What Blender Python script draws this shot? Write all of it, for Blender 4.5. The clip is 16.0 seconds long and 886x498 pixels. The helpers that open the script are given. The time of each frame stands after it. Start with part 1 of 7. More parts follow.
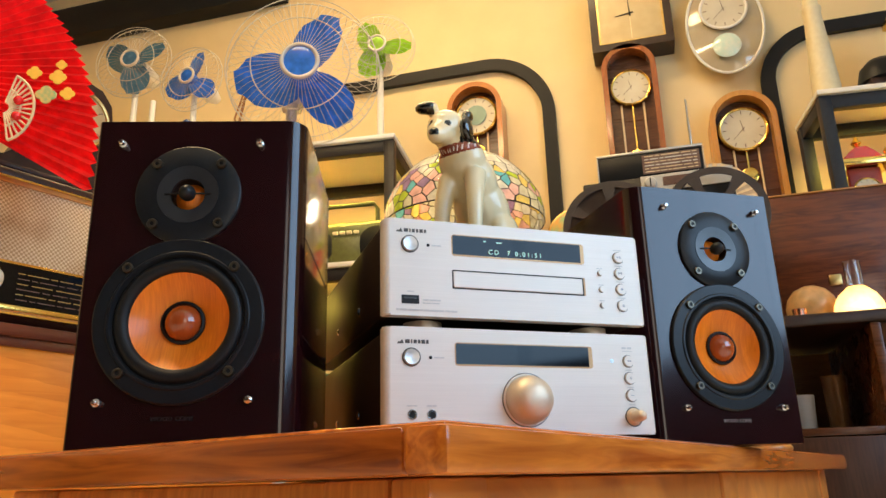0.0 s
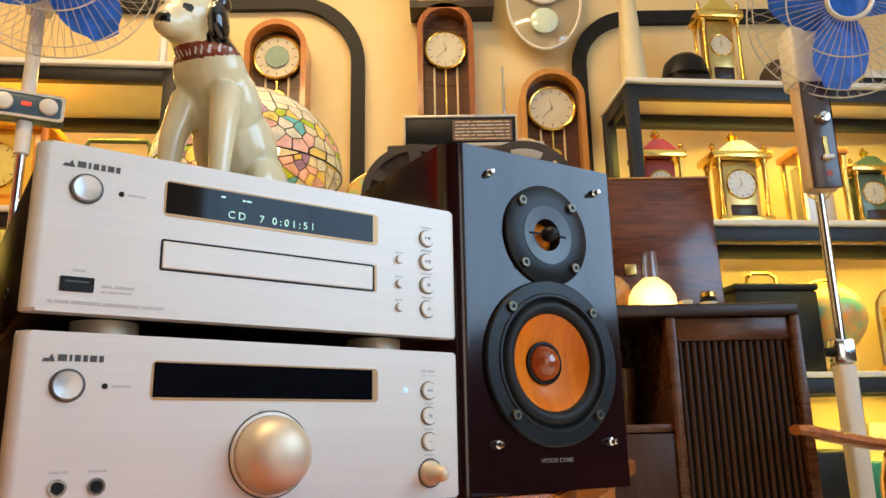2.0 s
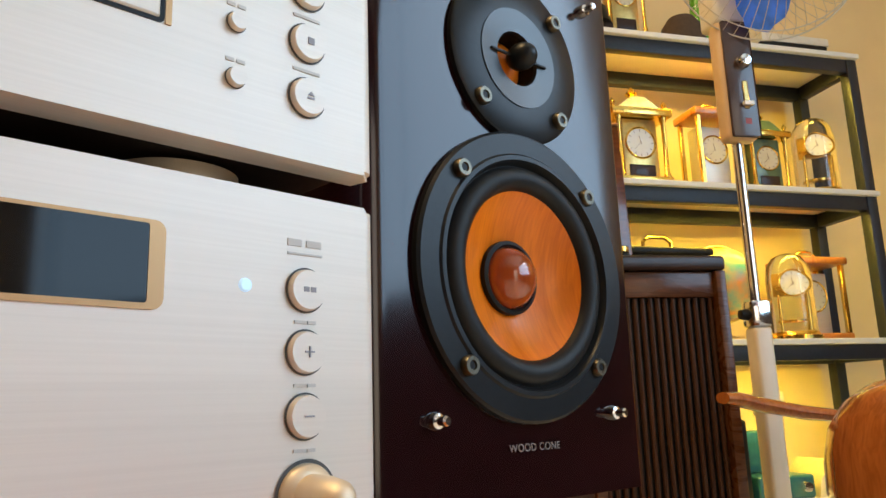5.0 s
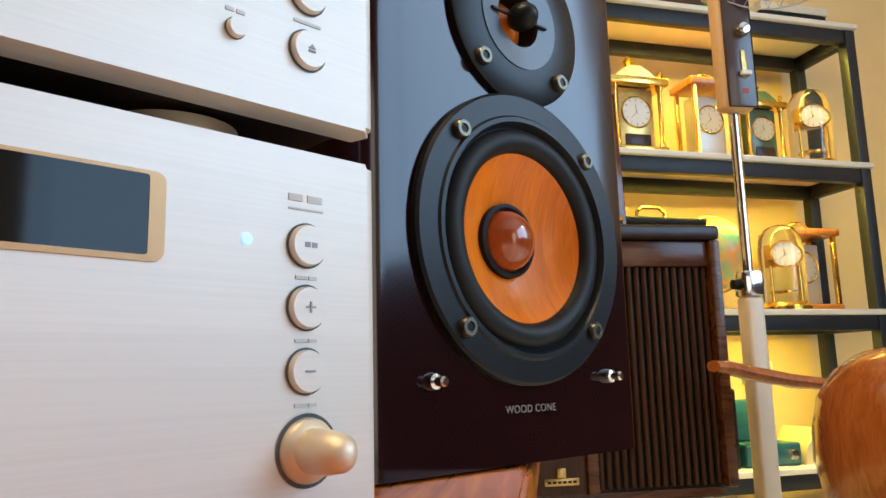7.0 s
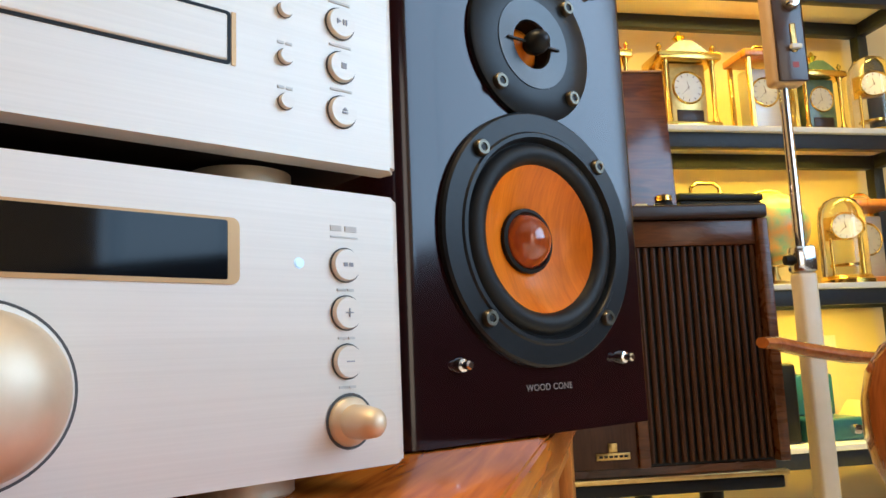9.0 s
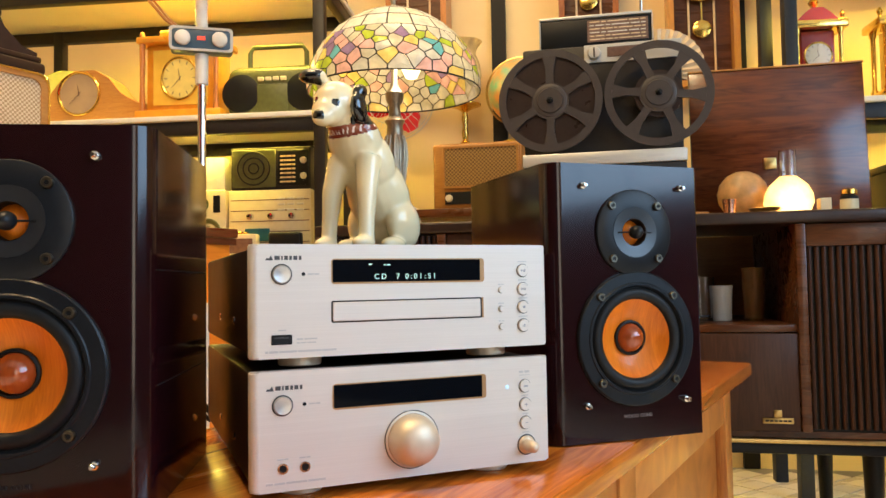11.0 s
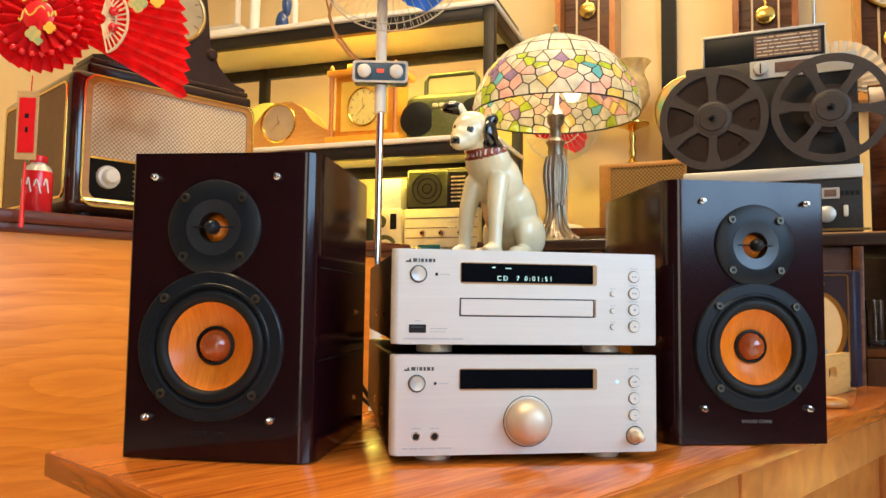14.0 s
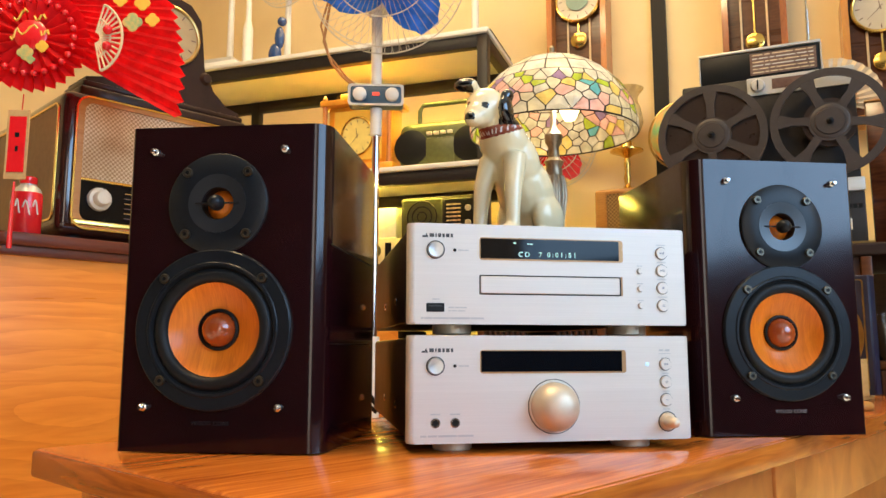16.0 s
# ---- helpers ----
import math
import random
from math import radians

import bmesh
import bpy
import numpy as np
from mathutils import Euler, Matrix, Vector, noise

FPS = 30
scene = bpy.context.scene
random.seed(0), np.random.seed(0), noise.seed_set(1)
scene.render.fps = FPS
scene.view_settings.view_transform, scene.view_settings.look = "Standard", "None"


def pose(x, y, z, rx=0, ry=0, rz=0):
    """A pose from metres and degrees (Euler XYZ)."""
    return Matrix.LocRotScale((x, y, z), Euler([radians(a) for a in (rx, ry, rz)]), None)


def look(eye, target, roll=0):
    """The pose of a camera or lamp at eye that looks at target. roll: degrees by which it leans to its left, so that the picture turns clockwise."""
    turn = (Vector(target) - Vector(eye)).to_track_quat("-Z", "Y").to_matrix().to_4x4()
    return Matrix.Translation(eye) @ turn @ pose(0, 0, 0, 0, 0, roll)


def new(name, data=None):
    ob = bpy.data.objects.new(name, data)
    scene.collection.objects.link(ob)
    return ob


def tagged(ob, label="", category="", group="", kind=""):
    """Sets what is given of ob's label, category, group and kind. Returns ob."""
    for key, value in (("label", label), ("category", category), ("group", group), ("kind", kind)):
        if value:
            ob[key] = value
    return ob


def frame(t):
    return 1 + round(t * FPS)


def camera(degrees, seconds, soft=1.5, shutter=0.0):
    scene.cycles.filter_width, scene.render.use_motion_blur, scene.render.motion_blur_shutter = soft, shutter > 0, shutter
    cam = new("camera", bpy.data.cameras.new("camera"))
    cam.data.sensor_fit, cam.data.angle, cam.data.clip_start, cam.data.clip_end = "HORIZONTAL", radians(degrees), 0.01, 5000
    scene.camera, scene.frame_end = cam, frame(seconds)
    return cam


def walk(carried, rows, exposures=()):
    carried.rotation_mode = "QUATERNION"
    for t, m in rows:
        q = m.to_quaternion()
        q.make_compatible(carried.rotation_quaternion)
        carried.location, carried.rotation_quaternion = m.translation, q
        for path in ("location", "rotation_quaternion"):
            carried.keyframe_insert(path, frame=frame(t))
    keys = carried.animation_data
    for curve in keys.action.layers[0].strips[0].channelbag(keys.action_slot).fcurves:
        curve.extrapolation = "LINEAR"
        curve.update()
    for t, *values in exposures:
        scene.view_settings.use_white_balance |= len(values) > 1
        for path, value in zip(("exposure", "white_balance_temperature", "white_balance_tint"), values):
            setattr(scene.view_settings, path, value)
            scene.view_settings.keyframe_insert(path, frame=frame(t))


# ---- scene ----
cam = camera(60.9, 16.0)
PATH = [
    (0, (0.0408, 0.0108, 0.5035), (-0.4609, 1.8544, 1.0948), -1.64),
    (0.5, (0.0401, 0.0108, 0.5035), (-0.4167, 1.8701, 1.0817), -1.39),
    (1, (0.0461, 0.0267, 0.5110), (-0.2946, 1.9216, 1.0523), -1.02),
    (1.5, (0.0269, 0.1070, 0.5496), (-0.1449, 2.0329, 1.0610), -0.80),
    (2, (0.0271, 0.2294, 0.5735), (0.0445, 2.1705, 1.0549), -1.12),
    (2.5, (0.0233, 0.3612, 0.5748), (0.1997, 2.3044, 1.0138), -1.54),
    (3, (0.0085, 0.4396, 0.5836), (0.3292, 2.3728, 0.9838), -2.25),
    (3.5, (0.0175, 0.4916, 0.5759), (0.3569, 2.4226, 0.9711), -2.47),
    (4, (0.0267, 0.5099, 0.5709), (0.3566, 2.4407, 0.9748), -2.43),
    (4.2, (0.0255, 0.5068, 0.5713), (0.3583, 2.4354, 0.9832), -2.36),
    (6.3, (0.0209, 0.5063, 0.5714), (0.3772, 2.4347, 0.9646), -1.45),
    (6.5, (0.0211, 0.5068, 0.5706), (0.3808, 2.4378, 0.9471), -1.56),
    (7, (0.0201, 0.5085, 0.5687), (0.3852, 2.4469, 0.8994), -1.46),
    (7.5, (0.0195, 0.5085, 0.5690), (0.3873, 2.4489, 0.8847), -1.53),
    (8, (0.0193, 0.5081, 0.5689), (0.3771, 2.4514, 0.8780), -1.73),
    (8.2, (0.0190, 0.5074, 0.5688), (0.3669, 2.4525, 0.8779), -1.92),
    (10.3, (0.0667, 0.2156, 0.6032), (-0.1144, 2.2006, 0.7676), -2.02),
    (10.5, (0.0745, 0.1681, 0.6252), (-0.1650, 2.1487, 0.7659), -1.85),
    (11, (0.0808, 0.0681, 0.6849), (-0.3171, 2.0261, 0.7751), -0.95),
    (11.5, (0.0634, -0.0090, 0.7125), (-0.4799, 1.9146, 0.7829), -0.23),
    (12, (0.0690, -0.0448, 0.7156), (-0.5951, 1.8400, 0.7957), 0.27),
    (12.5, (0.1099, -0.0241, 0.7032), (-0.6376, 1.8283, 0.8031), 0.58),
    (13, (0.1494, -0.0038, 0.6784), (-0.6585, 1.8219, 0.7976), 0.74),
    (13.5, (0.1608, -0.0022, 0.6720), (-0.6769, 1.8093, 0.8020), 0.83),
    (14, (0.1524, -0.0050, 0.6679), (-0.6894, 1.8035, 0.8118), 0.80),
    (14.5, (0.1215, -0.0022, 0.6765), (-0.7039, 1.8114, 0.8493), 0.64),
    (15, (0.0974, 0.0161, 0.6577), (-0.7058, 1.8347, 0.8754), 0.32),
    (15.5, (0.0970, 0.0227, 0.6261), (-0.6885, 1.8422, 0.8951), -0.02),
    (16, (0.1134, 0.0236, 0.6134), (-0.6985, 1.8328, 0.8738), 0.03),
]
walk(cam, [(t, look(eye, target, roll)) for t, eye, target, roll in PATH], [(0, -0.22, 6320, 10), (2, -0.25, 6450, 10), (3.2, -0.32, 7000, 10), (4.2, -0.3, 7050, 10), (6.3, -0.28, 6250, 10), (7.2, -0.16, 6300, 10), (8.2, -0.12, 6300, 10), (10.3, -0.18, 6450, 10), (11.2, -0.02, 6350, 10), (13, 0.03, 6250, 10), (16, -0.02, 6050, 10)])

# ---- light ----
world = bpy.data.worlds.new("world")
scene.world = world
world.use_nodes = True
wn = world.node_tree
sky = wn.nodes.new("ShaderNodeTexSky")
sky.sky_type, sky.sun_disc = "NISHITA", False
sky.sun_elevation, sky.sun_rotation = radians(40), radians(100)
wn.nodes["Background"].inputs[1].default_value = 0.1
wn.links.new(sky.outputs[0], wn.nodes["Background"].inputs[0])
sun = new("sun", bpy.data.lights.new("sun", "SUN"))
sun.data.energy, sun.data.angle, sun.data.color = 1.0, radians(12), (1.0, 0.95, 0.88)
sun.matrix_world = look((9, -1.6, 7.5), (0, 0, 0))


def area(name, eye, target, sx, sy, watts, color):
    ob = new(name, bpy.data.lights.new(name, "AREA"))
    ob.data.shape, ob.data.size, ob.data.size_y, ob.data.energy, ob.data.color = "RECTANGLE", sx, sy, watts, color
    ob.matrix_world = look(eye, target)
    return ob


def turned(x0, y0, x1, y1, deg):
    """Turns what stands about (x0, y0) by deg and moves that point to (x1, y1)."""
    return Matrix.Translation((x1, y1, 0)) @ Matrix.Rotation(radians(deg), 4, "Z") @ Matrix.Translation((-x0, -y0, 0))


SR = turned(1.89, 2.638, 1.90, 2.645, 5.0)
SL = turned(-0.82, 2.463, -0.801, 2.454, 5.2)

WARM, YELLOW, DAY = (1.0, 0.70, 0.35), (1.0, 0.73, 0.09), (0.44, 0.70, 1.0)
area("window_light", (2.96, -0.575, 1.95), (0.0, -0.575, 1.95), 2.65, 1.7, 98, DAY)
# made-up warm fill from the south-east; no door is known there
area("south_fill_light", (2.3, -2.96, 1.25), (1.6, 0, 1.05), 1.0, 2.3, 20, (1.0, 0.84, 0.66))
area("ceiling_light_front", (-0.7, 0.2, 3.12), (-0.7, 0.2, 0), 1.2, 0.3, 64, WARM)
area("ceiling_light_back", (-0.7, 2.0, 3.12), (-0.7, 2.0, 0), 1.8, 0.3, 47, WARM)
for sx0, sy0, sz0 in ((1.27, 2.71, 1.685), (1.27, 2.71, 1.19), (1.27, 2.71, 0.70), (-1.42, 2.56, 1.716), (-1.42, 2.56, 1.22), (-1.42, 2.56, 0.73)):
    strip = area("shelf_strip_light", (sx0, sy0, sz0), (sx0, sy0 + 0.05, 0), 1.0, 0.04, 10.5 if sx0 > 0 else 15.0, YELLOW)
    strip.matrix_world = (SR if sx0 > 0 else SL) @ strip.matrix_world


# ---- materials ----
def mat(name, c1, c2=None, rough=0.5, metal=0.0, scale=30.0, stretch=(1, 1, 1), bump=0.0, coat=0.0, wood=False, rvar=0.08, spec=0.5, emit=0.0, emit_color=None, trans=0.0, alpha=1.0, rand=0.0, aniso=0.0):
    m = bpy.data.materials.new(name)
    m.use_nodes = True
    nt, nodes = m.node_tree, m.node_tree.nodes
    b = nodes["Principled BSDF"]
    b.inputs["Metallic"].default_value = metal
    b.inputs["Roughness"].default_value = rough
    b.inputs["Coat Weight"].default_value = coat
    b.inputs["Coat Roughness"].default_value = 0.08
    b.inputs["Specular IOR Level"].default_value = spec
    b.inputs["Transmission Weight"].default_value = trans
    b.inputs["Alpha"].default_value = alpha
    b.inputs["Anisotropic"].default_value = aniso
    if emit:
        b.inputs["Emission Strength"].default_value = emit
        b.inputs["Emission Color"].default_value = (*(emit_color or c1), 1)
    c2 = c2 or tuple(v * 0.82 for v in c1)
    tc, mp = nodes.new("ShaderNodeTexCoord"), nodes.new("ShaderNodeMapping")
    mp.inputs["Scale"].default_value = stretch
    nt.links.new(tc.outputs["Object"], mp.inputs[0])
    n1, n2 = nodes.new("ShaderNodeTexNoise"), nodes.new("ShaderNodeTexNoise")
    n1.inputs["Scale"].default_value, n1.inputs["Detail"].default_value = scale, 6
    n2.inputs["Scale"].default_value, n2.inputs["Detail"].default_value = scale * 0.14, 3
    if wood:
        n1.inputs["Distortion"].default_value = 1.6
        n2.inputs["Distortion"].default_value = 2.5
    for n in (n1, n2):
        nt.links.new(mp.outputs[0], n.inputs["Vector"])
    mixf = nodes.new("ShaderNodeMath")
    mixf.operation = "MULTIPLY_ADD"
    mixf.inputs[1].default_value = 0.55
    nt.links.new(n1.outputs["Fac"], mixf.inputs[0])
    half = nodes.new("ShaderNodeMath")
    half.operation = "MULTIPLY"
    half.inputs[1].default_value = 0.45
    nt.links.new(n2.outputs["Fac"], half.inputs[0])
    nt.links.new(half.outputs[0], mixf.inputs[2])
    ramp = nodes.new("ShaderNodeValToRGB")
    ramp.color_ramp.elements[0].position, ramp.color_ramp.elements[0].color = 0.36, (*c2, 1)
    ramp.color_ramp.elements[1].position, ramp.color_ramp.elements[1].color = 0.64, (*c1, 1)
    nt.links.new(mixf.outputs[0], ramp.inputs[0])
    out = ramp.outputs[0]
    if rand:
        oi, hsv, ma = nodes.new("ShaderNodeObjectInfo"), nodes.new("ShaderNodeHueSaturation"), nodes.new("ShaderNodeMath")
        ma.operation = "MULTIPLY_ADD"
        ma.inputs[1].default_value, ma.inputs[2].default_value = rand, 1 - rand / 2
        nt.links.new(oi.outputs["Random"], ma.inputs[0])
        nt.links.new(ma.outputs[0], hsv.inputs["Value"])
        nt.links.new(out, hsv.inputs["Color"])
        out = hsv.outputs[0]
    nt.links.new(out, b.inputs["Base Color"])
    rr = nodes.new("ShaderNodeMath")
    rr.operation = "MULTIPLY_ADD"
    rr.inputs[1].default_value, rr.inputs[2].default_value = rvar * 2, max(0.0, rough - rvar)
    nt.links.new(n2.outputs["Fac"], rr.inputs[0])
    nt.links.new(rr.outputs[0], b.inputs["Roughness"])
    if bump:
        bp = nodes.new("ShaderNodeBump")
        bp.inputs["Strength"].default_value, bp.inputs["Distance"].default_value = bump, 0.002
        nt.links.new(n1.outputs["Fac"], bp.inputs["Height"])
        nt.links.new(bp.outputs[0], b.inputs["Normal"])
    return m


def weave(name, c1, c2, size, rough=0.9, stain=0.0):
    """Cloth of crossing threads: a fine checker with relief."""
    m = mat(name, c1, c2, rough, scale=60)
    nt, nodes = m.node_tree, m.node_tree.nodes
    tc, mp, ck = nodes.new("ShaderNodeTexCoord"), nodes.new("ShaderNodeMapping"), nodes.new("ShaderNodeTexChecker")
    mp.inputs["Rotation"].default_value = (radians(45), radians(45), radians(45)) if size < 0 else (0, 0, 0)
    nt.links.new(tc.outputs["Object"], mp.inputs[0])
    nt.links.new(mp.outputs[0], ck.inputs["Vector"])
    ck.inputs["Scale"].default_value = 1 / abs(size)
    ck.inputs["Color1"].default_value, ck.inputs["Color2"].default_value = (*c1, 1), (*c2, 1)
    col = ck.outputs[0]
    if stain:
        ns, rp, mx = nodes.new("ShaderNodeTexNoise"), nodes.new("ShaderNodeValToRGB"), nodes.new("ShaderNodeMix")
        ns.inputs["Scale"].default_value, ns.inputs["Detail"].default_value = 5.5, 3
        nt.links.new(tc.outputs["Object"], ns.inputs["Vector"])
        rp.color_ramp.elements[0].position, rp.color_ramp.elements[0].color = 0.44, (1, 1, 1, 1)
        rp.color_ramp.elements[1].position, rp.color_ramp.elements[1].color = 0.62, (1 - stain * 0.7, 1 - stain, 1 - stain * 1.25, 1)
        nt.links.new(ns.outputs["Fac"], rp.inputs[0])
        mx.data_type, mx.blend_type = "RGBA", "MULTIPLY"
        mx.inputs["Factor"].default_value = 1.0
        nt.links.new(col, mx.inputs["A"])
        nt.links.new(rp.outputs[0], mx.inputs["B"])
        col = mx.outputs["Result"]
    nt.links.new(col, nodes["Principled BSDF"].inputs["Base Color"])
    bp = nodes.new("ShaderNodeBump")
    bp.inputs["Strength"].default_value, bp.inputs["Distance"].default_value = 0.6, 0.002
    nt.links.new(ck.outputs["Fac"], bp.inputs["Height"])
    nt.links.new(bp.outputs[0], nodes["Principled BSDF"].inputs["Normal"])
    return m


def glass(name, color=(1, 1, 1), rough=0.02):
    m = mat(name, color, color, rough, rvar=0.01, trans=1.0)
    return m


M_WALL = mat("cream wall paint", (0.82, 0.64, 0.34), (0.76, 0.58, 0.30), 0.75, scale=6, bump=0.05)
# for walls out of view, dark so that the speaker lacquer reflects little
M_SOUTH = mat("dark brown unseen wall", (0.06, 0.035, 0.02), (0.04, 0.022, 0.012), 0.6, scale=10)
M_CEIL = mat("ceiling paint", (0.82, 0.78, 0.68), (0.78, 0.74, 0.64), 0.85, scale=5)
M_GROUT = mat("floor grout", (0.30, 0.28, 0.25), (0.24, 0.22, 0.2), 0.8)
M_TILE = mat("pale floor tile", (0.90, 0.85, 0.73), (0.82, 0.76, 0.63), 0.28, scale=12, rand=0.12)
M_DESK = mat("polished orange teak", (0.74, 0.22, 0.024), (0.34, 0.072, 0.008), 0.25, scale=20, stretch=(0.35, 5, 5), wood=True, coat=0.3, bump=0.03)
M_DESKD = mat("teak carcass", (0.68, 0.26, 0.048), (0.40, 0.125, 0.022), 0.38, scale=26, stretch=(0.5, 5, 0.5), wood=True, coat=0.2, bump=0.03)
# grain along y; darker than M_DESK, the end's shade put into the colour
M_DESKY = mat("shade-toned orange teak end board", (0.52, 0.125, 0.012), (0.17, 0.030, 0.004), 0.25, scale=20, stretch=(5, 0.35, 5), wood=True, coat=0.3, bump=0.03)
M_COUNTER = mat("orange counter veneer", (0.82, 0.31, 0.040), (0.68, 0.215, 0.020), 0.30, scale=9, stretch=(0.5, 0.5, 5), wood=True, coat=0.1)
def knot_figure(m, knots, dark):
    """Adds flat-sawn figure: stretched growth rings round each knot (x, z, stretch)."""
    nt, nodes = m.node_tree, m.node_tree.nodes
    b = nodes["Principled BSDF"]
    base = b.inputs["Base Color"].links[0].from_socket
    tc = nodes.new("ShaderNodeTexCoord")
    for x, z, st in knots:
        mp, wv, rp, mx = nodes.new("ShaderNodeMapping"), nodes.new("ShaderNodeTexWave"), nodes.new("ShaderNodeValToRGB"), nodes.new("ShaderNodeMix")
        mp.inputs["Location"].default_value = (-x * st, 0, -z)
        mp.inputs["Scale"].default_value = (st, 0.0, 1.0)
        wv.wave_type, wv.rings_direction, wv.wave_profile = "RINGS", "SPHERICAL", "SAW"
        wv.inputs["Scale"].default_value, wv.inputs["Distortion"].default_value = 9.0, 6.0
        wv.inputs["Detail"].default_value, wv.inputs["Detail Scale"].default_value = 5.0, 0.9
        rp.color_ramp.elements[0].position, rp.color_ramp.elements[0].color = 0.0, (*dark, 1)
        rp.color_ramp.elements[1].position, rp.color_ramp.elements[1].color = 0.75, (1, 1, 1, 1)
        nt.links.new(tc.outputs["Object"], mp.inputs[0])
        nt.links.new(mp.outputs[0], wv.inputs["Vector"])
        nt.links.new(wv.outputs["Fac"], rp.inputs[0])
        mx.data_type, mx.blend_type = "RGBA", "MULTIPLY"
        mx.inputs["Factor"].default_value = 0.5
        nt.links.new(base, mx.inputs["A"])
        nt.links.new(rp.outputs[0], mx.inputs["B"])
        base = mx.outputs["Result"]
    nt.links.new(base, b.inputs["Base Color"])
    return m


knot_figure(M_COUNTER, ((0.02, 0.47, 0.32),), (0.76, 0.62, 0.46))
M_COUNTERTOP = mat("dark red counter edge", (0.14, 0.035, 0.015), (0.09, 0.02, 0.01), 0.3, scale=20, stretch=(0.4, 4, 4), wood=True, coat=0.3)
M_SPK = mat("satin dark maroon lacquer", (0.016, 0.0030, 0.0045), (0.012, 0.0022, 0.0032), 0.13, scale=40, rvar=0.02, coat=0.2, spec=0.4)
M_BLK = mat("black plastic", (0.010, 0.0105, 0.012), (0.007, 0.0075, 0.008), 0.42, scale=200, rvar=0.03, spec=0.2)
M_BLKM = mat("black moulded ring", (0.012, 0.014, 0.017), (0.009, 0.010, 0.012), 0.34, scale=300, rvar=0.03, spec=0.25)
M_GREY = mat("dark grey tweeter plate", (0.018, 0.020, 0.024), (0.014, 0.016, 0.019), 0.34, scale=200, spec=0.75)
M_RUB = mat("black rubber", (0.012, 0.012, 0.013), (0.008, 0.008, 0.008), 0.5, scale=200, spec=0.25)
M_CONE = mat("orange birch cone", (0.90, 0.235, 0.012), (0.70, 0.150, 0.006), 0.34, scale=60, stretch=(6, 0.6, 0.6), wood=True, coat=0.12, spec=0.3)
M_CAP = mat("red-brown wooden cap", (0.42, 0.075, 0.012), (0.30, 0.048, 0.008), 0.18, scale=50, stretch=(5, 0.6, 0.6), wood=True, coat=0.9)
M_CHROME = mat("chrome", (0.75, 0.75, 0.75), (0.68, 0.68, 0.68), 0.14, 1.0, rvar=0.03)
M_BRASSD = mat("bronze bolt", (0.17, 0.15, 0.115), (0.12, 0.105, 0.08), 0.38, 1.0)
M_ALU = mat("brushed silver aluminium", (0.80, 0.745, 0.675), (0.745, 0.69, 0.62), 0.48, 0.24, scale=90, stretch=(0.15, 8, 14), rvar=0.04, bump=0.015, aniso=0.3)
M_SPUN = mat("spun bright metal", (0.62, 0.60, 0.57), (0.50, 0.48, 0.46), 0.30, 0.7, scale=120)
M_GOLDW = mat("golden clock wood", (0.62, 0.30, 0.06), (0.50, 0.21, 0.035), 0.3, scale=40, stretch=(4, 4, 0.5), wood=True, coat=0.4)
M_TAN = mat("tan radio side panel", (0.34, 0.22, 0.11), (0.27, 0.17, 0.08), 0.6, scale=60)
M_TAGP = mat("tan sacking paper", (0.56, 0.36, 0.16), (0.46, 0.28, 0.11), 0.8, scale=160)
M_KNOB = mat("matt champagne knob", (0.78, 0.66, 0.50), (0.74, 0.62, 0.46), 0.5, 0.55, scale=300, rvar=0.02)
M_CHAMF = mat("copper-gold chamfer", (0.52, 0.30, 0.14), (0.44, 0.24, 0.10), 0.35, 0.5)
M_CASE = mat("dark brown metal case", (0.026, 0.015, 0.011), (0.020, 0.011, 0.008), 0.46, 0.0, scale=300, rvar=0.03, spec=0.22)
M_DISP = mat("dark display window", (0.003, 0.005, 0.008), (0.003, 0.004, 0.006), 0.06, rvar=0.01, spec=0.22)
M_INK = mat("grey print", (0.08, 0.08, 0.08), (0.07, 0.07, 0.07), 0.6)
M_INKS = mat("faint grey print", (0.58, 0.56, 0.53), (0.54, 0.52, 0.49), 0.5)
M_INKB = mat("blue-grey print", (0.32, 0.33, 0.37), (0.28, 0.29, 0.33), 0.6)
M_SILK = mat("pale print on lacquer", (0.26, 0.22, 0.21), (0.22, 0.19, 0.18), 0.5)
M_VFD = mat("display digits", (0.6, 0.95, 0.85), (0.6, 0.95, 0.85), 0.5, emit=0.38, emit_color=(0.62, 1.0, 0.86))
M_LED = mat("blue indicator", (0.5, 0.8, 1.0), (0.5, 0.8, 1.0), 0.5, emit=0.8, emit_color=(0.40, 0.64, 1.0))
M_DOG = mat("glazed cream porcelain", (0.93, 0.82, 0.55), (0.89, 0.75, 0.45), 0.16, scale=14, rvar=0.02, coat=0.5)
M_DOGB = mat("glazed black porcelain", (0.008, 0.008, 0.009), (0.006, 0.006, 0.006), 0.08, rvar=0.02, coat=0.8)
M_DOGC = mat("brown glazed collar", (0.36, 0.085, 0.035), (0.20, 0.035, 0.02), 0.15, scale=120, coat=0.6)
M_DOGW = mat("pale collar studs", (0.85, 0.72, 0.66), (0.8, 0.66, 0.6), 0.15, coat=0.6)
M_STEEL = mat("dark shelf steel", (0.018, 0.023, 0.034), (0.014, 0.017, 0.024), 0.45, scale=60, spec=0.35)
M_STEELB = mat("brown-black shelf steel", (0.020, 0.016, 0.014), (0.015, 0.011, 0.010), 0.45, scale=60, spec=0.35)
M_BOARD = mat("white shelf board", (0.80, 0.78, 0.72), (0.74, 0.72, 0.66), 0.5, scale=8)
M_ARCH = mat("black arch strip", (0.010, 0.009, 0.009), (0.007, 0.007, 0.007), 0.5, scale=60, spec=0.25)
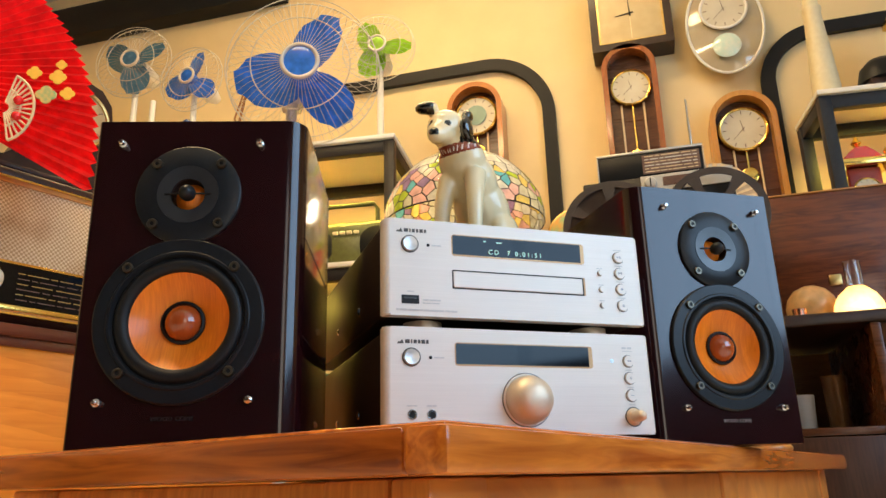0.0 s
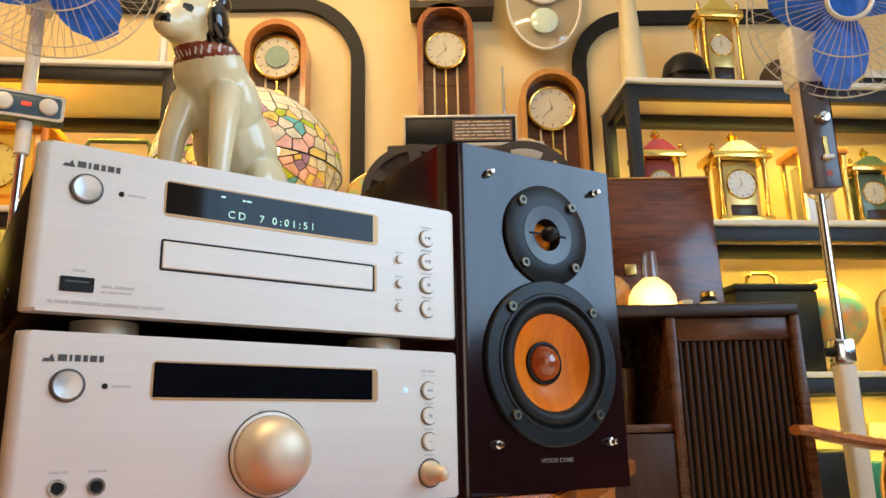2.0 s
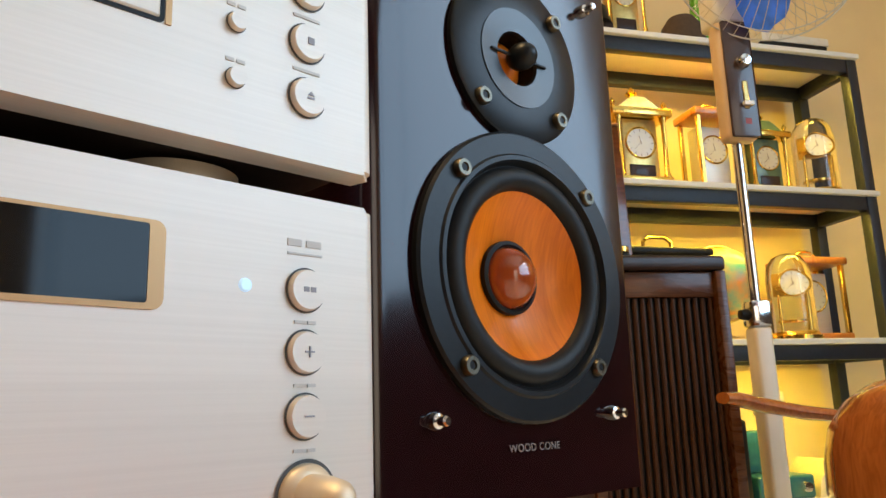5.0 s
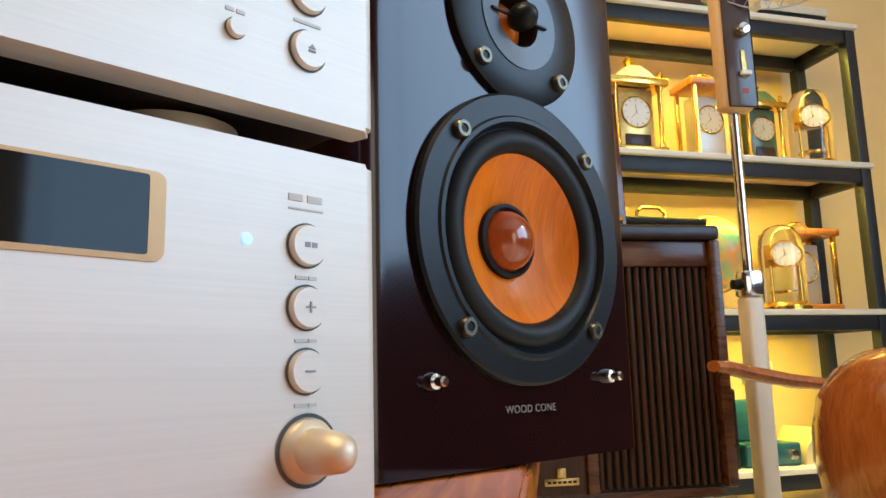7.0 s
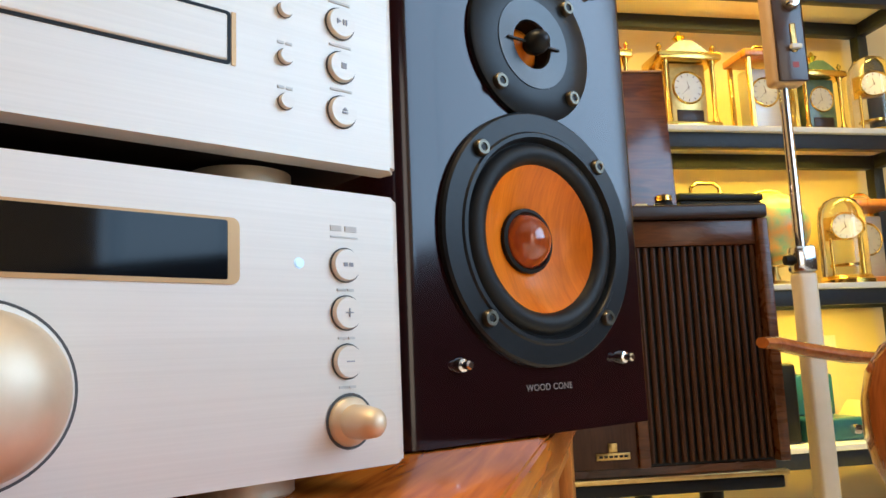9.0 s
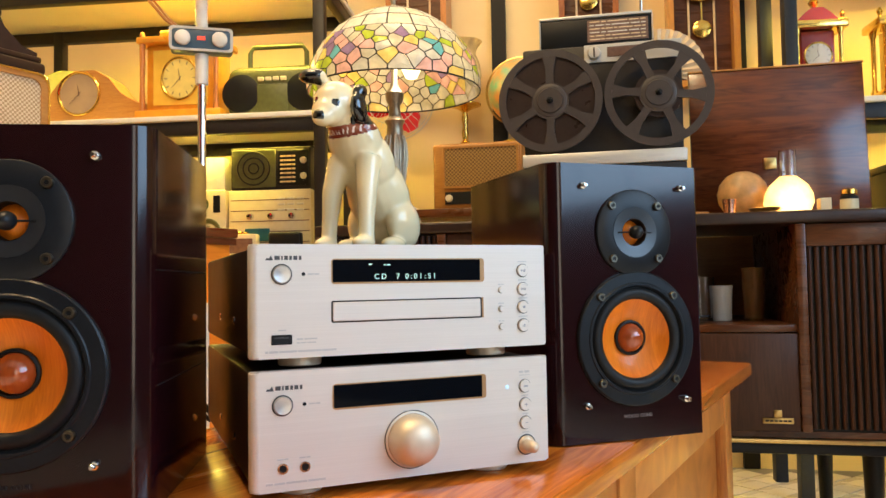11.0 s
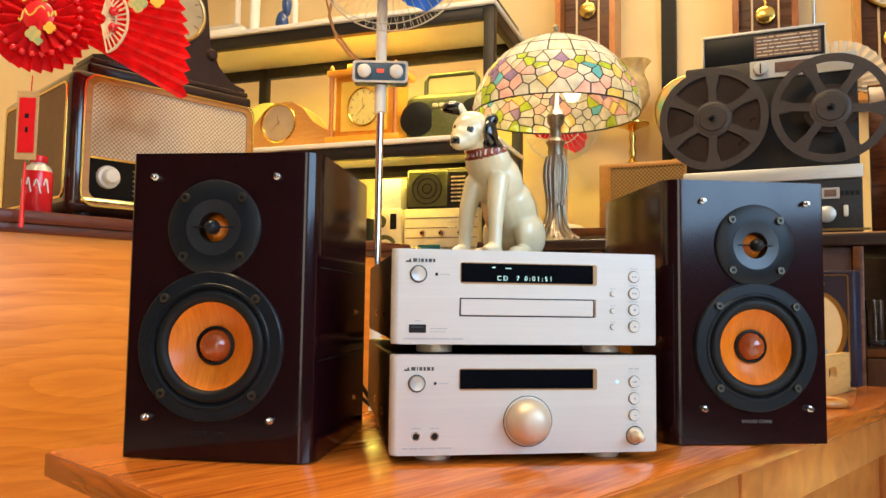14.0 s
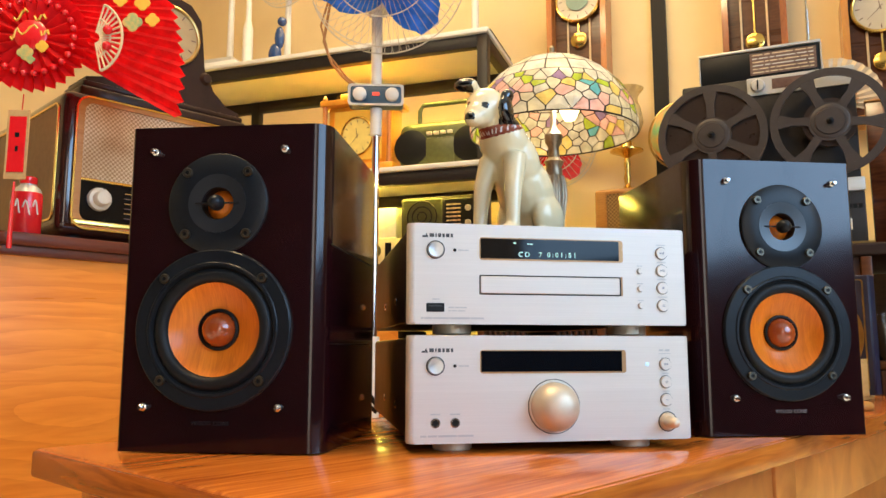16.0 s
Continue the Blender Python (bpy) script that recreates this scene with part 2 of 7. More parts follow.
M_WALNUT = mat("dark walnut veneer", (0.125, 0.045, 0.015), (0.055, 0.018, 0.007), 0.28, scale=30, stretch=(0.5, 4, 4), wood=True, coat=0.1, spec=0.3)
M_WALNUTV = mat("dark slatted walnut", (0.066, 0.027, 0.013), (0.036, 0.014, 0.007), 0.4, scale=30, stretch=(5, 5, 0.4), wood=True, coat=0.0, spec=0.25)
M_LID = mat("red-brown lacquered lid veneer", (0.17, 0.042, 0.010), (0.06, 0.013, 0.004), 0.22, scale=16, stretch=(0.5, 4, 4), wood=True, coat=0.25, rvar=0.03)
M_GOLD = mat("bright brass", (0.86, 0.60, 0.16), (0.75, 0.48, 0.10), 0.2, 1.0, scale=60)
M_GOLDD = mat("aged brass", (0.60, 0.42, 0.16), (0.45, 0.30, 0.10), 0.3, 1.0, scale=60)
M_ORW = mat("orange-brown clock wood", (0.56, 0.21, 0.04), (0.42, 0.13, 0.022), 0.3, scale=40, stretch=(4, 4, 0.5), wood=True, coat=0.4)
M_LTW = mat("honey wood", (0.52, 0.25, 0.06), (0.40, 0.17, 0.035), 0.35, scale=40, stretch=(0.5, 4, 4), wood=True, coat=0.3)
M_FACE = mat("ivory dial", (0.66, 0.60, 0.46), (0.58, 0.52, 0.38), 0.3, scale=20, coat=0.5)
M_FACEG = mat("green-grey dial", (0.30, 0.40, 0.32), (0.22, 0.32, 0.25), 0.5, scale=20)
M_FACEGD = mat("champagne dial", (0.46, 0.37, 0.21), (0.40, 0.31, 0.16), 0.4, 0.2, scale=20)
M_REEL = mat("brown-black reel plastic", (0.050, 0.038, 0.033), (0.040, 0.030, 0.026), 0.42, scale=100)
M_TAPE = mat("brown tape winding", (0.032, 0.019, 0.014), (0.022, 0.012, 0.009), 0.3, scale=200)
M_DECK = mat("dark tape deck face", (0.026, 0.022, 0.019), (0.021, 0.017, 0.015), 0.4, scale=100, spec=0.25)
M_DECKS = mat("pale silver deck trim", (0.62, 0.60, 0.55), (0.56, 0.54, 0.49), 0.38, 0.4, scale=80, stretch=(0.2, 6, 6))
M_GRILL = mat("radio dial scale", (0.20, 0.12, 0.085), (0.13, 0.07, 0.05), 0.3, scale=80)
M_CLOTH = weave("radio speaker cloth", (0.74, 0.61, 0.41), (0.44, 0.31, 0.17), 0.0055, stain=0.42)
M_CLOTHB = weave("brown speaker cloth", (0.30, 0.18, 0.06), (0.15, 0.08, 0.025), 0.007)
M_RADIO = mat("dark lacquered radio case", (0.050, 0.016, 0.010), (0.030, 0.009, 0.006), 0.16, scale=20, stretch=(4, 0.5, 4), wood=True, coat=0.8)
M_IVORY = mat("ivory knob plastic", (0.72, 0.68, 0.58), (0.66, 0.61, 0.50), 0.3, scale=60)
M_REDS = mat("red glossy plastic", (0.78, 0.015, 0.02), (0.68, 0.01, 0.015), 0.25, scale=40, coat=0.4)
M_LACE = mat("gold lace", (0.80, 0.62, 0.38), (0.70, 0.50, 0.28), 0.6, scale=80)
M_GILT = mat("yellow gilt print", (0.90, 0.52, 0.06), (0.80, 0.42, 0.04), 0.4, scale=60, coat=0.3)
M_WIRE = mat("pale chrome wire", (0.62, 0.58, 0.50), (0.54, 0.50, 0.42), 0.4, 0.3)
M_WHITE = mat("white enamel", (0.78, 0.76, 0.70), (0.72, 0.69, 0.62), 0.3, scale=40)
M_CTRL = mat("blue-grey fan control box", (0.05, 0.10, 0.15), (0.04, 0.08, 0.12), 0.35, scale=60)
M_LAMPB = mat("antique pewter lamp base", (0.42, 0.34, 0.24), (0.24, 0.19, 0.13), 0.35, 0.8, scale=60, stretch=(3, 3, 0.6))
M_LEAD = mat("lead came", (0.035, 0.03, 0.025), (0.025, 0.02, 0.017), 0.45, 0.6)
M_GLASS = glass("clear glass")
M_AMBER = mat("amber glass", (0.85, 0.52, 0.22), (0.8, 0.45, 0.16), 0.08, rvar=0.01, trans=0.8)
M_BULB = mat("glowing frosted lamp glass", (0.7, 0.5, 0.25), (0.6, 0.42, 0.2), 0.4, emit=4.0, emit_color=(1.0, 0.76, 0.40))
M_TEAL = mat("teal plastic", (0.02, 0.13, 0.16), (0.015, 0.10, 0.12), 0.35, scale=60)
M_GREENB = mat("olive green boombox plastic", (0.10, 0.11, 0.035), (0.07, 0.075, 0.022), 0.4, scale=60)
M_CREAMP = mat("cream plastic", (0.72, 0.64, 0.42), (0.66, 0.57, 0.35), 0.45, scale=60)
M_ORANGE = mat("orange amber clock case", (0.82, 0.36, 0.02), (0.68, 0.27, 0.012), 0.3, scale=30, coat=0.3)
M_CORD = mat("tan cord", (0.42, 0.20, 0.07), (0.32, 0.14, 0.045), 0.6)
M_CHAIR = mat("varnished bentwood", (0.40, 0.13, 0.03), (0.25, 0.07, 0.015), 0.22, scale=30, stretch=(3, 3, 0.6), wood=True, coat=0.6)
M_NAVY = mat("navy book cloth", (0.015, 0.018, 0.05), (0.010, 0.012, 0.035), 0.5, scale=60)
M_FELT = mat("dark brown felt", (0.07, 0.045, 0.03), (0.05, 0.032, 0.02), 0.9, scale=80)
M_GLOBE = mat("globe print", (0.90, 0.30, 0.02), (0.12, 0.45, 0.30), 0.3, scale=22, coat=0.1)
M_DARKW = mat("black-brown carved wood", (0.036, 0.017, 0.011), (0.020, 0.010, 0.007), 0.36, scale=40, coat=0.1, spec=0.3)


# ---- mesh helpers ----
def xf(m, p):
    return m @ Vector(p) if m else Vector(p)


def box(bm, lo, hi, bevel=0.0, seg=2, m=None):
    """A box from corner lo to corner hi, its edges rounded."""
    v = [bm.verts.new((x, y, z)) for z in (lo[2], hi[2]) for y in (lo[1], hi[1]) for x in (lo[0], hi[0])]
    f = [bm.faces.new([v[i] for i in q]) for q in ((0, 2, 3, 1), (4, 5, 7, 6), (0, 1, 5, 4), (2, 6, 7, 3), (0, 4, 6, 2), (1, 3, 7, 5))]
    if bevel:
        e = list({ed for fa in f for ed in fa.edges})
        r = bmesh.ops.bevel(bm, geom=e, offset=bevel, segments=seg, affect="EDGES", profile=0.5)
        v = list({ve for fa in r["faces"] for ve in fa.verts} | {ve for ve in v if ve.is_valid})
    if m:
        bmesh.ops.transform(bm, matrix=m, verts=[ve for ve in v if ve.is_valid])
    return bm


def lathe(bm, prof, seg=48, m=None, close=False):
    """Turns a profile of (radius, height) about z; m moves it."""
    rings = []
    for r, z in prof:
        if r < 1e-6:
            rings.append([bm.verts.new(xf(m, (0, 0, z)))])
        else:
            rings.append([bm.verts.new(xf(m, (r * math.cos(2 * math.pi * i / seg), r * math.sin(2 * math.pi * i / seg), z))) for i in range(seg)])
    pairs = list(zip(rings, rings[1:])) + ([(rings[-1], rings[0])] if close else [])
    for a, b in pairs:
        for i in range(seg):
            j = (i + 1) % seg
            if len(a) == 1 and len(b) == 1:
                continue
            if len(a) == 1:
                bm.faces.new((a[0], b[i], b[j]))
            elif len(b) == 1:
                bm.faces.new((a[i], b[0], a[j]))
            else:
                bm.faces.new((a[i], b[i], b[j], a[j]))
    return bm


def tube(bm, pts, r, seg=8, closed=False, m=None, flat=None):
    """A round rod along points; r may be a list; flat=(a, b) gives an oval section."""
    pts = [Vector(p) for p in pts]
    n = len(pts)
    rings, up = [], None
    for i, p in enumerate(pts):
        a = pts[(i - 1) % n] if closed or i else p
        b = pts[(i + 1) % n] if closed or i < n - 1 else p
        d = (b - a).normalized()
        if up is None:
            up = Vector((0, 0, 1)) if abs(d.z) < 0.9 else Vector((1, 0, 0))
        s = d.cross(up).normalized()
        up = s.cross(d).normalized()
        ri = r[i] if isinstance(r, (list, tuple)) else r
        fa, fb = flat or (1, 1)
        rings.append([bm.verts.new(xf(m, p + (s * math.cos(2 * math.pi * k / seg) * fa + up * math.sin(2 * math.pi * k / seg) * fb) * ri)) for k in range(seg)])
    for i in range(n if closed else n - 1):
        a, b = rings[i], rings[(i + 1) % n]
        for k in range(seg):
            bm.faces.new((a[k], a[(k + 1) % seg], b[(k + 1) % seg], b[k]))
    if not closed:
        bm.faces.new(list(reversed(rings[0])))
        bm.faces.new(rings[-1])
    return bm


def ring(bm, R, r, seg=40, sec=8, m=None):
    return tube(bm, [(R * math.cos(2 * math.pi * i / seg), R * math.sin(2 * math.pi * i / seg), 0) for i in range(seg)], r, sec, True, m)


def ball(bm, c, s, seg=24, m=None):
    """An ellipsoid at c with half-axes s."""
    prof = [(math.sin(math.pi * k / (seg // 2)), -math.cos(math.pi * k / (seg // 2))) for k in range(seg // 2 + 1)]
    s = (s, s, s) if isinstance(s, (int, float)) else s
    mm = (m or Matrix.Identity(4)) @ Matrix.Translation(c) @ Matrix.Diagonal((*s, 1))
    return lathe(bm, prof, seg, mm)


def prism(bm, outline, y0, y1, m=None):
    """An outline of (x, z) pulled from depth y0 to y1."""
    a = [bm.verts.new(xf(m, (x, y0, z))) for x, z in outline]
    b = [bm.verts.new(xf(m, (x, y1, z))) for x, z in outline]
    bm.faces.new(a)
    bm.faces.new(list(reversed(b)))
    n = len(a)
    for i in range(n):
        j = (i + 1) % n
        bm.faces.new((a[j], a[i], b[i], b[j]))
    return bm


def frame_prism(bm, outer, inner, y0, y1, m=None):
    """The band between two outlines with as many points each, pulled from y0 to y1."""
    A = [[bm.verts.new(xf(m, (x, y, z))) for x, z in o] for o in (outer, inner) for y in (y0, y1)]
    n = len(outer)
    for i in range(n):
        j = (i + 1) % n
        bm.faces.new((A[0][i], A[0][j], A[2][j], A[2][i]))
        bm.faces.new((A[1][j], A[1][i], A[3][i], A[3][j]))
        bm.faces.new((A[0][j], A[0][i], A[1][i], A[1][j]))
        bm.faces.new((A[2][i], A[2][j], A[3][j], A[3][i]))
    return bm


def rrect(x0, z0, x1, z1, r, n=6):
    out = []
    for cx, cz, a0 in ((x1 - r, z0 + r, -90), (x1 - r, z1 - r, 0), (x0 + r, z1 - r, 90), (x0 + r, z0 + r, 180)):
        for k in range(n + 1):
            a = radians(a0 + 90 * k / n)
            out.append((cx + r * math.cos(a), cz + r * math.sin(a)))
    return out


def archline(x0, z0, x1, z1, n=20):
    """An outline with a half-round top: foot at z0, crown at z1."""
    r, cx = (x1 - x0) / 2, (x0 + x1) / 2
    return [(x0, z0), (x1, z0)] + [(cx + r * math.cos(math.pi * k / n), z1 - r + r * math.sin(math.pi * k / n)) for k in range(n + 1)]


FRONT = Matrix.Rotation(radians(90), 4, "X")  # local z turned to face -y


def at_front(x, y, z):
    """The pose of a disc at (x, y, z) whose axis points to the viewer's side (-y)."""
    return Matrix.Translation((x, y, z)) @ FRONT


def mesh_of(name, bm, material, smooth=True, angle=40):
    me = bpy.data.meshes.new(name)
    bmesh.ops.recalc_face_normals(bm, faces=bm.faces[:])
    bm.to_mesh(me)
    bm.free()
    for mm in material if isinstance(material, (list, tuple)) else (material,):
        me.materials.append(mm)
    if smooth:
        me.shade_smooth()
        me.set_sharp_from_angle(angle=radians(angle))
    return me


def part(name, bm, material, parent=None, label="", m=None, smooth=True):
    """One mesh object, under a thing or a part."""
    ob = new(name, mesh_of(name, bm, material, smooth))
    if parent:
        ob.parent = parent
    if m:
        ob.matrix_local = m
    if label:
        ob["label"] = label
    if name in ("print", "symbol", "logo", "emblem", "scale_print", "scale_line", "white_swirl"):
        ob["kind"] = "stuff"
    return ob


def thing(name, label, category, m=None, group="", kind=""):
    ob = new(name)
    ob.empty_display_size = 0.05
    ob.matrix_world = m or Matrix.Identity(4)
    return tagged(ob, label, category, group, kind)


def solid(name, bm, material, label, category="", kind="", group="", m=None, smooth=True):
    """A thing or piece of the setting that is a single mesh."""
    ob = new(name, mesh_of(name, bm, material, smooth))
    if m:
        ob.matrix_world = m
    return tagged(ob, label, category, group, kind)


def B():
    return bmesh.new()


def bx(lo, hi, bevel=0.0, seg=2, m=None):
    return box(bmesh.new(), lo, hi, bevel, seg, m)


def text_mesh(body, size, name="text", depth=0.0002, space=1.0):
    """Lettering as a mesh in the x-z plane, centred, facing -y."""
    cu = bpy.data.curves.new(name, "FONT")
    cu.body, cu.size, cu.extrude, cu.align_x, cu.align_y = body, size, depth, "CENTER", "CENTER"
    cu.space_character = space
    ob = bpy.data.objects.new(name, cu)
    scene.collection.objects.link(ob)
    me = bpy.data.meshes.new_from_object(ob.evaluated_get(bpy.context.evaluated_depsgraph_get()))
    bpy.data.objects.remove(ob)
    bpy.data.curves.remove(cu)
    me.transform(FRONT)
    return me


def text_part(name, body, size, material, parent, m, label="", space=1.0):
    me = text_mesh(body, size, name, space=space)
    me.materials.clear()
    me.materials.append(material)
    ob = new(name, me)
    ob.parent = parent
    ob.matrix_local = m
    if label:
        ob["label"] = label
    return ob


def bars(bm, x0, z, w, h, y, words):
    """Print that cannot be read: a row of plain bars."""
    x, total = x0, sum(words) + 0.35 * (len(words) - 1)
    for q in words:
        box(bm, (x, y - 0.0003, z - h / 2), (x + w * q / total, y, z + h / 2))
        x += w * (q + 0.35) / total
    return bm


# ---- structure ----
X0, X1, Y0, Y1, ZC = -3.2, 3.0, -3.0, 3.0, 3.2
floor = solid("floor", bx((X0, Y0, -0.08), (X1, Y1, -0.004)), M_GROUT, "pale patterned tile floor with grey joints", kind="structure", smooth=False)
solid("ceiling", bx((X0, Y0, ZC), (X1, Y1, ZC + 0.1)), M_CEIL, "plain off-white plaster ceiling", kind="structure", smooth=False)
solid("wall_north", bx((X0 - 0.15, Y1, -0.08), (X1 + 0.15, Y1 + 0.15, ZC + 0.1)), M_WALL, "cream yellow painted back wall", kind="structure", smooth=False)
solid("wall_west", bx((X0 - 0.15, Y0, -0.08), (X0, Y1, ZC + 0.1)), M_WALL, "cream yellow painted side wall", kind="structure", smooth=False)
# unseen south wall with an added doorway, x 1.75 to 2.85, for the fill
bm = B()
for lo, hi in (((X0 - 0.15, Y0 - 0.15, -0.08), (1.75, Y0, ZC + 0.1)), ((2.85, Y0 - 0.15, -0.08), (X1 + 0.15, Y0, ZC + 0.1)), ((1.75, Y0 - 0.15, 2.6), (2.85, Y0, ZC + 0.1)), ((1.75, Y0 - 0.15, -0.08), (2.85, Y0, 0.0))):
    box(bm, lo, hi)
solid("wall_south", bm, M_SOUTH, "unseen dark brown wall with an added opening for the fill light", kind="structure", smooth=False)
# east wall with a shop window, y -1.9 to 0.75, z 1.1 to 2.8
bm = B()
for lo, hi in (((X1, Y0, 1.1), (X1 + 0.15, -1.9, ZC + 0.1)), ((X1, 0.75, 1.1), (X1 + 0.15, Y1, ZC + 0.1)), ((X1, -1.9, 2.8), (X1 + 0.15, 0.75, ZC + 0.1))):
    box(bm, lo, hi)
solid("wall_east", bm, M_WALL, "cream painted wall with a wide shop window", kind="structure", smooth=False)
# added unseen wall strip; darkens the lower part of the speaker reflections
solid("wall_east_lower", bx((X1, Y0, -0.08), (X1 + 0.15, Y1, 1.0995)), M_SOUTH, "unseen dark brown lower wall that keeps speaker reflections dark", kind="structure", smooth=False)
win = thing("window_1", "wide shop window with dark steel frame", "window", Matrix.Translation((X1, 0, 0)), kind="structure")
for k in range(5):
    y = -1.9 + 2.65 * k / 4
    part("window_frame", bx((0.04, y - 0.025, 1.1), (0.10, y + 0.025, 2.8), 0.003), M_STEEL, win)
for z in (1.1, 2.8):
    part("window_frame", bx((0.04, -1.9, z - 0.025), (0.101, 0.75, z + 0.025), 0.003), M_STEEL, win)
# dark beam along the head of the back wall
solid("trim", bx((X0, 2.90, 2.86), (-1.55, 2.998, 3.05), 0.006), M_ARCH, "black beam under the ceiling", kind="structure")


# black rounded arch strips on the wall
def arch_strip(x0, z0, r, z1, x1, w, label):
    """A strip that rises at x0 and bends over to run level towards x1."""
    d = 1 if x1 > x0 else -1
    bm = B()
    o, i = [(x0, z0)], [(x0 + d * w, z0)]
    for a in range(0, 91, 6):
        o.append((x0 + d * (r - r * math.cos(radians(a))), z1 - r + r * math.sin(radians(a))))
        i.append((x0 + d * (r - (r - w) * math.cos(radians(a))), z1 - r + (r - w) * math.sin(radians(a))))
    o.append((x1, z1))
    i.append((x1, z1 - w))
    A = [[bm.verts.new((x, y, z)) for x, z in q] for q in (o, i) for y in (2.972, 2.998)]
    for k in range(len(o) - 1):
        for q in ((A[0][k], A[0][k + 1], A[2][k + 1], A[2][k]), (A[0][k + 1], A[0][k], A[1][k], A[1][k + 1]), (A[2][k], A[2][k + 1], A[3][k + 1], A[3][k])):
            bm.faces.new(q)
    solid("trim", bm, M_ARCH, label, kind="structure")


arch_strip(-0.246, 0.0, 0.30, 2.328, -1.25, 0.055, "black rounded arch strip on the cream wall")
arch_strip(0.585, 0.0, 0.24, 2.24, 1.70, 0.055, "black rounded arch strip behind the clock shelf")

# ---- desk ----
DESK = Matrix.Translation((-0.049, 0.3365, 0)) @ Matrix.Rotation(radians(71.6), 4, "Z")
desk = thing("desk", "polished orange teak desk with panelled sides", "desk", DESK)
part("tabletop", bx((0, 0, 0.508), (1.27, 0.436, 0.53), 0.003), M_DESK, desk)
part("edge_board", bx((-0.002, -0.002, 0.5065), (1.273, 0.022, 0.5285), 0.003), M_DESK, desk)
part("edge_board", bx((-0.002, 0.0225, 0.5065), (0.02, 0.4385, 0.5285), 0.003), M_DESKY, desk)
for x0, x1 in ((0.03, 0.085), (0.56, 0.62), (1.18, 1.235)):
    part("stile", bx((x0, 0.03, 0.0), (x1, 0.055, 0.506), 0.003), M_DESKD, desk)
for z0, z1 in ((0.43, 0.5055), (0.06, 0.12)):
    for x0, x1 in ((0.0855, 0.5595), (0.6205, 1.1795)):
        part("rail", bx((x0, 0.033, z0), (x1, 0.055, z1), 0.003), M_DESKD, desk)
for x0, x1 in ((0.0855, 0.5595), (0.6205, 1.1795)):
    part("panel", bx((x0, 0.048, 0.1205), (x1, 0.058, 0.4295), 0.002), M_DESKD, desk)
for y0, y1 in ((0.0555, 0.10), (0.358, 0.413)):
    part("stile", bx((0.03, y0, 0.0), (0.055, y1, 0.506), 0.003), M_DESKD, desk)
    part("stile", bx((1.21, y0, 0.0), (1.235, y1, 0.506), 0.003), M_DESKD, desk)
for z0, z1 in ((0.43, 0.5055), (0.06, 0.12)):
    part("rail", bx((0.033, 0.1005, z0), (0.055, 0.3575, z1), 0.003), M_DESKD, desk)
part("panel", bx((0.046, 0.1005, 0.1205), (0.056, 0.3575, 0.4295), 0.002), M_DESKD, desk)
part("panel", bx((1.213, 0.1005, 0.06), (1.23, 0.3575, 0.5055), 0.002), M_DESKD, desk)
part("panel", bx((0.055, 0.388, 0.06), (1.21, 0.408, 0.5055), 0.002), M_DESKD, desk)


# ---- loudspeakers ----
def socket_bolt(parent, x, z, y, r=0.0042):
    b = part("bolt", lathe(B(), [(0, 0.0022), (r * 0.42, 0.0022), (r * 0.5, 0.0030), (r * 0.85, 0.0030), (r, 0.002), (r, -0.001)], 16, at_front(x, y, z)), M_BRASSD, parent)
    part("hex_socket", lathe(B(), [(0, 0.0024), (r * 0.40, 0.0024)], 6, at_front(x, y, z)), M_BLK, b)


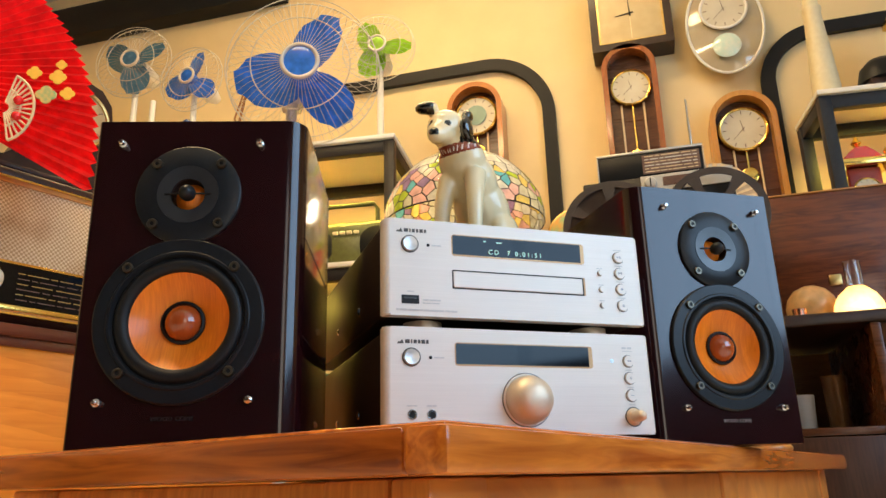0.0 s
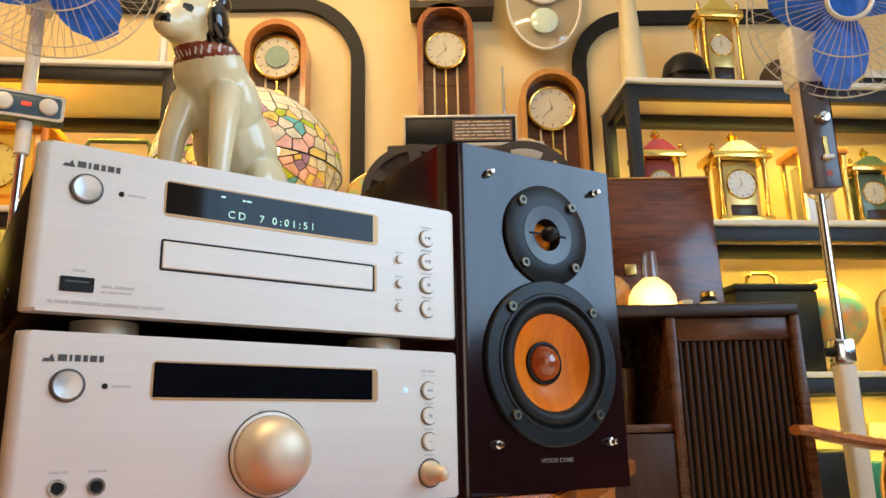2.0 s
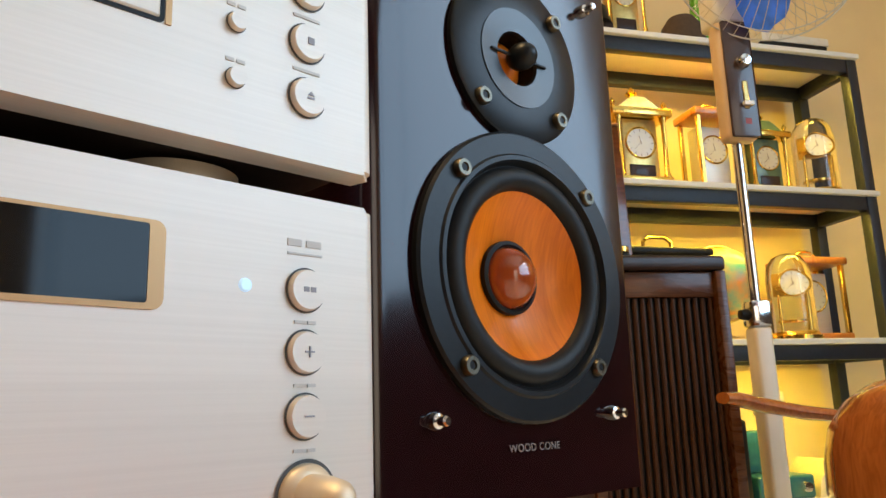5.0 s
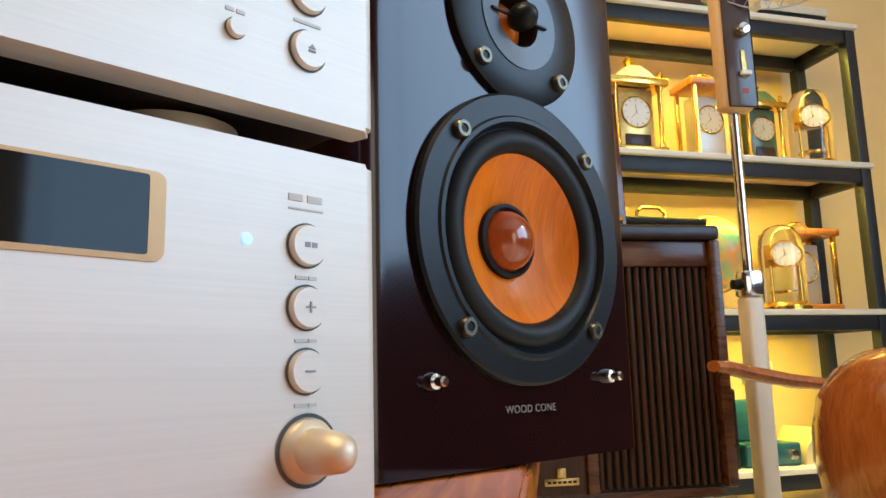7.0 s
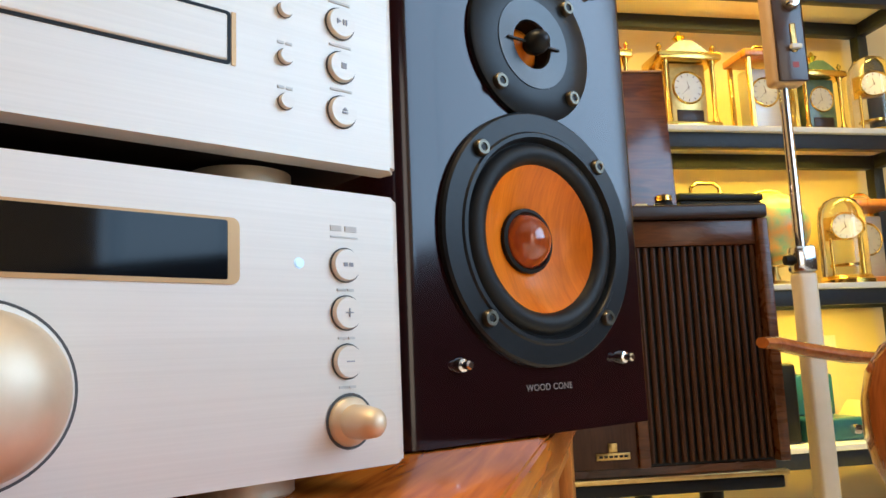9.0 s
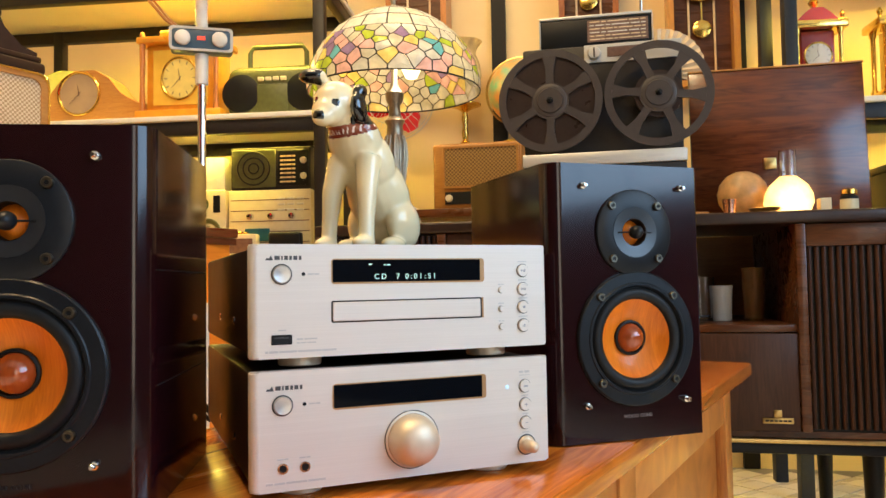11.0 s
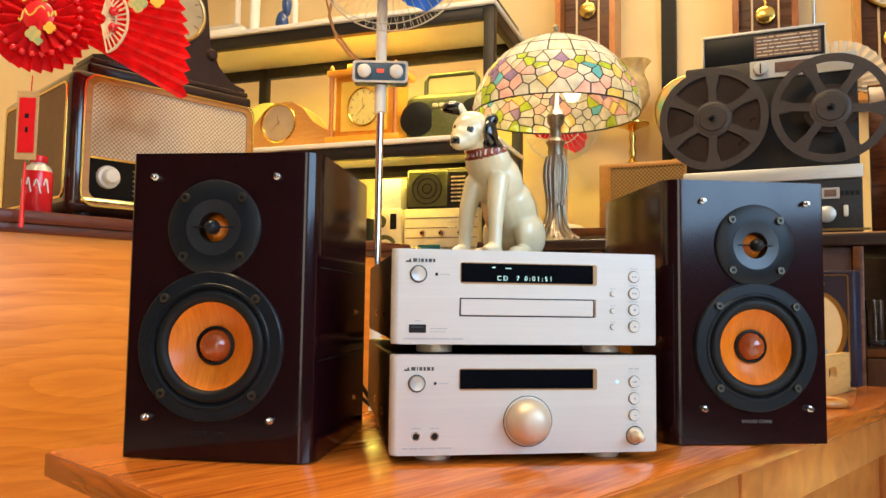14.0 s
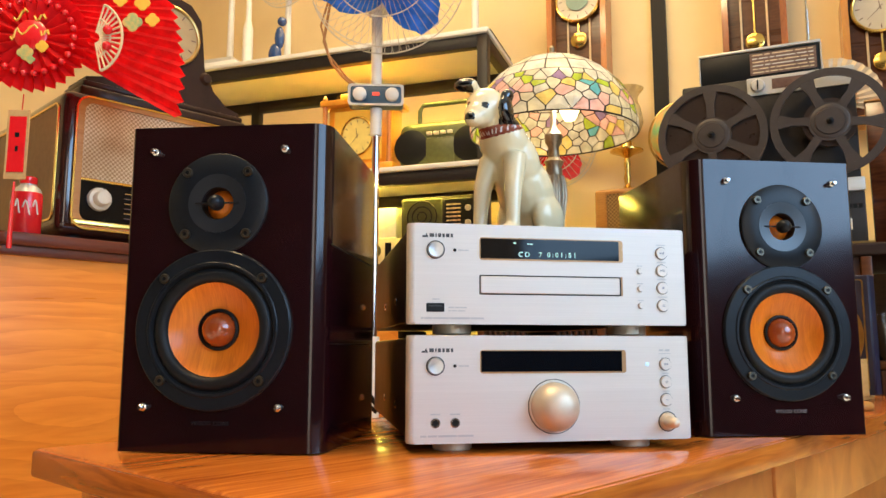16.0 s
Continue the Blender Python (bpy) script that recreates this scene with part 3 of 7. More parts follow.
def loudspeaker(m, label, dx):
    """Drivers stand off-centre by dx; the edge away from them is broadly rounded, the other one tight."""
    W, H, D = 0.1700, 0.2662, 0.195
    s = thing("bookshelf_loudspeaker", label, "loudspeaker", m, group="pair of bookshelf loudspeakers")
    bm = B()
    rl, rr_ = (0.003, 0.017) if dx < 0 else (0.017, 0.003)
    o = []
    for cx, cy, a0, r in ((W / 2 - rr_, rr_, -90, rr_), (W / 2 - 0.006, D - 0.006, 0, 0.006), (-W / 2 + 0.006, D - 0.006, 90, 0.006), (-W / 2 + rl, rl, 180, rl)):
        for k in range(8):
            a = radians(a0 + 90 * k / 7)
            o.append((cx + r * math.cos(a), cy + r * math.sin(a)))
    lo = [bm.verts.new((x, y, 0.0)) for x, y in o]
    hi = [bm.verts.new((x, y, H)) for x, y in o]
    bm.faces.new(lo)
    bm.faces.new(hi)
    n = len(o)
    zt, zw = 0.2, 0.097
    for i in range(n):
        j = (i + 1) % n
        if abs(o[i][1]) < 1e-6 and abs(o[j][1]) < 1e-6:
            # front baffle, pierced for the two drivers
            loop = [bm.edges.get((lo[i], lo[j])), bm.edges.get((hi[i], hi[j])), bm.edges.new((lo[i], hi[i])) if not bm.edges.get((lo[i], hi[i])) else bm.edges.get((lo[i], hi[i])), bm.edges.new((lo[j], hi[j])) if not bm.edges.get((lo[j], hi[j])) else bm.edges.get((lo[j], hi[j]))]
            for zc, rr in ((zt, 0.0135), (zw, 0.0508)):
                c = [[bm.verts.new((dx + rr * math.cos(2 * math.pi * k / 48), y, zc + rr * math.sin(2 * math.pi * k / 48))) for k in range(48)] for y in (0.0, 0.03)]
                for k in range(48):
                    loop.append(bm.edges.new((c[0][k], c[0][(k + 1) % 48])))
                    bm.faces.new((c[0][k], c[0][(k + 1) % 48], c[1][(k + 1) % 48], c[1][k]))
                bm.faces.new(c[1])
            bmesh.ops.triangle_fill(bm, use_beauty=True, use_dissolve=False, edges=loop)
        else:
            bm.faces.new((lo[i], lo[j], hi[j], hi[i]))
    part("cabinet", bm, M_SPK, s)
    for k in (0.085, 0.166):
        part("side_seam", bx((W / 2 - 0.0006, 0.012, k), (W / 2 + 0.0003, D - 0.012, k + 0.0009)), M_BLK, s)
    # tweeter
    tw = part("tweeter", lathe(B(), [(0.0245, 0.0035), (0.0405, 0.0035), (0.042, 0.0025), (0.042, -0.001)], 64, at_front(dx, 0, zt)), M_BLKM, s, "black round tweeter plate")
    part("waveguide", lathe(B(), [(0.013, -0.004), (0.0135, 0.0028), (0.0245, 0.0040), (0.0245, 0.002)], 48, at_front(dx, 0, zt)), M_GREY, tw, "grey waveguide ring")
    part("dome", lathe(B(), [(0, -0.0025), (0.006, -0.0035), (0.010, -0.006), (0.013, -0.009)], 32, at_front(dx, 0, zt)), M_CONE, tw, "orange wooden dome")
    part("throat", lathe(B(), [(0.0128, 0.001), (0.0128, -0.011), (0, -0.011)], 32, at_front(dx, 0, zt)), M_BLK, tw)
    bm = B()
    ball(bm, (0, 0, 0), (0.0066, 0.0066, 0.0080), 20, at_front(dx, -0.0055, zt))
    part("phase_plug", bm, M_BLKM, tw, "black bullet phase plug")
    part("bridge", bx((dx - 0.0185, -0.0045, zt - 0.0007), (dx + 0.0185, -0.0030, zt + 0.0007), 0.0003, 1), M_BLK, tw)
    for sx in (-1, 1):
        for sz in (-1, 1):
            socket_bolt(tw, dx + sx * 0.0257, zt + sz * 0.0257, -0.0035)
    # woofer
    wf = part("woofer", lathe(B(), [(0.0505, 0.0035), (0.0515, 0.0055), (0.0535, 0.0055), (0.0545, 0.0045), (0.0637, 0.0042), (0.065, 0.003), (0.065, -0.001)], 72, at_front(dx, 0, zw)), M_BLKM, s, "black woofer frame ring")
    prof = [(0.0507, 0.004), (0.0495, 0.0018)] + [(0.0438 + 0.0055 * math.cos(a), 0.001 + 0.0045 * math.sin(a)) for a in (0.2, 0.7, 1.2, 1.7, 2.2, 2.7)] + [(0.0380, 0.0006)]
    part("surround", lathe(B(), prof, 72, at_front(dx, 0, zw)), M_RUB, wf, "black rubber surround")
    part("cone", lathe(B(), [(0.0388, 0.0014), (0.032, -0.0042), (0.024, -0.0085), (0.016, -0.0115)], 72, at_front(dx, 0, zw)), M_CONE, wf, "orange wooden cone")
    part("cap_ring", lathe(B(), [(0.0172, -0.0115), (0.0170, -0.0085), (0.0152, -0.0078), (0.0142, -0.0095)], 48, at_front(dx, 0, zw)), M_BLK, wf)
    part("dust_cap", lathe(B(), [(0, 0.0015), (0.005, 0.0009), (0.0095, -0.0016), (0.0128, -0.0055), (0.0144, -0.0095)], 40, at_front(dx, 0, zw)), M_CAP, wf, "glossy red-brown wooden dust cap")
    for sx in (-1, 1):
        for sz in (-1, 1):
            socket_bolt(wf, dx + sx * 0.0408, zw + sz * 0.0408, -0.0044)
    for sx in (-1, 1):
        for z in (0.0352, 0.2445):
            part("grille_pin", lathe(B(), [(0, 0.0082), (0.0014, 0.0082), (0.0021, 0.0074), (0.0021, 0.0058), (0.0016, 0.0053), (0.0018, 0.0034), (0.0030, 0.0028), (0.0034, 0.0012), (0.0034, -0.001)], 16, at_front(dx + sx * 0.0556, 0, z)), M_CHROME, s, "chrome grille pin")
    # left speaker's lettering is darker: its dimmer light is put into the ink
    text_part("lettering", "WOOD CONE", 0.0046, M_SILK if dx > 0 else M_GREY, s, Matrix.Translation((dx, -0.0005, 0.0225)), space=1.1)
    return s


loudspeaker(Matrix.Translation((-0.2987, 0.5083, 0.5312)) @ Matrix.Rotation(radians(18.2), 4, "Z"), "dark maroon bookshelf loudspeaker with orange wooden cone, on the desk", -0.0075)
loudspeaker(Matrix.Translation((0.1092, 0.8220, 0.5312)) @ Matrix.Rotation(radians(31.1), 4, "Z"), "dark maroon bookshelf loudspeaker overhanging the desk edge", 0.0085)


# ---- hi-fi units ----
def unit_shell(name, label, m, H):
    """A silver front with a dark case behind and four round feet."""
    u = thing(name, label, "hi-fi unit", m)
    W, D = 0.242, 0.325
    bm = B()
    # front plate, its left and right edges wrapped round
    o = [(0.0, 0.011)] + [(0.006 - 0.006 * math.cos(radians(a)), 0.006 - 0.006 * math.sin(radians(a))) for a in range(0, 91, 15)] + [(W - 0.004 + 0.004 * math.sin(radians(a)), 0.004 - 0.004 * math.cos(radians(a))) for a in range(0, 91, 15)] + [(W, 0.011)]
    z0, z1 = 0.006, 0.006 + H
    lo = [bm.verts.new((x, y, z0)) for x, y in o]
    hi = [bm.verts.new((x, y, z1)) for x, y in o]
    n = len(o)
    bot = bm.faces.new(lo)
    top = bm.faces.new(hi)
    for i in range(n):
        bm.faces.new((lo[i], lo[(i + 1) % n], hi[(i + 1) % n], hi[i]))
    bmesh.ops.bevel(bm, geom=list(top.edges) + list(bot.edges), offset=0.0012, segments=2, affect="EDGES")
    part("front_panel", bm, M_ALU, u, "brushed silver front panel")
    part("case", bx((0.002, 0.0112, 0.0075), (W - 0.002, D, z1 - 0.002), 0.003), M_CASE, u, "dark brown metal case")
    for y in (0.10, 0.2):
        part("case_screw", lathe(B(), [(0, 0.0012), (0.003, 0.0008), (0.0036, 0)], 14, Matrix.Translation((0.002, y, 0.03)) @ Matrix.Rotation(radians(-90), 4, "Y")), M_CHROME, u)
    for x in (0.042, W - 0.042):
        for y in (0.032, D - 0.04):
            part("foot", lathe(B(), [(0, -0.002), (0.0155, -0.002), (0.0165, -0.001), (0.0165, 0.006), (0, 0.006)], 32, Matrix.Translation((x, y, 0))), M_KNOB if y < 0.1 else M_RUB, u, "round silver foot" if y < 0.1 else "")
    return u


def display(u, z0, z1):
    part("bezel", frame_prism(B(), rrect(0.0592, z0 - 0.0013, 0.1845, z1 + 0.0008, 0.0024, 4), rrect(0.060, z0, 0.181, z1, 0.0008, 4), -0.0005, 0.003), M_CHAMF, u, "polished gold display bezel")
    return part("display", bx((0.0601, -0.0004, z0), (0.1809, 0.002, z1)), M_DISP, u, "black display window")


def push_button(u, x, z, r, name="button", mark=""):
    b = part(name, lathe(B(), [(0, 0.0022), (r * 0.93, 0.0022), (r, 0.0011), (r, -0.001)], 32, at_front(x, 0, z)), M_ALU, u)
    part("button_ring", lathe(B(), [(r * 1.02, 0.0002), (r * 1.02, 0.0005), (r * 1.10, 0.0005), (r * 1.10, 0.0002)], 32, at_front(x, 0, z)), M_INK, b)
    if mark == "play":
        bm = prism(B(), [(x - 0.0022, z - 0.0009), (x - 0.0006, z), (x - 0.0022, z + 0.0009)], -0.0025, -0.0021)
        box(bm, (x, -0.0025, z - 0.0009), (x + 0.0005, -0.0021, z + 0.0009))
        box(bm, (x + 0.0010, -0.0025, z - 0.0009), (x + 0.0015, -0.0021, z + 0.0009))
    elif mark == "stop":
        bm = bx((x - 0.0009, -0.0025, z - 0.0009), (x + 0.0009, -0.0021, z + 0.0009))
    elif mark == "eject":
        bm = prism(B(), [(x - 0.0010, z), (x + 0.0010, z), (x, z + 0.0011)], -0.0025, -0.0021)
        box(bm, (x - 0.0010, -0.0025, z - 0.0010), (x + 0.0010, -0.0021, z - 0.0005))
    elif mark == "+":
        bm = bx((x - 0.0013, -0.0025, z - 0.0002), (x + 0.0013, -0.0021, z + 0.0002))
        box(bm, (x - 0.0002, -0.0025, z - 0.0013), (x + 0.0002, -0.00211, z + 0.0013))
    elif mark == "-":
        bm = bx((x - 0.0013, -0.0025, z - 0.0002), (x + 0.0013, -0.0021, z + 0.0002))
    elif mark == "bars":
        bm = bars(B(), x - 0.0017, z, 0.0034, 0.0012, -0.0021, (1, 1))
    else:
        return b
    part("symbol", bm, M_INKB, b)
    return b


def common(u, zp, zl):
    """Logo shapes, power key and standby lamp that both units have."""
    logo = prism(B(), [(0.0110, zl - 0.0018), (0.0165, zl - 0.0018), (0.0150, zl + 0.0018), (0.0138, zl - 0.0004), (0.0118, zl - 0.0002)], -0.0004, 0.0001)
    part("logo", bars(logo, 0.0175, zl, 0.0195, 0.0030, -0.0001, (1.2, 0.35, 0.8, 0.6, 0.9, 0.6)), M_INK, u)
    k = part("power_button", lathe(B(), [(0, 0.0022), (0.0030, 0.0024), (0.0060, 0.0028), (0.0066, 0.0016), (0.0066, -0.001)], 40, at_front(0.0225, 0, zp)), M_SPUN, u, "spun metal power button")
    part("button_ring", lathe(B(), [(0.0067, 0.0002), (0.0067, 0.0010), (0.0076, 0.0008), (0.0076, 0.0002)], 40, at_front(0.0225, 0, zp)), M_INK, k)
    part("standby_lamp", lathe(B(), [(0, 0.0007), (0.0013, 0.0005), (0.0014, 0)], 14, at_front(0.0385, 0, zp)), M_BLK, u)
    part("print", bars(B(), 0.0415, zp, 0.0085, 0.0011, 0, (4, 3)), M_INKS, u)


HIFI = Matrix.Translation((-0.1608, 0.5656, 0.53)) @ Matrix.Rotation(radians(34.2), 4, "Z")
amp = unit_shell("amplifier", "silver amplifier with round volume knob, on the desk", HIFI @ Matrix.Translation((0, 0, 0.002)), 0.0855)
common(amp, 0.067, 0.0795)
display(amp, 0.0622, 0.0790)
kn = part("volume_knob", lathe(B(), [(0, 0.0215), (0.008, 0.0208), (0.0135, 0.0182), (0.0172, 0.0138), (0.0193, 0.0075), (0.0196, 0.0016), (0.0196, -0.001)], 64, at_front(0.121, 0, 0.0340)), M_KNOB, amp, "matt champagne dome knob")
part("knob_ring", lathe(B(), [(0.0197, 0.0003), (0.0199, 0.0016), (0.0212, 0.0014), (0.0215, 0.0002)], 64, at_front(0.121, 0, 0.0340)), M_ALU, kn)
part("knob_gap", lathe(B(), [(0.0215, 0.0003), (0.0222, 0.0003)], 64, at_front(0.121, 0, 0.0340)), M_INK, kn)
for z, mk in ((0.0680, "bars"), (0.0532, "+"), (0.0384, "-")):
    push_button(amp, 0.2195, z, 0.0050, mark=mk)
    part("print", bars(B(), 0.2195 - 0.003, z - 0.0077, 0.006, 0.0008, 0, (3, 2)), M_INKS, amp)
sk = part("source_knob", lathe(B(), [(0, 0.0165), (0.0022, 0.0160), (0.0042, 0.0135), (0.0050, 0.0085), (0.0052, 0.0030), (0.0068, 0.0022), (0.0074, 0.0010), (0.0074, -0.001)], 40, at_front(0.220, 0, 0.0205)), M_KNOB, amp, "small champagne selector knob")
part("knob_gap", lathe(B(), [(0.0075, 0.0003), (0.0084, 0.0003)], 40, at_front(0.220, 0, 0.0205)), M_INK, sk)
for x in (0.0225, 0.0385):
    j = part("headphone_jack", lathe(B(), [(0.0026, -0.0002), (0.0027, 0.0010), (0.0038, 0.0010), (0.0042, 0.0001)], 24, at_front(x, 0, 0.0222)), M_CHROME, amp)
    part("jack_hole", lathe(B(), [(0, 0.0005), (0.00268, 0.0007)], 20, at_front(x, 0, 0.0222)), M_BLK, j)
    part("print", bars(B(), x - 0.004, 0.0289, 0.008, 0.0010, 0, (3, 2)), M_INKS, amp)
part("indicator_lamp", lathe(B(), [(0, 0.0008), (0.0013, 0.0006), (0.0016, 0)], 16, at_front(0.2035, 0, 0.068)), M_LED, amp, "glowing blue indicator lamp")
part("print", bars(bars(B(), 0.0105, 0.0120, 0.043, 0.0015, 0, (2, 3, 6, 5)), 0.114, 0.0560 - 0.0002, 0.007, 0.0009, 0, (1, 1)), M_INKS, amp)
part("emblem", bars(bars(B(), 0.2145, 0.0795, 0.0095, 0.0017, 0, (1.0, 1.1)), 0.2145, 0.0768, 0.0098, 0.0005, 0, (1,)), M_INKS, amp)

player = unit_shell("disc_player", "silver disc player standing on the amplifier", HIFI @ Matrix.Translation((0, 0, 0.0965)), 0.0825)
common(player, 0.0666, 0.0785)
disp = display(player, 0.0602, 0.0770)
text_part("digit_readout", "CD  7 0:01:51", 0.0058, M_VFD, disp, Matrix.Translation((0.1175, -0.0009, 0.0640)), "pale green glowing digits", 1.5)
part("digit_readout", bars(bars(B(), 0.088, 0.0735, 0.0025, 0.0010, -0.0006, (1,)), 0.100, 0.0730, 0.005, 0.0009, -0.0006, (1, 1.6)), M_VFD, disp)
part("tray_gap", frame_prism(B(), rrect(0.0590, 0.0303, 0.1820, 0.0466, 0.0012, 3), rrect(0.0600, 0.0313, 0.1810, 0.0456, 0.0008, 3), -0.0003, 0.001), M_BLK, player)
part("disc_tray", bx((0.0601, -0.0008, 0.0314), (0.1809, 0.001, 0.0455), 0.0005, 1), M_ALU, player, "closed silver disc tray")
part("tray_lip", bx((0.1822, -0.0004, 0.0303), (0.1836, 0.001, 0.0466)), M_CHAMF, player)
for z, mk in ((0.0676, "play"), (0.0526, "play"), (0.0378, "stop"), (0.0229, "eject")):
    push_button(player, 0.2195, z, 0.0050, mark=mk)
    part("print", bars(B(), 0.2195 - 0.004, z + 0.0073, 0.008, 0.0008, 0, (3,)), M_INKS, player)
for z in (0.0520, 0.0368, 0.0225):
    push_button(player, 0.1995, z, 0.0024, "small_button")
    part("print", bars(B(), 0.1995 - 0.0025, z + 0.0045, 0.005, 0.0009, 0, (1, 1)), M_INKS, player)
usb = part("usb_port", frame_prism(B(), rrect(0.0150, 0.0159, 0.0298, 0.0230, 0.0006, 3), rrect(0.0162, 0.0170, 0.0286, 0.0219, 0.0004, 3), -0.0006, 0.001), M_BLK, player)
part("port_hole", bx((0.0162, -0.0002, 0.0170), (0.0286, 0.0008, 0.0219)), M_RUB, usb)
part("port_tongue", bx((0.0172, -0.0005, 0.0202), (0.0276, 0.0, 0.0213)), M_GREY, usb)
bm = bars(B(), 0.0332, 0.0195, 0.0150, 0.0011, 0, (2, 4))
bars(bm, 0.0332, 0.0168, 0.0140, 0.0009, 0, (1, 2, 3))
bars(bm, 0.0105, 0.0108, 0.052, 0.0015, 0, (1, 3, 6, 8, 5))
bars(bm, 0.0200, 0.0262, 0.0055, 0.0010, 0, (3, 1))
part("print", bm, M_INKS, player)


# ---- porcelain dog on the player ----
def dog():
    """Sitting terrier, one mesh; x is its own right-hand side of the view, it faces -y."""
    bm = B()
    def e(c, s, rx=0, ry=0, rz=0, seg=20):
        ball(bm, (0, 0, 0), s, seg, pose(*c, rx, ry, rz))
    def limb(pts, rr):
        tube(bm, pts, rr, 14)
    # body: haunch, chest, back
    e((0.000, 0.036, 0.024), (0.023, 0.022, 0.025))
    e((0.000, 0.023, 0.046), (0.0265, 0.0235, 0.038), 28)
    e((0.000, 0.006, 0.070), (0.0255, 0.0200, 0.031), 26)
    e((0.000, -0.007, 0.086), (0.0232, 0.0180, 0.025), 26)
    e((0.000, -0.015, 0.099), (0.0180, 0.0160, 0.018), 24)
    # thighs and feet
    for s in (-1, 1):
        e((s * 0.0195, 0.030, 0.022), (0.0110, 0.0190, 0.021), 20)
        e((s * 0.022, 0.012, 0.0055), (0.0075, 0.014, 0.0060))
        limb([(s * 0.0135, -0.008, 0.072), (s * 0.0170, -0.015, 0.046), (s * 0.0180, -0.017, 0.024), (s * 0.0184, -0.018, 0.008)], [0.0105, 0.0082, 0.0064, 0.0062])
        e((s * 0.0184, -0.0215, 0.0055), (0.0076, 0.0115, 0.0058))
    # head, turned to the viewer's left
    hd = pose(-0.004, -0.025, 0.1115, 14, 9, 14) @ Matrix.Scale(1.06, 4)
    def h(c, s, rx=0, ry=0, rz=0):
        ball(bm, (0, 0, 0), s, 20, hd @ pose(*c, rx, ry, rz))
    h((0, 0, 0.002), (0.0165, 0.0185, 0.0165))
    h((0, -0.011, -0.003), (0.0125, 0.0130, 0.0110))
    h((0, -0.018, -0.0060), (0.0088, 0.0105, 0.0075), 12)
    h((0, -0.025, -0.0062), (0.0058, 0.0045, 0.0055))
    # ears: one folded up and out, one hanging
    h((-0.0125, 0.002, 0.0165), (0.0055, 0.0050, 0.0070), 0, -30)
    h((-0.0185, -0.002, 0.0205), (0.0105, 0.0075, 0.0058), 0, -8, 10)
    h((0.0175, 0.002, 0.0115), (0.0055, 0.0070, 0.0060), 0, 30)
    h((0.0200, -0.003, 0.0005), (0.0048, 0.0088, 0.0120), 0, -12)
    me = bpy.data.meshes.new("dog_raw")
    bm.to_mesh(me)
    bm.free()
    ob = new("dog_raw", me)
    rm = ob.modifiers.new("remesh", "REMESH")
    rm.mode, rm.voxel_size = "VOXEL", 0.0011
    sm = ob.modifiers.new("smooth", "SMOOTH")
    sm.factor, sm.iterations = 0.5, 16
    out = bpy.data.meshes.new_from_object(ob.evaluated_get(bpy.context.evaluated_depsgraph_get()))
    bpy.data.objects.remove(ob)
    bpy.data.meshes.remove(me)
    out.materials.clear()
    for mm in (M_DOG, M_DOGB, M_DOGC, M_DOGW):
        out.materials.append(mm)
    inv = hd.inverted()
    cn = Vector((0, -0.40, 1)).normalized()
    for p in out.polygons:
        c = p.center
        l = inv @ c
        k = 0
        d = (c - Vector((0, -0.018, 0.0945))).dot(cn)
        if abs(d) < 0.0046 and l.z < -0.006 and c.z < 0.108:
            a = math.atan2(c.x, -c.y - 0.018)
            k = 3 if abs(((a * 3.2) % 1) - 0.5) < 0.16 and abs(d) < 0.0022 else 2
        if (l.z > 0.0145 and l.x < -0.0105) or (l.x > 0.0155 and l.z > -0.011 and (l.x > 0.0175 or l.z < 0.016)):
            k = 1
        if l.y < -0.0262 and abs(l.x) < 0.0042 and l.z > -0.0075:
            k = 1
        for sx in (-1, 1):
            if (l - Vector((sx * 0.0080, -0.0165, 0.0042))).length < 0.0029:
                k = 1
        p.material_index = k
    out.shade_smooth()
    return out


dg = new("porcelain_dog", dog())
dg.matrix_world = Matrix.Translation((-0.117, 0.690, 0.7132)) @ Matrix.Rotation(radians(-20), 4, "Z") @ Matrix.Scale(1.09, 4)
tagged(dg, "glazed cream porcelain dog with black ears, sitting on the player", "figurine")


# ---- shelving ----
def shelving(label, m, xs, y0, y1, levels, steel):
    """Steel shelving with white boards: posts at xs, boards at the given heights."""
    s = thing("shelving_unit", label, "shelf", m)
    top = max(levels)
    for x in xs:
        for y in (y0 + 0.02, y1 - 0.02):
            part("post", bx((x - 0.02, y - 0.02, 0), (x + 0.02, y + 0.02, top - 0.0185), 0.003), steel, s)
    for z in levels:
        part("board", bx((xs[0] - 0.025, y0 - 0.012, z - 0.018), (xs[-1] + 0.025, y1, z), 0.003), M_BOARD, s, "white shelf board")
        for a, b in zip(xs, xs[1:]):
            for y in (y0 + 0.004, y1 - 0.036):
                part("beam", bx((a + 0.0205, y, z - 0.066), (b - 0.0205, y + 0.032, z - 0.0185), 0.002), steel, s)
        for x in (xs[0], xs[-1]):
            part("beam", bx((x - 0.016, y0 + 0.0405, z - 0.066), (x + 0.016, y1 - 0.0405, z - 0.0185), 0.002), steel, s)
    return s


shelving("dark steel shelving with white boards full of gold clocks", SR, (0.68, 1.865), 2.65, 2.93, (1.73, 1.235, 0.745, 0.267), M_STEEL)
shelving("brown-black steel shelving with radios and clocks", SL, (-2.42, -2.06, -0.845), 2.475, 2.925, (1.766, 1.276, 0.786, 0.30), M_STEELB)

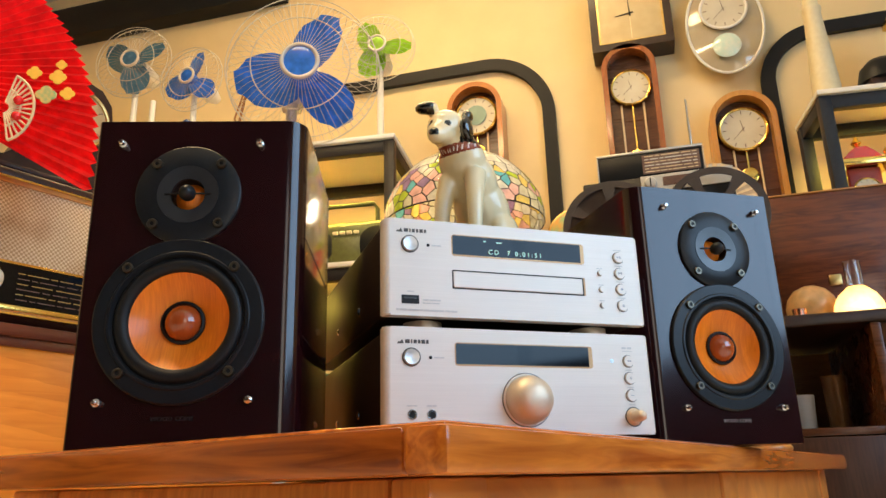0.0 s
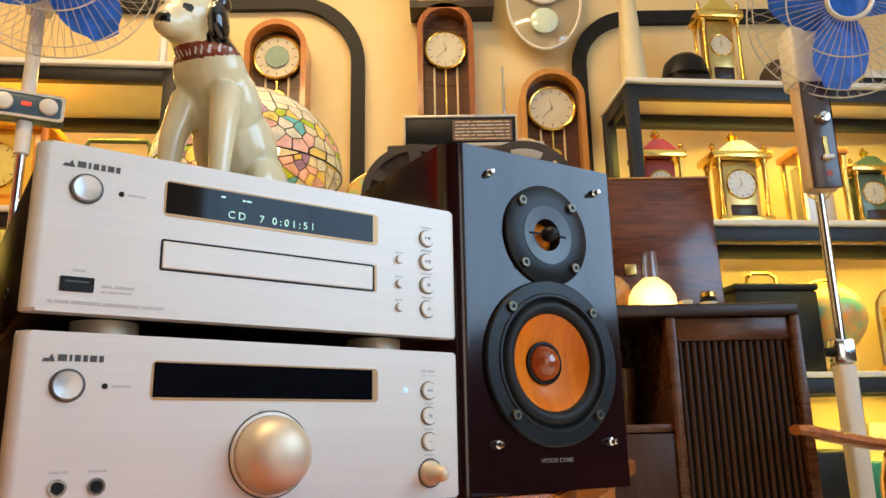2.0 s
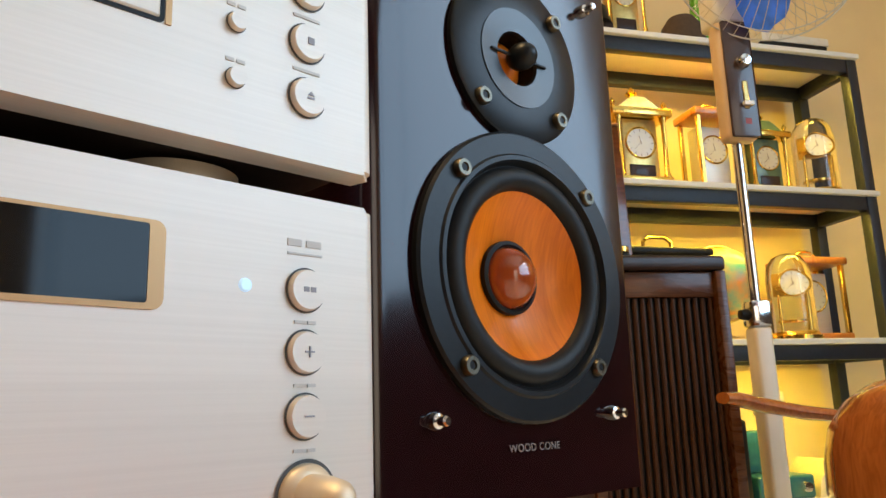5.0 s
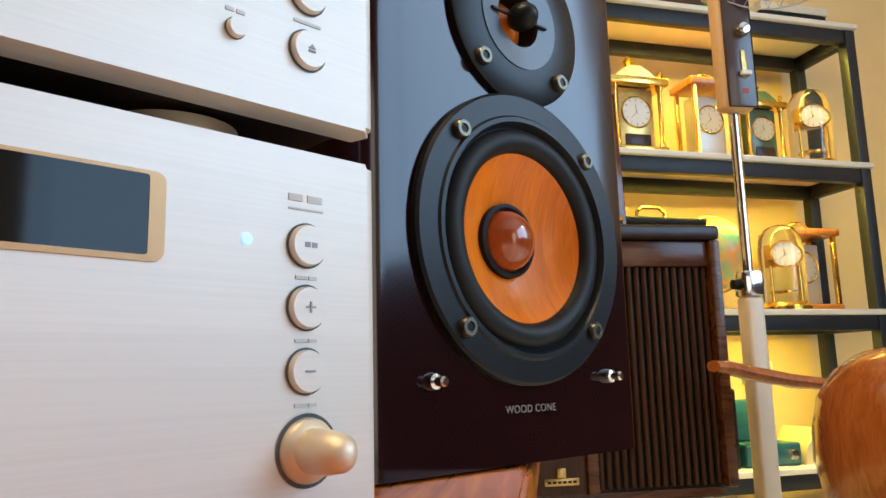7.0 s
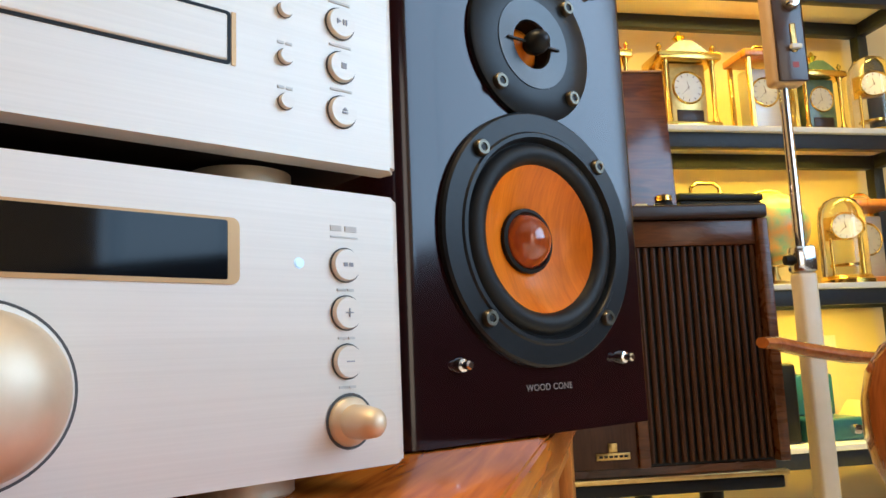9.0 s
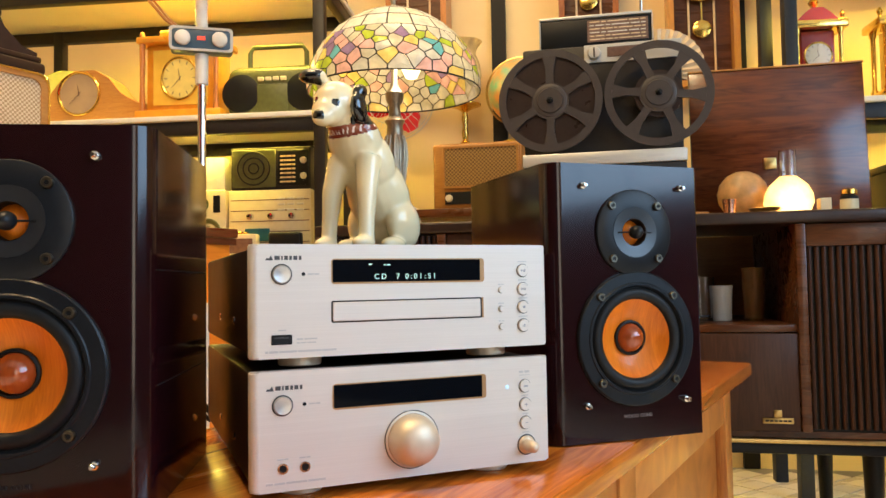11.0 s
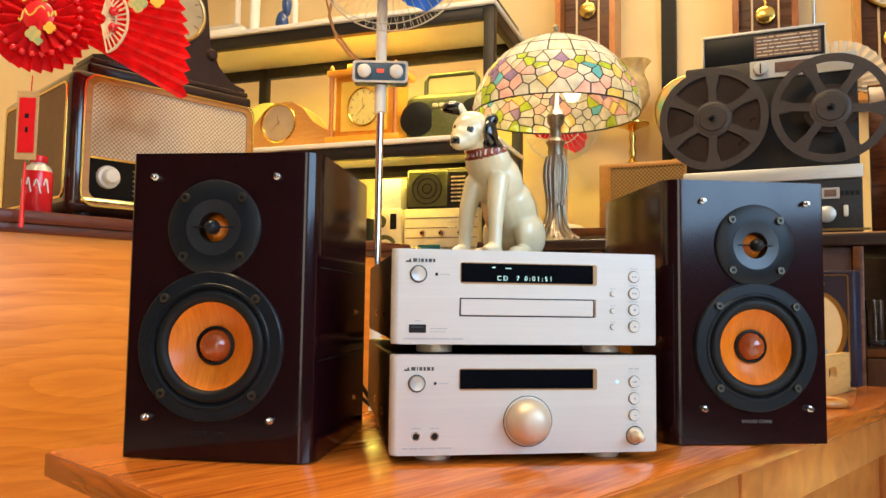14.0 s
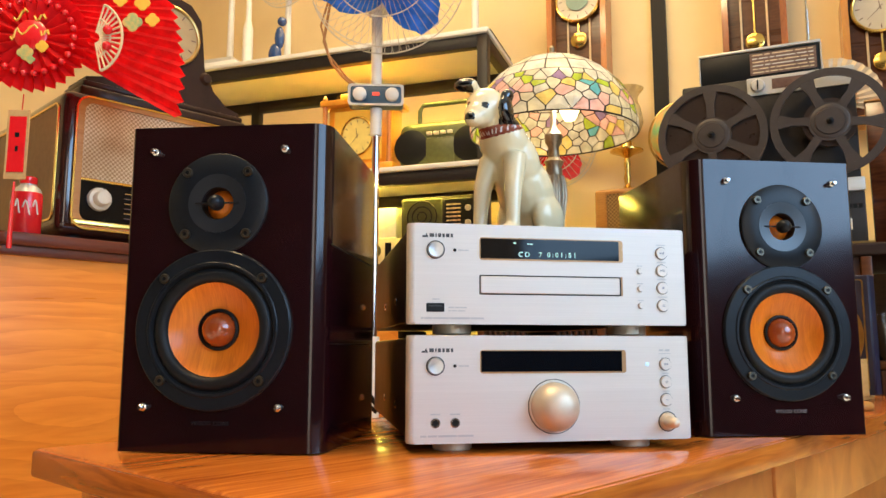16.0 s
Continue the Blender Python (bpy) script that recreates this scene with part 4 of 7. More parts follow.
# ---- radiogram ----
RX0, RX1, RY0, RY1, RZ0, RZ1 = -0.56, 0.752, 1.73, 2.2, 0.345, 0.822
rg = thing("radiogram_cabinet", "dark walnut radiogram cabinet with slatted panel and open lid", "cabinet")
part("top", bx((RX0, RY0 - 0.01, RZ1 - 0.026), (RX1, RY1, RZ1), 0.006, 3), M_DARKW, rg, "black-brown lacquered top")
part("base", bx((RX0 + 0.01, RY0 + 0.004, RZ0 - 0.022), (RX1 - 0.01, RY1 - 0.01, RZ0), 0.004), M_BLK, rg)
part("gold_strip", bx((RX0 + 0.005, RY0 - 0.004, RZ0 + 0.001), (RX1 - 0.005, RY0 + 0.01, RZ0 + 0.010), 0.002), M_GOLDD, rg, "thin brass strip")
part("back", bx((RX0 + 0.02, RY1 - 0.015, RZ0 + 0.011), (RX1 - 0.02, RY1, RZ1 - 0.027)), M_WALNUT, rg)
part("floor_board", bx((RX0 + 0.02, RY0 + 0.012, RZ0 + 0.0105), (RX1 - 0.02, RY1 - 0.0155, RZ0 + 0.024)), M_WALNUT, rg)
for x in (RX0, -0.27, 0.262, 0.482, RX1 - 0.02):
    part("side_panel", bx((x, RY0 - 0.006, RZ0 + 0.0245), (x + 0.02, RY1 - 0.016, RZ1 - 0.0265), 0.003), M_WALNUT, rg)
# slatted speaker panels
for a, b in ((0.503, 0.731), (RX0 + 0.021, -0.271)):
    pn = part("slatted_panel", bx((a, RY0 + 0.014, RZ0 + 0.025), (b, RY0 + 0.024, RZ1 - 0.027)), M_BLK, rg, "black panel behind upright slats")
    n = int((b - a) / 0.0135)
    for k in range(n):
        x = a + (k + 0.5) * (b - a) / n
        part("slat", lathe(B(), [(0.0045, RZ0 + 0.03), (0.0045, RZ1 - 0.075 if a > 0 else RZ1 - 0.03)], 8, Matrix.Translation((x, RY0 + 0.010, 0))), M_WALNUTV, pn)
    if a > 0:
        part("head_rail", bx((a, RY0 + 0.002, RZ1 - 0.074), (b, RY0 + 0.0135, RZ1 - 0.0275), 0.003), M_WALNUT, pn)
part("middle_panel", bx((-0.249, RY0 + 0.004, RZ0 + 0.025), (0.2615, RY0 + 0.02, RZ1 - 0.027), 0.002), M_WALNUTV, rg)
# open bar compartment, drop front below
part("drop_front", bx((0.283, RY0 - 0.001, RZ0 + 0.025), (0.4815, RY0 + 0.017, 0.57), 0.003), M_WALNUTV, rg)
part("shelf", bx((0.283, RY0 + 0.004, 0.572), (0.4815, RY1 - 0.02, 0.588), 0.002), M_WALNUT, rg)
part("compartment_back", bx((0.283, RY1 - 0.05, 0.589), (0.4815, RY1 - 0.04, RZ1 - 0.0275)), M_LTW, rg)
pl = part("maker_plate", bx((0.407, RY0 - 0.004, 0.386), (0.467, RY0 - 0.0005, 0.398), 0.0015), M_GOLDD, rg, "brass maker's plate with unreadable letters")
part("crest", bx((0.429, RY0 - 0.004, 0.3985), (0.445, RY0 - 0.0005, 0.414), 0.002), M_GOLDD, pl)
part("plate_inlay", bars(B(), 0.412, 0.392, 0.050, 0.004, RY0 - 0.0041, (1, 1, 1, 1, 1, 1)), M_BLK, pl)
for x in (RX0 + 0.12, RX1 - 0.12):
    for y in (RY0 + 0.06, RY1 - 0.06):
        part("leg", lathe(B(), [(0, 0), (0.011, 0), (0.012, 0.02), (0.021, RZ0 - 0.022), (0, RZ0 - 0.022)], 16, Matrix.Translation((x, y, 0))), M_BLK, rg, "tapered black leg")
lid = part("lid", bx((0.33, -0.010, 0.0), (0.752, 0.010, 0.401), 0.004), M_LID, rg, "open red-brown lid standing upright", m=Matrix.Translation((0, 2.105, RZ1 + 0.002)) @ Matrix.Rotation(radians(-4), 4, "X"))
part("lid_rim", bx((0.329, -0.012, 0.4015), (0.753, 0.0105, 0.406), 0.001), M_LTW, lid)
part("lid_catch", bx((0.505, -0.018, 0.135), (0.535, -0.0105, 0.165), 0.003), M_GOLDD, lid)
# glasses on the bar shelf
for x, h, mm in ((0.32, 0.10, M_GLASS), (0.36, 0.08, M_WHITE), (0.43, 0.12, M_AMBER)):
    g = solid("drinking_glass", lathe(B(), [(0, 0), (0.022, 0), (0.026, h), (0.024, h), (0.020, 0.006), (0, 0.006)], 20, Matrix.Translation((x, 1.9, 0.5885))), mm, "small glass on the open cabinet shelf", "glass")

# ---- reel tape recorder and portable radio on it ----
solid("plinth_board", bx((-0.10, 1.935, RZ1), (0.345, 2.16, RZ1 + 0.0215), 0.002), M_LTW, "tan wooden board under the tape recorder", "board")
DK = Matrix.Translation((-0.092, 1.95, RZ1 + 0.022)) @ Matrix.Rotation(radians(-1), 4, "Z")
tr = thing("reel_tape_recorder", "open-reel tape recorder with two large brown reels", "tape recorder", DK)
part("console", bx((0, 0.0, 0.0), (0.392, 0.20, 0.124), 0.004), M_DECK, tr)
part("silver_trim", bx((-0.002, -0.004, 0.1245), (0.394, 0.20, 0.157), 0.004), M_DECKS, tr, "pale silver trim strip")
part("trim_print", bars(B(), 0.30, 0.141, 0.04, 0.006, -0.0041, (1,)), M_INKS, tr)
part("head_block", bx((0.0, 0.035, 0.1575), (0.390, 0.19, 0.434), 0.006), M_DECK, tr)
part("gold_line", bx((0.0, -0.002, 0.004), (0.405, 0.0, 0.009)), M_GOLDD, tr)
for k in range(5):
    part("key", bx((0.03 + k * 0.018, -0.006, 0.055), (0.042 + k * 0.018, 0.0, 0.082), 0.001, 1), M_IVORY, tr)
part("counter_window", bx((0.242, -0.003, 0.078), (0.345, 0.0, 0.104), 0.001, 1), M_DECKS, tr)
for k in range(3):
    part("meter", bx((0.249 + k * 0.032, -0.0045, 0.083), (0.274 + k * 0.032, -0.003, 0.099)), M_GRILL, tr)
for x, r in ((0.04, 0.016), (0.26, 0.019), (0.318, 0.019)):
    part("dial_knob", lathe(B(), [(0, 0.014), (r * 0.8, 0.013), (r, 0.010), (r, 0)], 24, at_front(x, 0, 0.042)), M_DECKS, tr)
part("slider", bx((0.352, -0.008, 0.035), (0.362, 0.0, 0.062), 0.003), M_IVORY, tr)
part("speaker_slots", bars(B(), 0.345, 0.09, 0.04, 0.01, 0.0, (1, 1, 1, 1)), M_BLK, tr)
sp = part("upper_panel", bx((0.155, 0.030, 0.387), (0.390, 0.0345, 0.4325), 0.001, 1), M_DECKS, tr, "silver upper control panel")
part("panel_knob", lathe(B(), [(0, 0.012), (0.014, 0.011), (0.016, 0.008), (0.016, 0)], 24, at_front(0.180, 0.030, 0.410)), M_DECKS, sp)
part("panel_knob_mark", bx((0.1785, 0.0165, 0.398), (0.1815, 0.0178, 0.422)), M_BLK, sp)
part("panel_window", bx((0.212, 0.0285, 0.399), (0.30, 0.030, 0.424)), M_GRILL, sp)


def reel(parent, x, z, R, full, turn=0.0):
    """A reel of six spokes, its flange cut by six windows, facing -y."""
    bm = B()
    n, y0, y1 = 6, -0.006, 0.0
    r1, r2 = R * 0.36, R * 0.86
    def pt(r, a, y):
        return (x + r * math.cos(a), y, z + r * math.sin(a))
    def sector(ra, rb, a0, a1, seg):
        f = [[bm.verts.new(pt(r, a0 + (a1 - a0) * k / seg, y)) for k in range(seg + 1)] for r in (ra, rb) for y in (y0, y1)]
        for k in range(seg):
            bm.faces.new((f[0][k], f[0][k + 1], f[2][k + 1], f[2][k]))
            bm.faces.new((f[1][k + 1], f[1][k], f[3][k], f[3][k + 1]))
            bm.faces.new((f[0][k + 1], f[0][k], f[1][k], f[1][k + 1]))
            bm.faces.new((f[2][k], f[2][k + 1], f[3][k + 1], f[3][k]))
        for e in (0, seg):
            bm.faces.new((f[0][e], f[2][e], f[3][e], f[1][e]))
    sector(r2, R, 0, 2 * math.pi, 72)
    p = part("reel", bm, M_REEL, parent, "dark brown six-spoked reel")
    bm = B()
    sector(R * 0.07, r1, 0, 2 * math.pi, 48)
    part("hub_flange", bm, M_REEL, p)
    for k in range(n):
        a = math.pi / 6 + radians(turn) + 2 * math.pi * k / n
        wi, wo = 0.26, 0.115
        bm = B()
        f = [bm.verts.new(pt(r, a + s * w, y)) for y in (y0 + 0.0004, y1 - 0.0004) for r, w, s in ((r1 * 0.97, wi * 0.9, -1), ((r1 + r2) / 2, wo, -1), (r2 * 1.01, wo * 1.35, -1), (r2 * 1.01, wo * 1.35, 1), ((r1 + r2) / 2, wo, 1), (r1 * 0.97, wi * 0.9, 1))]
        bm.faces.new(f[:6])
        bm.faces.new(list(reversed(f[6:])))
        for i in range(6):
            j = (i + 1) % 6
            bm.faces.new((f[j], f[i], f[6 + i], f[6 + j]))
        part("spoke", bm, M_REEL, p)
    part("hub", lathe(B(), [(0, 0.004), (r1 * 0.66, 0.0035), (r1 * 0.70, 0.001), (r1 * 0.86, 0.001), (r1 * 0.9, 0)], 40, at_front(x, y0 - 0.0005, z)), M_REEL, p)
    part("spindle", lathe(B(), [(0, 0.016), (0.004, 0.015), (0.005, 0.004), (0.0085, 0.003), (0.0085, 0)], 16, at_front(x, y0 - 0.003, z)), M_BLK, p)
    part("rear_flange" if not full else "tape", lathe(B(), [(R * 0.3, 0.0), (R * (0.9 if full else 0.45), 0.0), (R * (0.9 if full else 0.45), -0.008), (R * 0.3, -0.008)], 60, at_front(x, 0.001, z), True), M_TAPE, p)
    return p


reel(tr, 0.070, 0.290, 0.1285, True)
reel(tr, 0.3310, 0.292, 0.1285, False, 24)

pr = thing("portable_radio", "black portable radio with silver edges, on the tape recorder", "radio", Matrix.Translation((-0.045, 2.0, RZ1 + 0.4565)))
part("case", bx((0, 0.0, 0.0), (0.276, 0.075, 0.075), 0.004), M_BLK, pr)
part("top_edge", bx((-0.003, -0.003, 0.0755), (0.279, 0.076, 0.083), 0.002), M_DECKS, pr, "silver top edge")
for x in (-0.004, 0.2765):
    part("end_cap", bx((x, -0.003, 0.0), (x + 0.0035, 0.076, 0.075), 0.001, 1), M_DECKS, pr)
dl = part("tuning_scale", bx((0.118, -0.002, 0.012), (0.268, 0.0, 0.068)), M_GRILL, pr, "brown tuning scale with pale print")
for k in range(6):
    part("scale_line", bars(B(), 0.124, 0.018 + k * 0.009, 0.138, 0.0028, -0.0021, (3, 1, 2, 1, 4, 2, 1)[k % 3:]), M_IVORY if k in (2, 4) else M_LACE, dl)
part("aerial", lathe(B(), [(0.004, 0.0), (0.004, 0.10), (0.0028, 0.10), (0.0028, 0.16), (0, 0.16)], 10, Matrix.Translation((0.255, 0.05, 0.083))), M_CHROME, pr)


# ---- stained glass lamp ----
def pane_mat(name, c, rough=0.2, coat=0.4):
    m = bpy.data.materials.new(name)
    m.use_nodes = True
    nt, nodes = m.node_tree, m.node_tree.nodes
    b, out = nodes["Principled BSDF"], nodes["Material Output"]
    b.inputs["Roughness"].default_value, b.inputs["Coat Weight"].default_value = rough, coat
    tl, mx, ns, tc, rp = nodes.new("ShaderNodeBsdfTranslucent"), nodes.new("ShaderNodeMixShader"), nodes.new("ShaderNodeTexNoise"), nodes.new("ShaderNodeTexCoord"), nodes.new("ShaderNodeValToRGB")
    ns.inputs["Scale"].default_value, ns.inputs["Detail"].default_value = 35, 4
    nt.links.new(tc.outputs["Object"], ns.inputs["Vector"])
    nt.links.new(ns.outputs["Fac"], rp.inputs[0])
    rp.color_ramp.elements[0].position, rp.color_ramp.elements[0].color = 0.3, (*[v * 0.72 for v in c], 1)
    rp.color_ramp.elements[1].position, rp.color_ramp.elements[1].color = 0.7, (*[min(1, v * 1.1) for v in c], 1)
    nt.links.new(rp.outputs[0], b.inputs["Base Color"])
    nt.links.new(rp.outputs[0], tl.inputs["Color"])
    mx.inputs[0].default_value = 0.55
    nt.links.new(b.outputs[0], mx.inputs[1])
    nt.links.new(tl.outputs[0], mx.inputs[2])
    nt.links.new(mx.outputs[0], out.inputs["Surface"])
    return m


P_CREAM, P_WHITE = pane_mat("cream art glass", (0.72, 0.66, 0.46)), pane_mat("white art glass", (0.72, 0.68, 0.56))
P_LIME, P_YEL = pane_mat("lime art glass", (0.48, 0.60, 0.05)), pane_mat("yellow art glass", (0.88, 0.66, 0.18))
P_PINK, P_PURP = pane_mat("pink art glass", (0.86, 0.50, 0.42)), pane_mat("mauve art glass", (0.34, 0.22, 0.38))
P_TEAL = pane_mat("teal art glass", (0.16, 0.50, 0.56))

lamp = thing("stained_glass_lamp", "pewter table lamp with leaded stained glass dome shade, switched on", "lamp", Matrix.Translation((-0.412, 1.905, RZ1)) @ Matrix.Diagonal((1.0, 1.0, 1.05, 1)))
stem = [(0, 0), (0.078, 0), (0.080, 0.006), (0.066, 0.014), (0.060, 0.020), (0.040, 0.030), (0.030, 0.050), (0.022, 0.080), (0.021, 0.10), (0.026, 0.112), (0.024, 0.120), (0.030, 0.17), (0.029, 0.20), (0.022, 0.225), (0.020, 0.25), (0.026, 0.262), (0.016, 0.272), (0.014, 0.30), (0.022, 0.312), (0.024, 0.33), (0.012, 0.345), (0.008, 0.36), (0.005, 0.53), (0, 0.53)]
part("base", lathe(B(), stem, 32), M_LAMPB, lamp, "fluted pewter base")
for k in range(14):
    a = 2 * math.pi * k / 14
    bm = B()
    tube(bm, [(r * math.cos(a), r * math.sin(a), z) for r, z in ((0.064, 0.018), (0.042, 0.032), (0.031, 0.052), (0.023, 0.080), (0.022, 0.10))], 0.003, 6)
    tube(bm, [(r * math.cos(a), r * math.sin(a), z) for r, z in ((0.022, 0.10), (0.024, 0.122), (0.0305, 0.17), (0.0295, 0.20), (0.0225, 0.225))], 0.0032, 6)
    part("flute", bm, M_LAMPB, lamp)
part("finial", lathe(B(), [(0.014, 0.537), (0.015, 0.541), (0.007, 0.547), (0.006, 0.553), (0.008, 0.559), (0.004, 0.566), (0, 0.568)], 20), M_LAMPB, lamp)
part("bulb", lathe(B(), [(0, 0.36), (0.014, 0.365), (0.026, 0.39), (0.028, 0.41), (0.016, 0.44), (0, 0.445)], 20, Matrix.Translation((0.045, 0, 0))), M_BULB, lamp, "glowing bulb")
shade = part("shade", lathe(B(), [(0.004, 0.532), (0.03, 0.533), (0.03, 0.537), (0.004, 0.537)], 24), M_LAMPB, lamp, "dome of many-coloured leaded glass")


def dome(u, v, lift=0.0):
    """u: turn in metres at the rim; v: 0 at the rim to 1 at the crown."""
    a = u / 0.218
    prof = ((0.0, 0.218, 0.332), (0.08, 0.219, 0.351), (0.25, 0.209, 0.394), (0.45, 0.183, 0.439), (0.65, 0.140, 0.483), (0.82, 0.090, 0.513), (1.0, 0.028, 0.535))
    for (v0, r0, z0), (v1, r1, z1) in zip(prof, prof[1:]):
        if v <= v1:
            t = (v - v0) / (v1 - v0)
            r, z = r0 + (r1 - r0) * t, z0 + (z1 - z0) * t
            break
    r += lift
    return Vector((r * math.cos(a), r * math.sin(a), z + lift * 0.6 * v))


def stained_dome(parent):
    rng = random.Random(5)
    LEN = 2 * math.pi * 0.218
    HV = 0.30  # metres of the profile for v = 1
    lead = B()
    cells = []
    # crown: three rows of plain tapered panes
    for v0, v1 in ((0.80, 1.0), (0.63, 0.80), (0.47, 0.63)):
        for k in range(18):
            cells.append(([(LEN * k / 18, v0), (LEN * (k + 1) / 18, v0), (LEN * (k + 1) / 18, v1), (LEN * k / 18, v1)], "crown"))
    # flower belt: random cells
    seeds = []
    rows = 6
    for j in range(rows):
        for k in range(31):
            seeds.append(((k + 0.5 * (j % 2) + rng.uniform(-0.40, 0.40)) * LEN / 31, (0.02 + (j + 0.5 + rng.uniform(-0.38, 0.38)) * 0.45 / rows) * HV))
    big = [(u + d, v) for u, v in seeds for d in (-LEN, 0, LEN)]
    for su, sv in seeds:
        poly = [(su - 0.08, 0.0), (su + 0.08, 0.0), (su + 0.08, 0.47 * HV), (su - 0.08, 0.47 * HV)]
        for ou, ov in big:
            if (ou, ov) == (su, sv) or abs(ou - su) > 0.16:
                continue
            mu, mv, nu, nv = (su + ou) / 2, (sv + ov) / 2, ou - su, ov - sv
            out = []
            for i, p in enumerate(poly):
                q = poly[(i + 1) % len(poly)]
                dp, dq = (p[0] - mu) * nu + (p[1] - mv) * nv, (q[0] - mu) * nu + (q[1] - mv) * nv
                if dp <= 0:
                    out.append(p)
                if dp * dq < 0:
                    t = dp / (dp - dq)
                    out.append((p[0] + (q[0] - p[0]) * t, p[1] + (q[1] - p[1]) * t))
            poly = out
            if len(poly) < 3:
                break
        if len(poly) >= 3:
            cells.append(([(u, v / HV) for u, v in poly], sv / HV))
    for poly, tag in cells:
        cu, cv = sum(p[0] for p in poly) / len(poly), sum(p[1] for p in poly) / len(poly)
        size = max(0.004, min(max(abs(p[0] - cu) for p in poly), max(abs(p[1] - cv) for p in poly) * HV))
        k = max(0.6, 1 - 0.0018 / size)
        small = [(cu + (u - cu) * k, cv + (v - cv) * k) for u, v in poly]
        n = len(poly)
        bm = B()
        a = [bm.verts.new(dome(u, v, 0.0012)) for u, v in small]
        c = bm.verts.new(dome(cu, cv, 0.0022))
        b2 = [bm.verts.new(dome(u, v, -0.0012)) for u, v in small]
        for i in range(n):
            bm.faces.new((a[i], a[(i + 1) % n], c))
            bm.faces.new((a[(i + 1) % n], a[i], b2[i], b2[(i + 1) % n]))
        o1 = [lead.verts.new(dome(u, v, 0.0022)) for u, v in poly]
        i1 = [lead.verts.new(dome(u, v, 0.0016)) for u, v in small]
        for i in range(n):
            j = (i + 1) % n
            lead.faces.new((o1[i], o1[j], i1[j], i1[i]))
        if tag == "crown":
            mm = P_WHITE if rng.random() < 0.6 else P_CREAM
        elif tag > 0.34:
            mm = rng.choice((P_WHITE, P_PURP, P_CREAM, P_PINK, P_LIME, P_WHITE, P_YEL, P_WHITE, P_PURP))
        elif tag > 0.2:
            mm = rng.choice((P_PINK, P_PINK, P_CREAM, P_LIME, P_PURP, P_WHITE, P_TEAL, P_WHITE, P_YEL, P_YEL))
        else:
            mm = rng.choice((P_LIME, P_YEL, P_CREAM, P_CREAM, P_WHITE, P_WHITE, P_CREAM, P_PINK, P_WHITE))
        part("glass_pane", bm, mm, parent, smooth=False)
    part("leading", lead, M_LEAD, parent, "dark lead came")
    part("rim", ring(B(), 0.2185, 0.0015, 72, 8, Matrix.Translation((0, 0, 0.331))), M_LEAD, parent)


stained_dome(shade)
lp = new("lamp_bulb_light", bpy.data.lights.new("lamp_bulb_light", "POINT"))
lp.data.energy, lp.data.color, lp.data.shadow_soft_size = 4.4, (1.0, 0.88, 0.66), 0.05
lp.location = (-0.39, 1.905, RZ1 + 0.42)

# ---- small things on the radiogram ----
ol = thing("oil_lamp", "glowing round glass lamp with clear chimney, on the radiogram", "lamp", Matrix.Translation((0.525, 1.95, RZ1)))
part("globe", lathe(B(), [(0, 0.002), (0.030, 0.002), (0.046, 0.014), (0.055, 0.036), (0.053, 0.056), (0.042, 0.078), (0.024, 0.094), (0.020, 0.098), (0, 0.098)], 40), pane_mat("amber frosted glass", (0.95, 0.66, 0.30)), ol, "glowing amber frosted globe")
part("flame", lathe(B(), [(0, 0.022), (0.012, 0.030), (0.013, 0.042), (0.006, 0.060), (0, 0.066)], 16), M_BULB, ol)
ch = part("chimney", lathe(B(), [(0.0195, 0.0985), (0.0185, 0.155), (0.0195, 0.160), (0.0175, 0.160), (0.0170, 0.0985)], 32), M_GLASS, ol, "clear glass chimney")
ch.visible_shadow = False
# the oil lamp's mirror image in the lid, built as a solid ball
gl2 = thing("lamp_reflection_ball", "amber ball in place of the glowing lamp's reflection in the lid", "lamp", Matrix.Translation((0.437, 2.02, RZ1)))
part("foot", lathe(B(), [(0, 0), (0.034, 0), (0.034, 0.005), (0.024, 0.009), (0, 0.009)], 24), M_GOLDD, gl2)
part("globe", lathe(B(), [(0.018, 0.0095), (0.042, 0.022), (0.057, 0.046), (0.060, 0.068), (0.054, 0.092), (0.038, 0.112), (0.018, 0.122), (0, 0.124)], 40), pane_mat("pale amber frosted glass", (0.90, 0.62, 0.30)), gl2, "frosted amber ball shaped as the reflected globe")
ol2 = new("oil_lamp_light", bpy.data.lights.new("oil_lamp_light", "POINT"))
ol2.data.energy, ol2.data.color, ol2.data.shadow_soft_size = 0.75, (1.0, 0.76, 0.46), 0.012
ol2.location = (0.525, 1.925, RZ1 + 0.040)
solid("copper_cup", lathe(B(), [(0, 0), (0.014, 0), (0.013, 0.02), (0.016, 0.045), (0.0145, 0.045), (0.011, 0.004), (0, 0.004)], 20, Matrix.Translation((0.385, 1.90, RZ1))), mat("pink copper", (0.72, 0.36, 0.24), None, 0.25, 1.0), "small pink copper cup", "cup")
solid("brass_dish", lathe(B(), [(0, 0), (0.02, 0), (0.026, 0.012), (0.034, 0.018), (0.032, 0.020), (0.02, 0.006), (0, 0.006)], 24, Matrix.Translation((0.455, 1.87, RZ1))), M_GOLDD, "small brass dish beside the lamp", "dish")
bt = thing("bottle", "small dark bottle with yellow cap and pale label", "bottle", Matrix.Translation((0.655, 1.95, RZ1)))
part("body", lathe(B(), [(0, 0), (0.018, 0), (0.019, 0.004), (0.019, 0.046), (0.013, 0.052), (0, 0.052)], 24), M_BLK, bt)
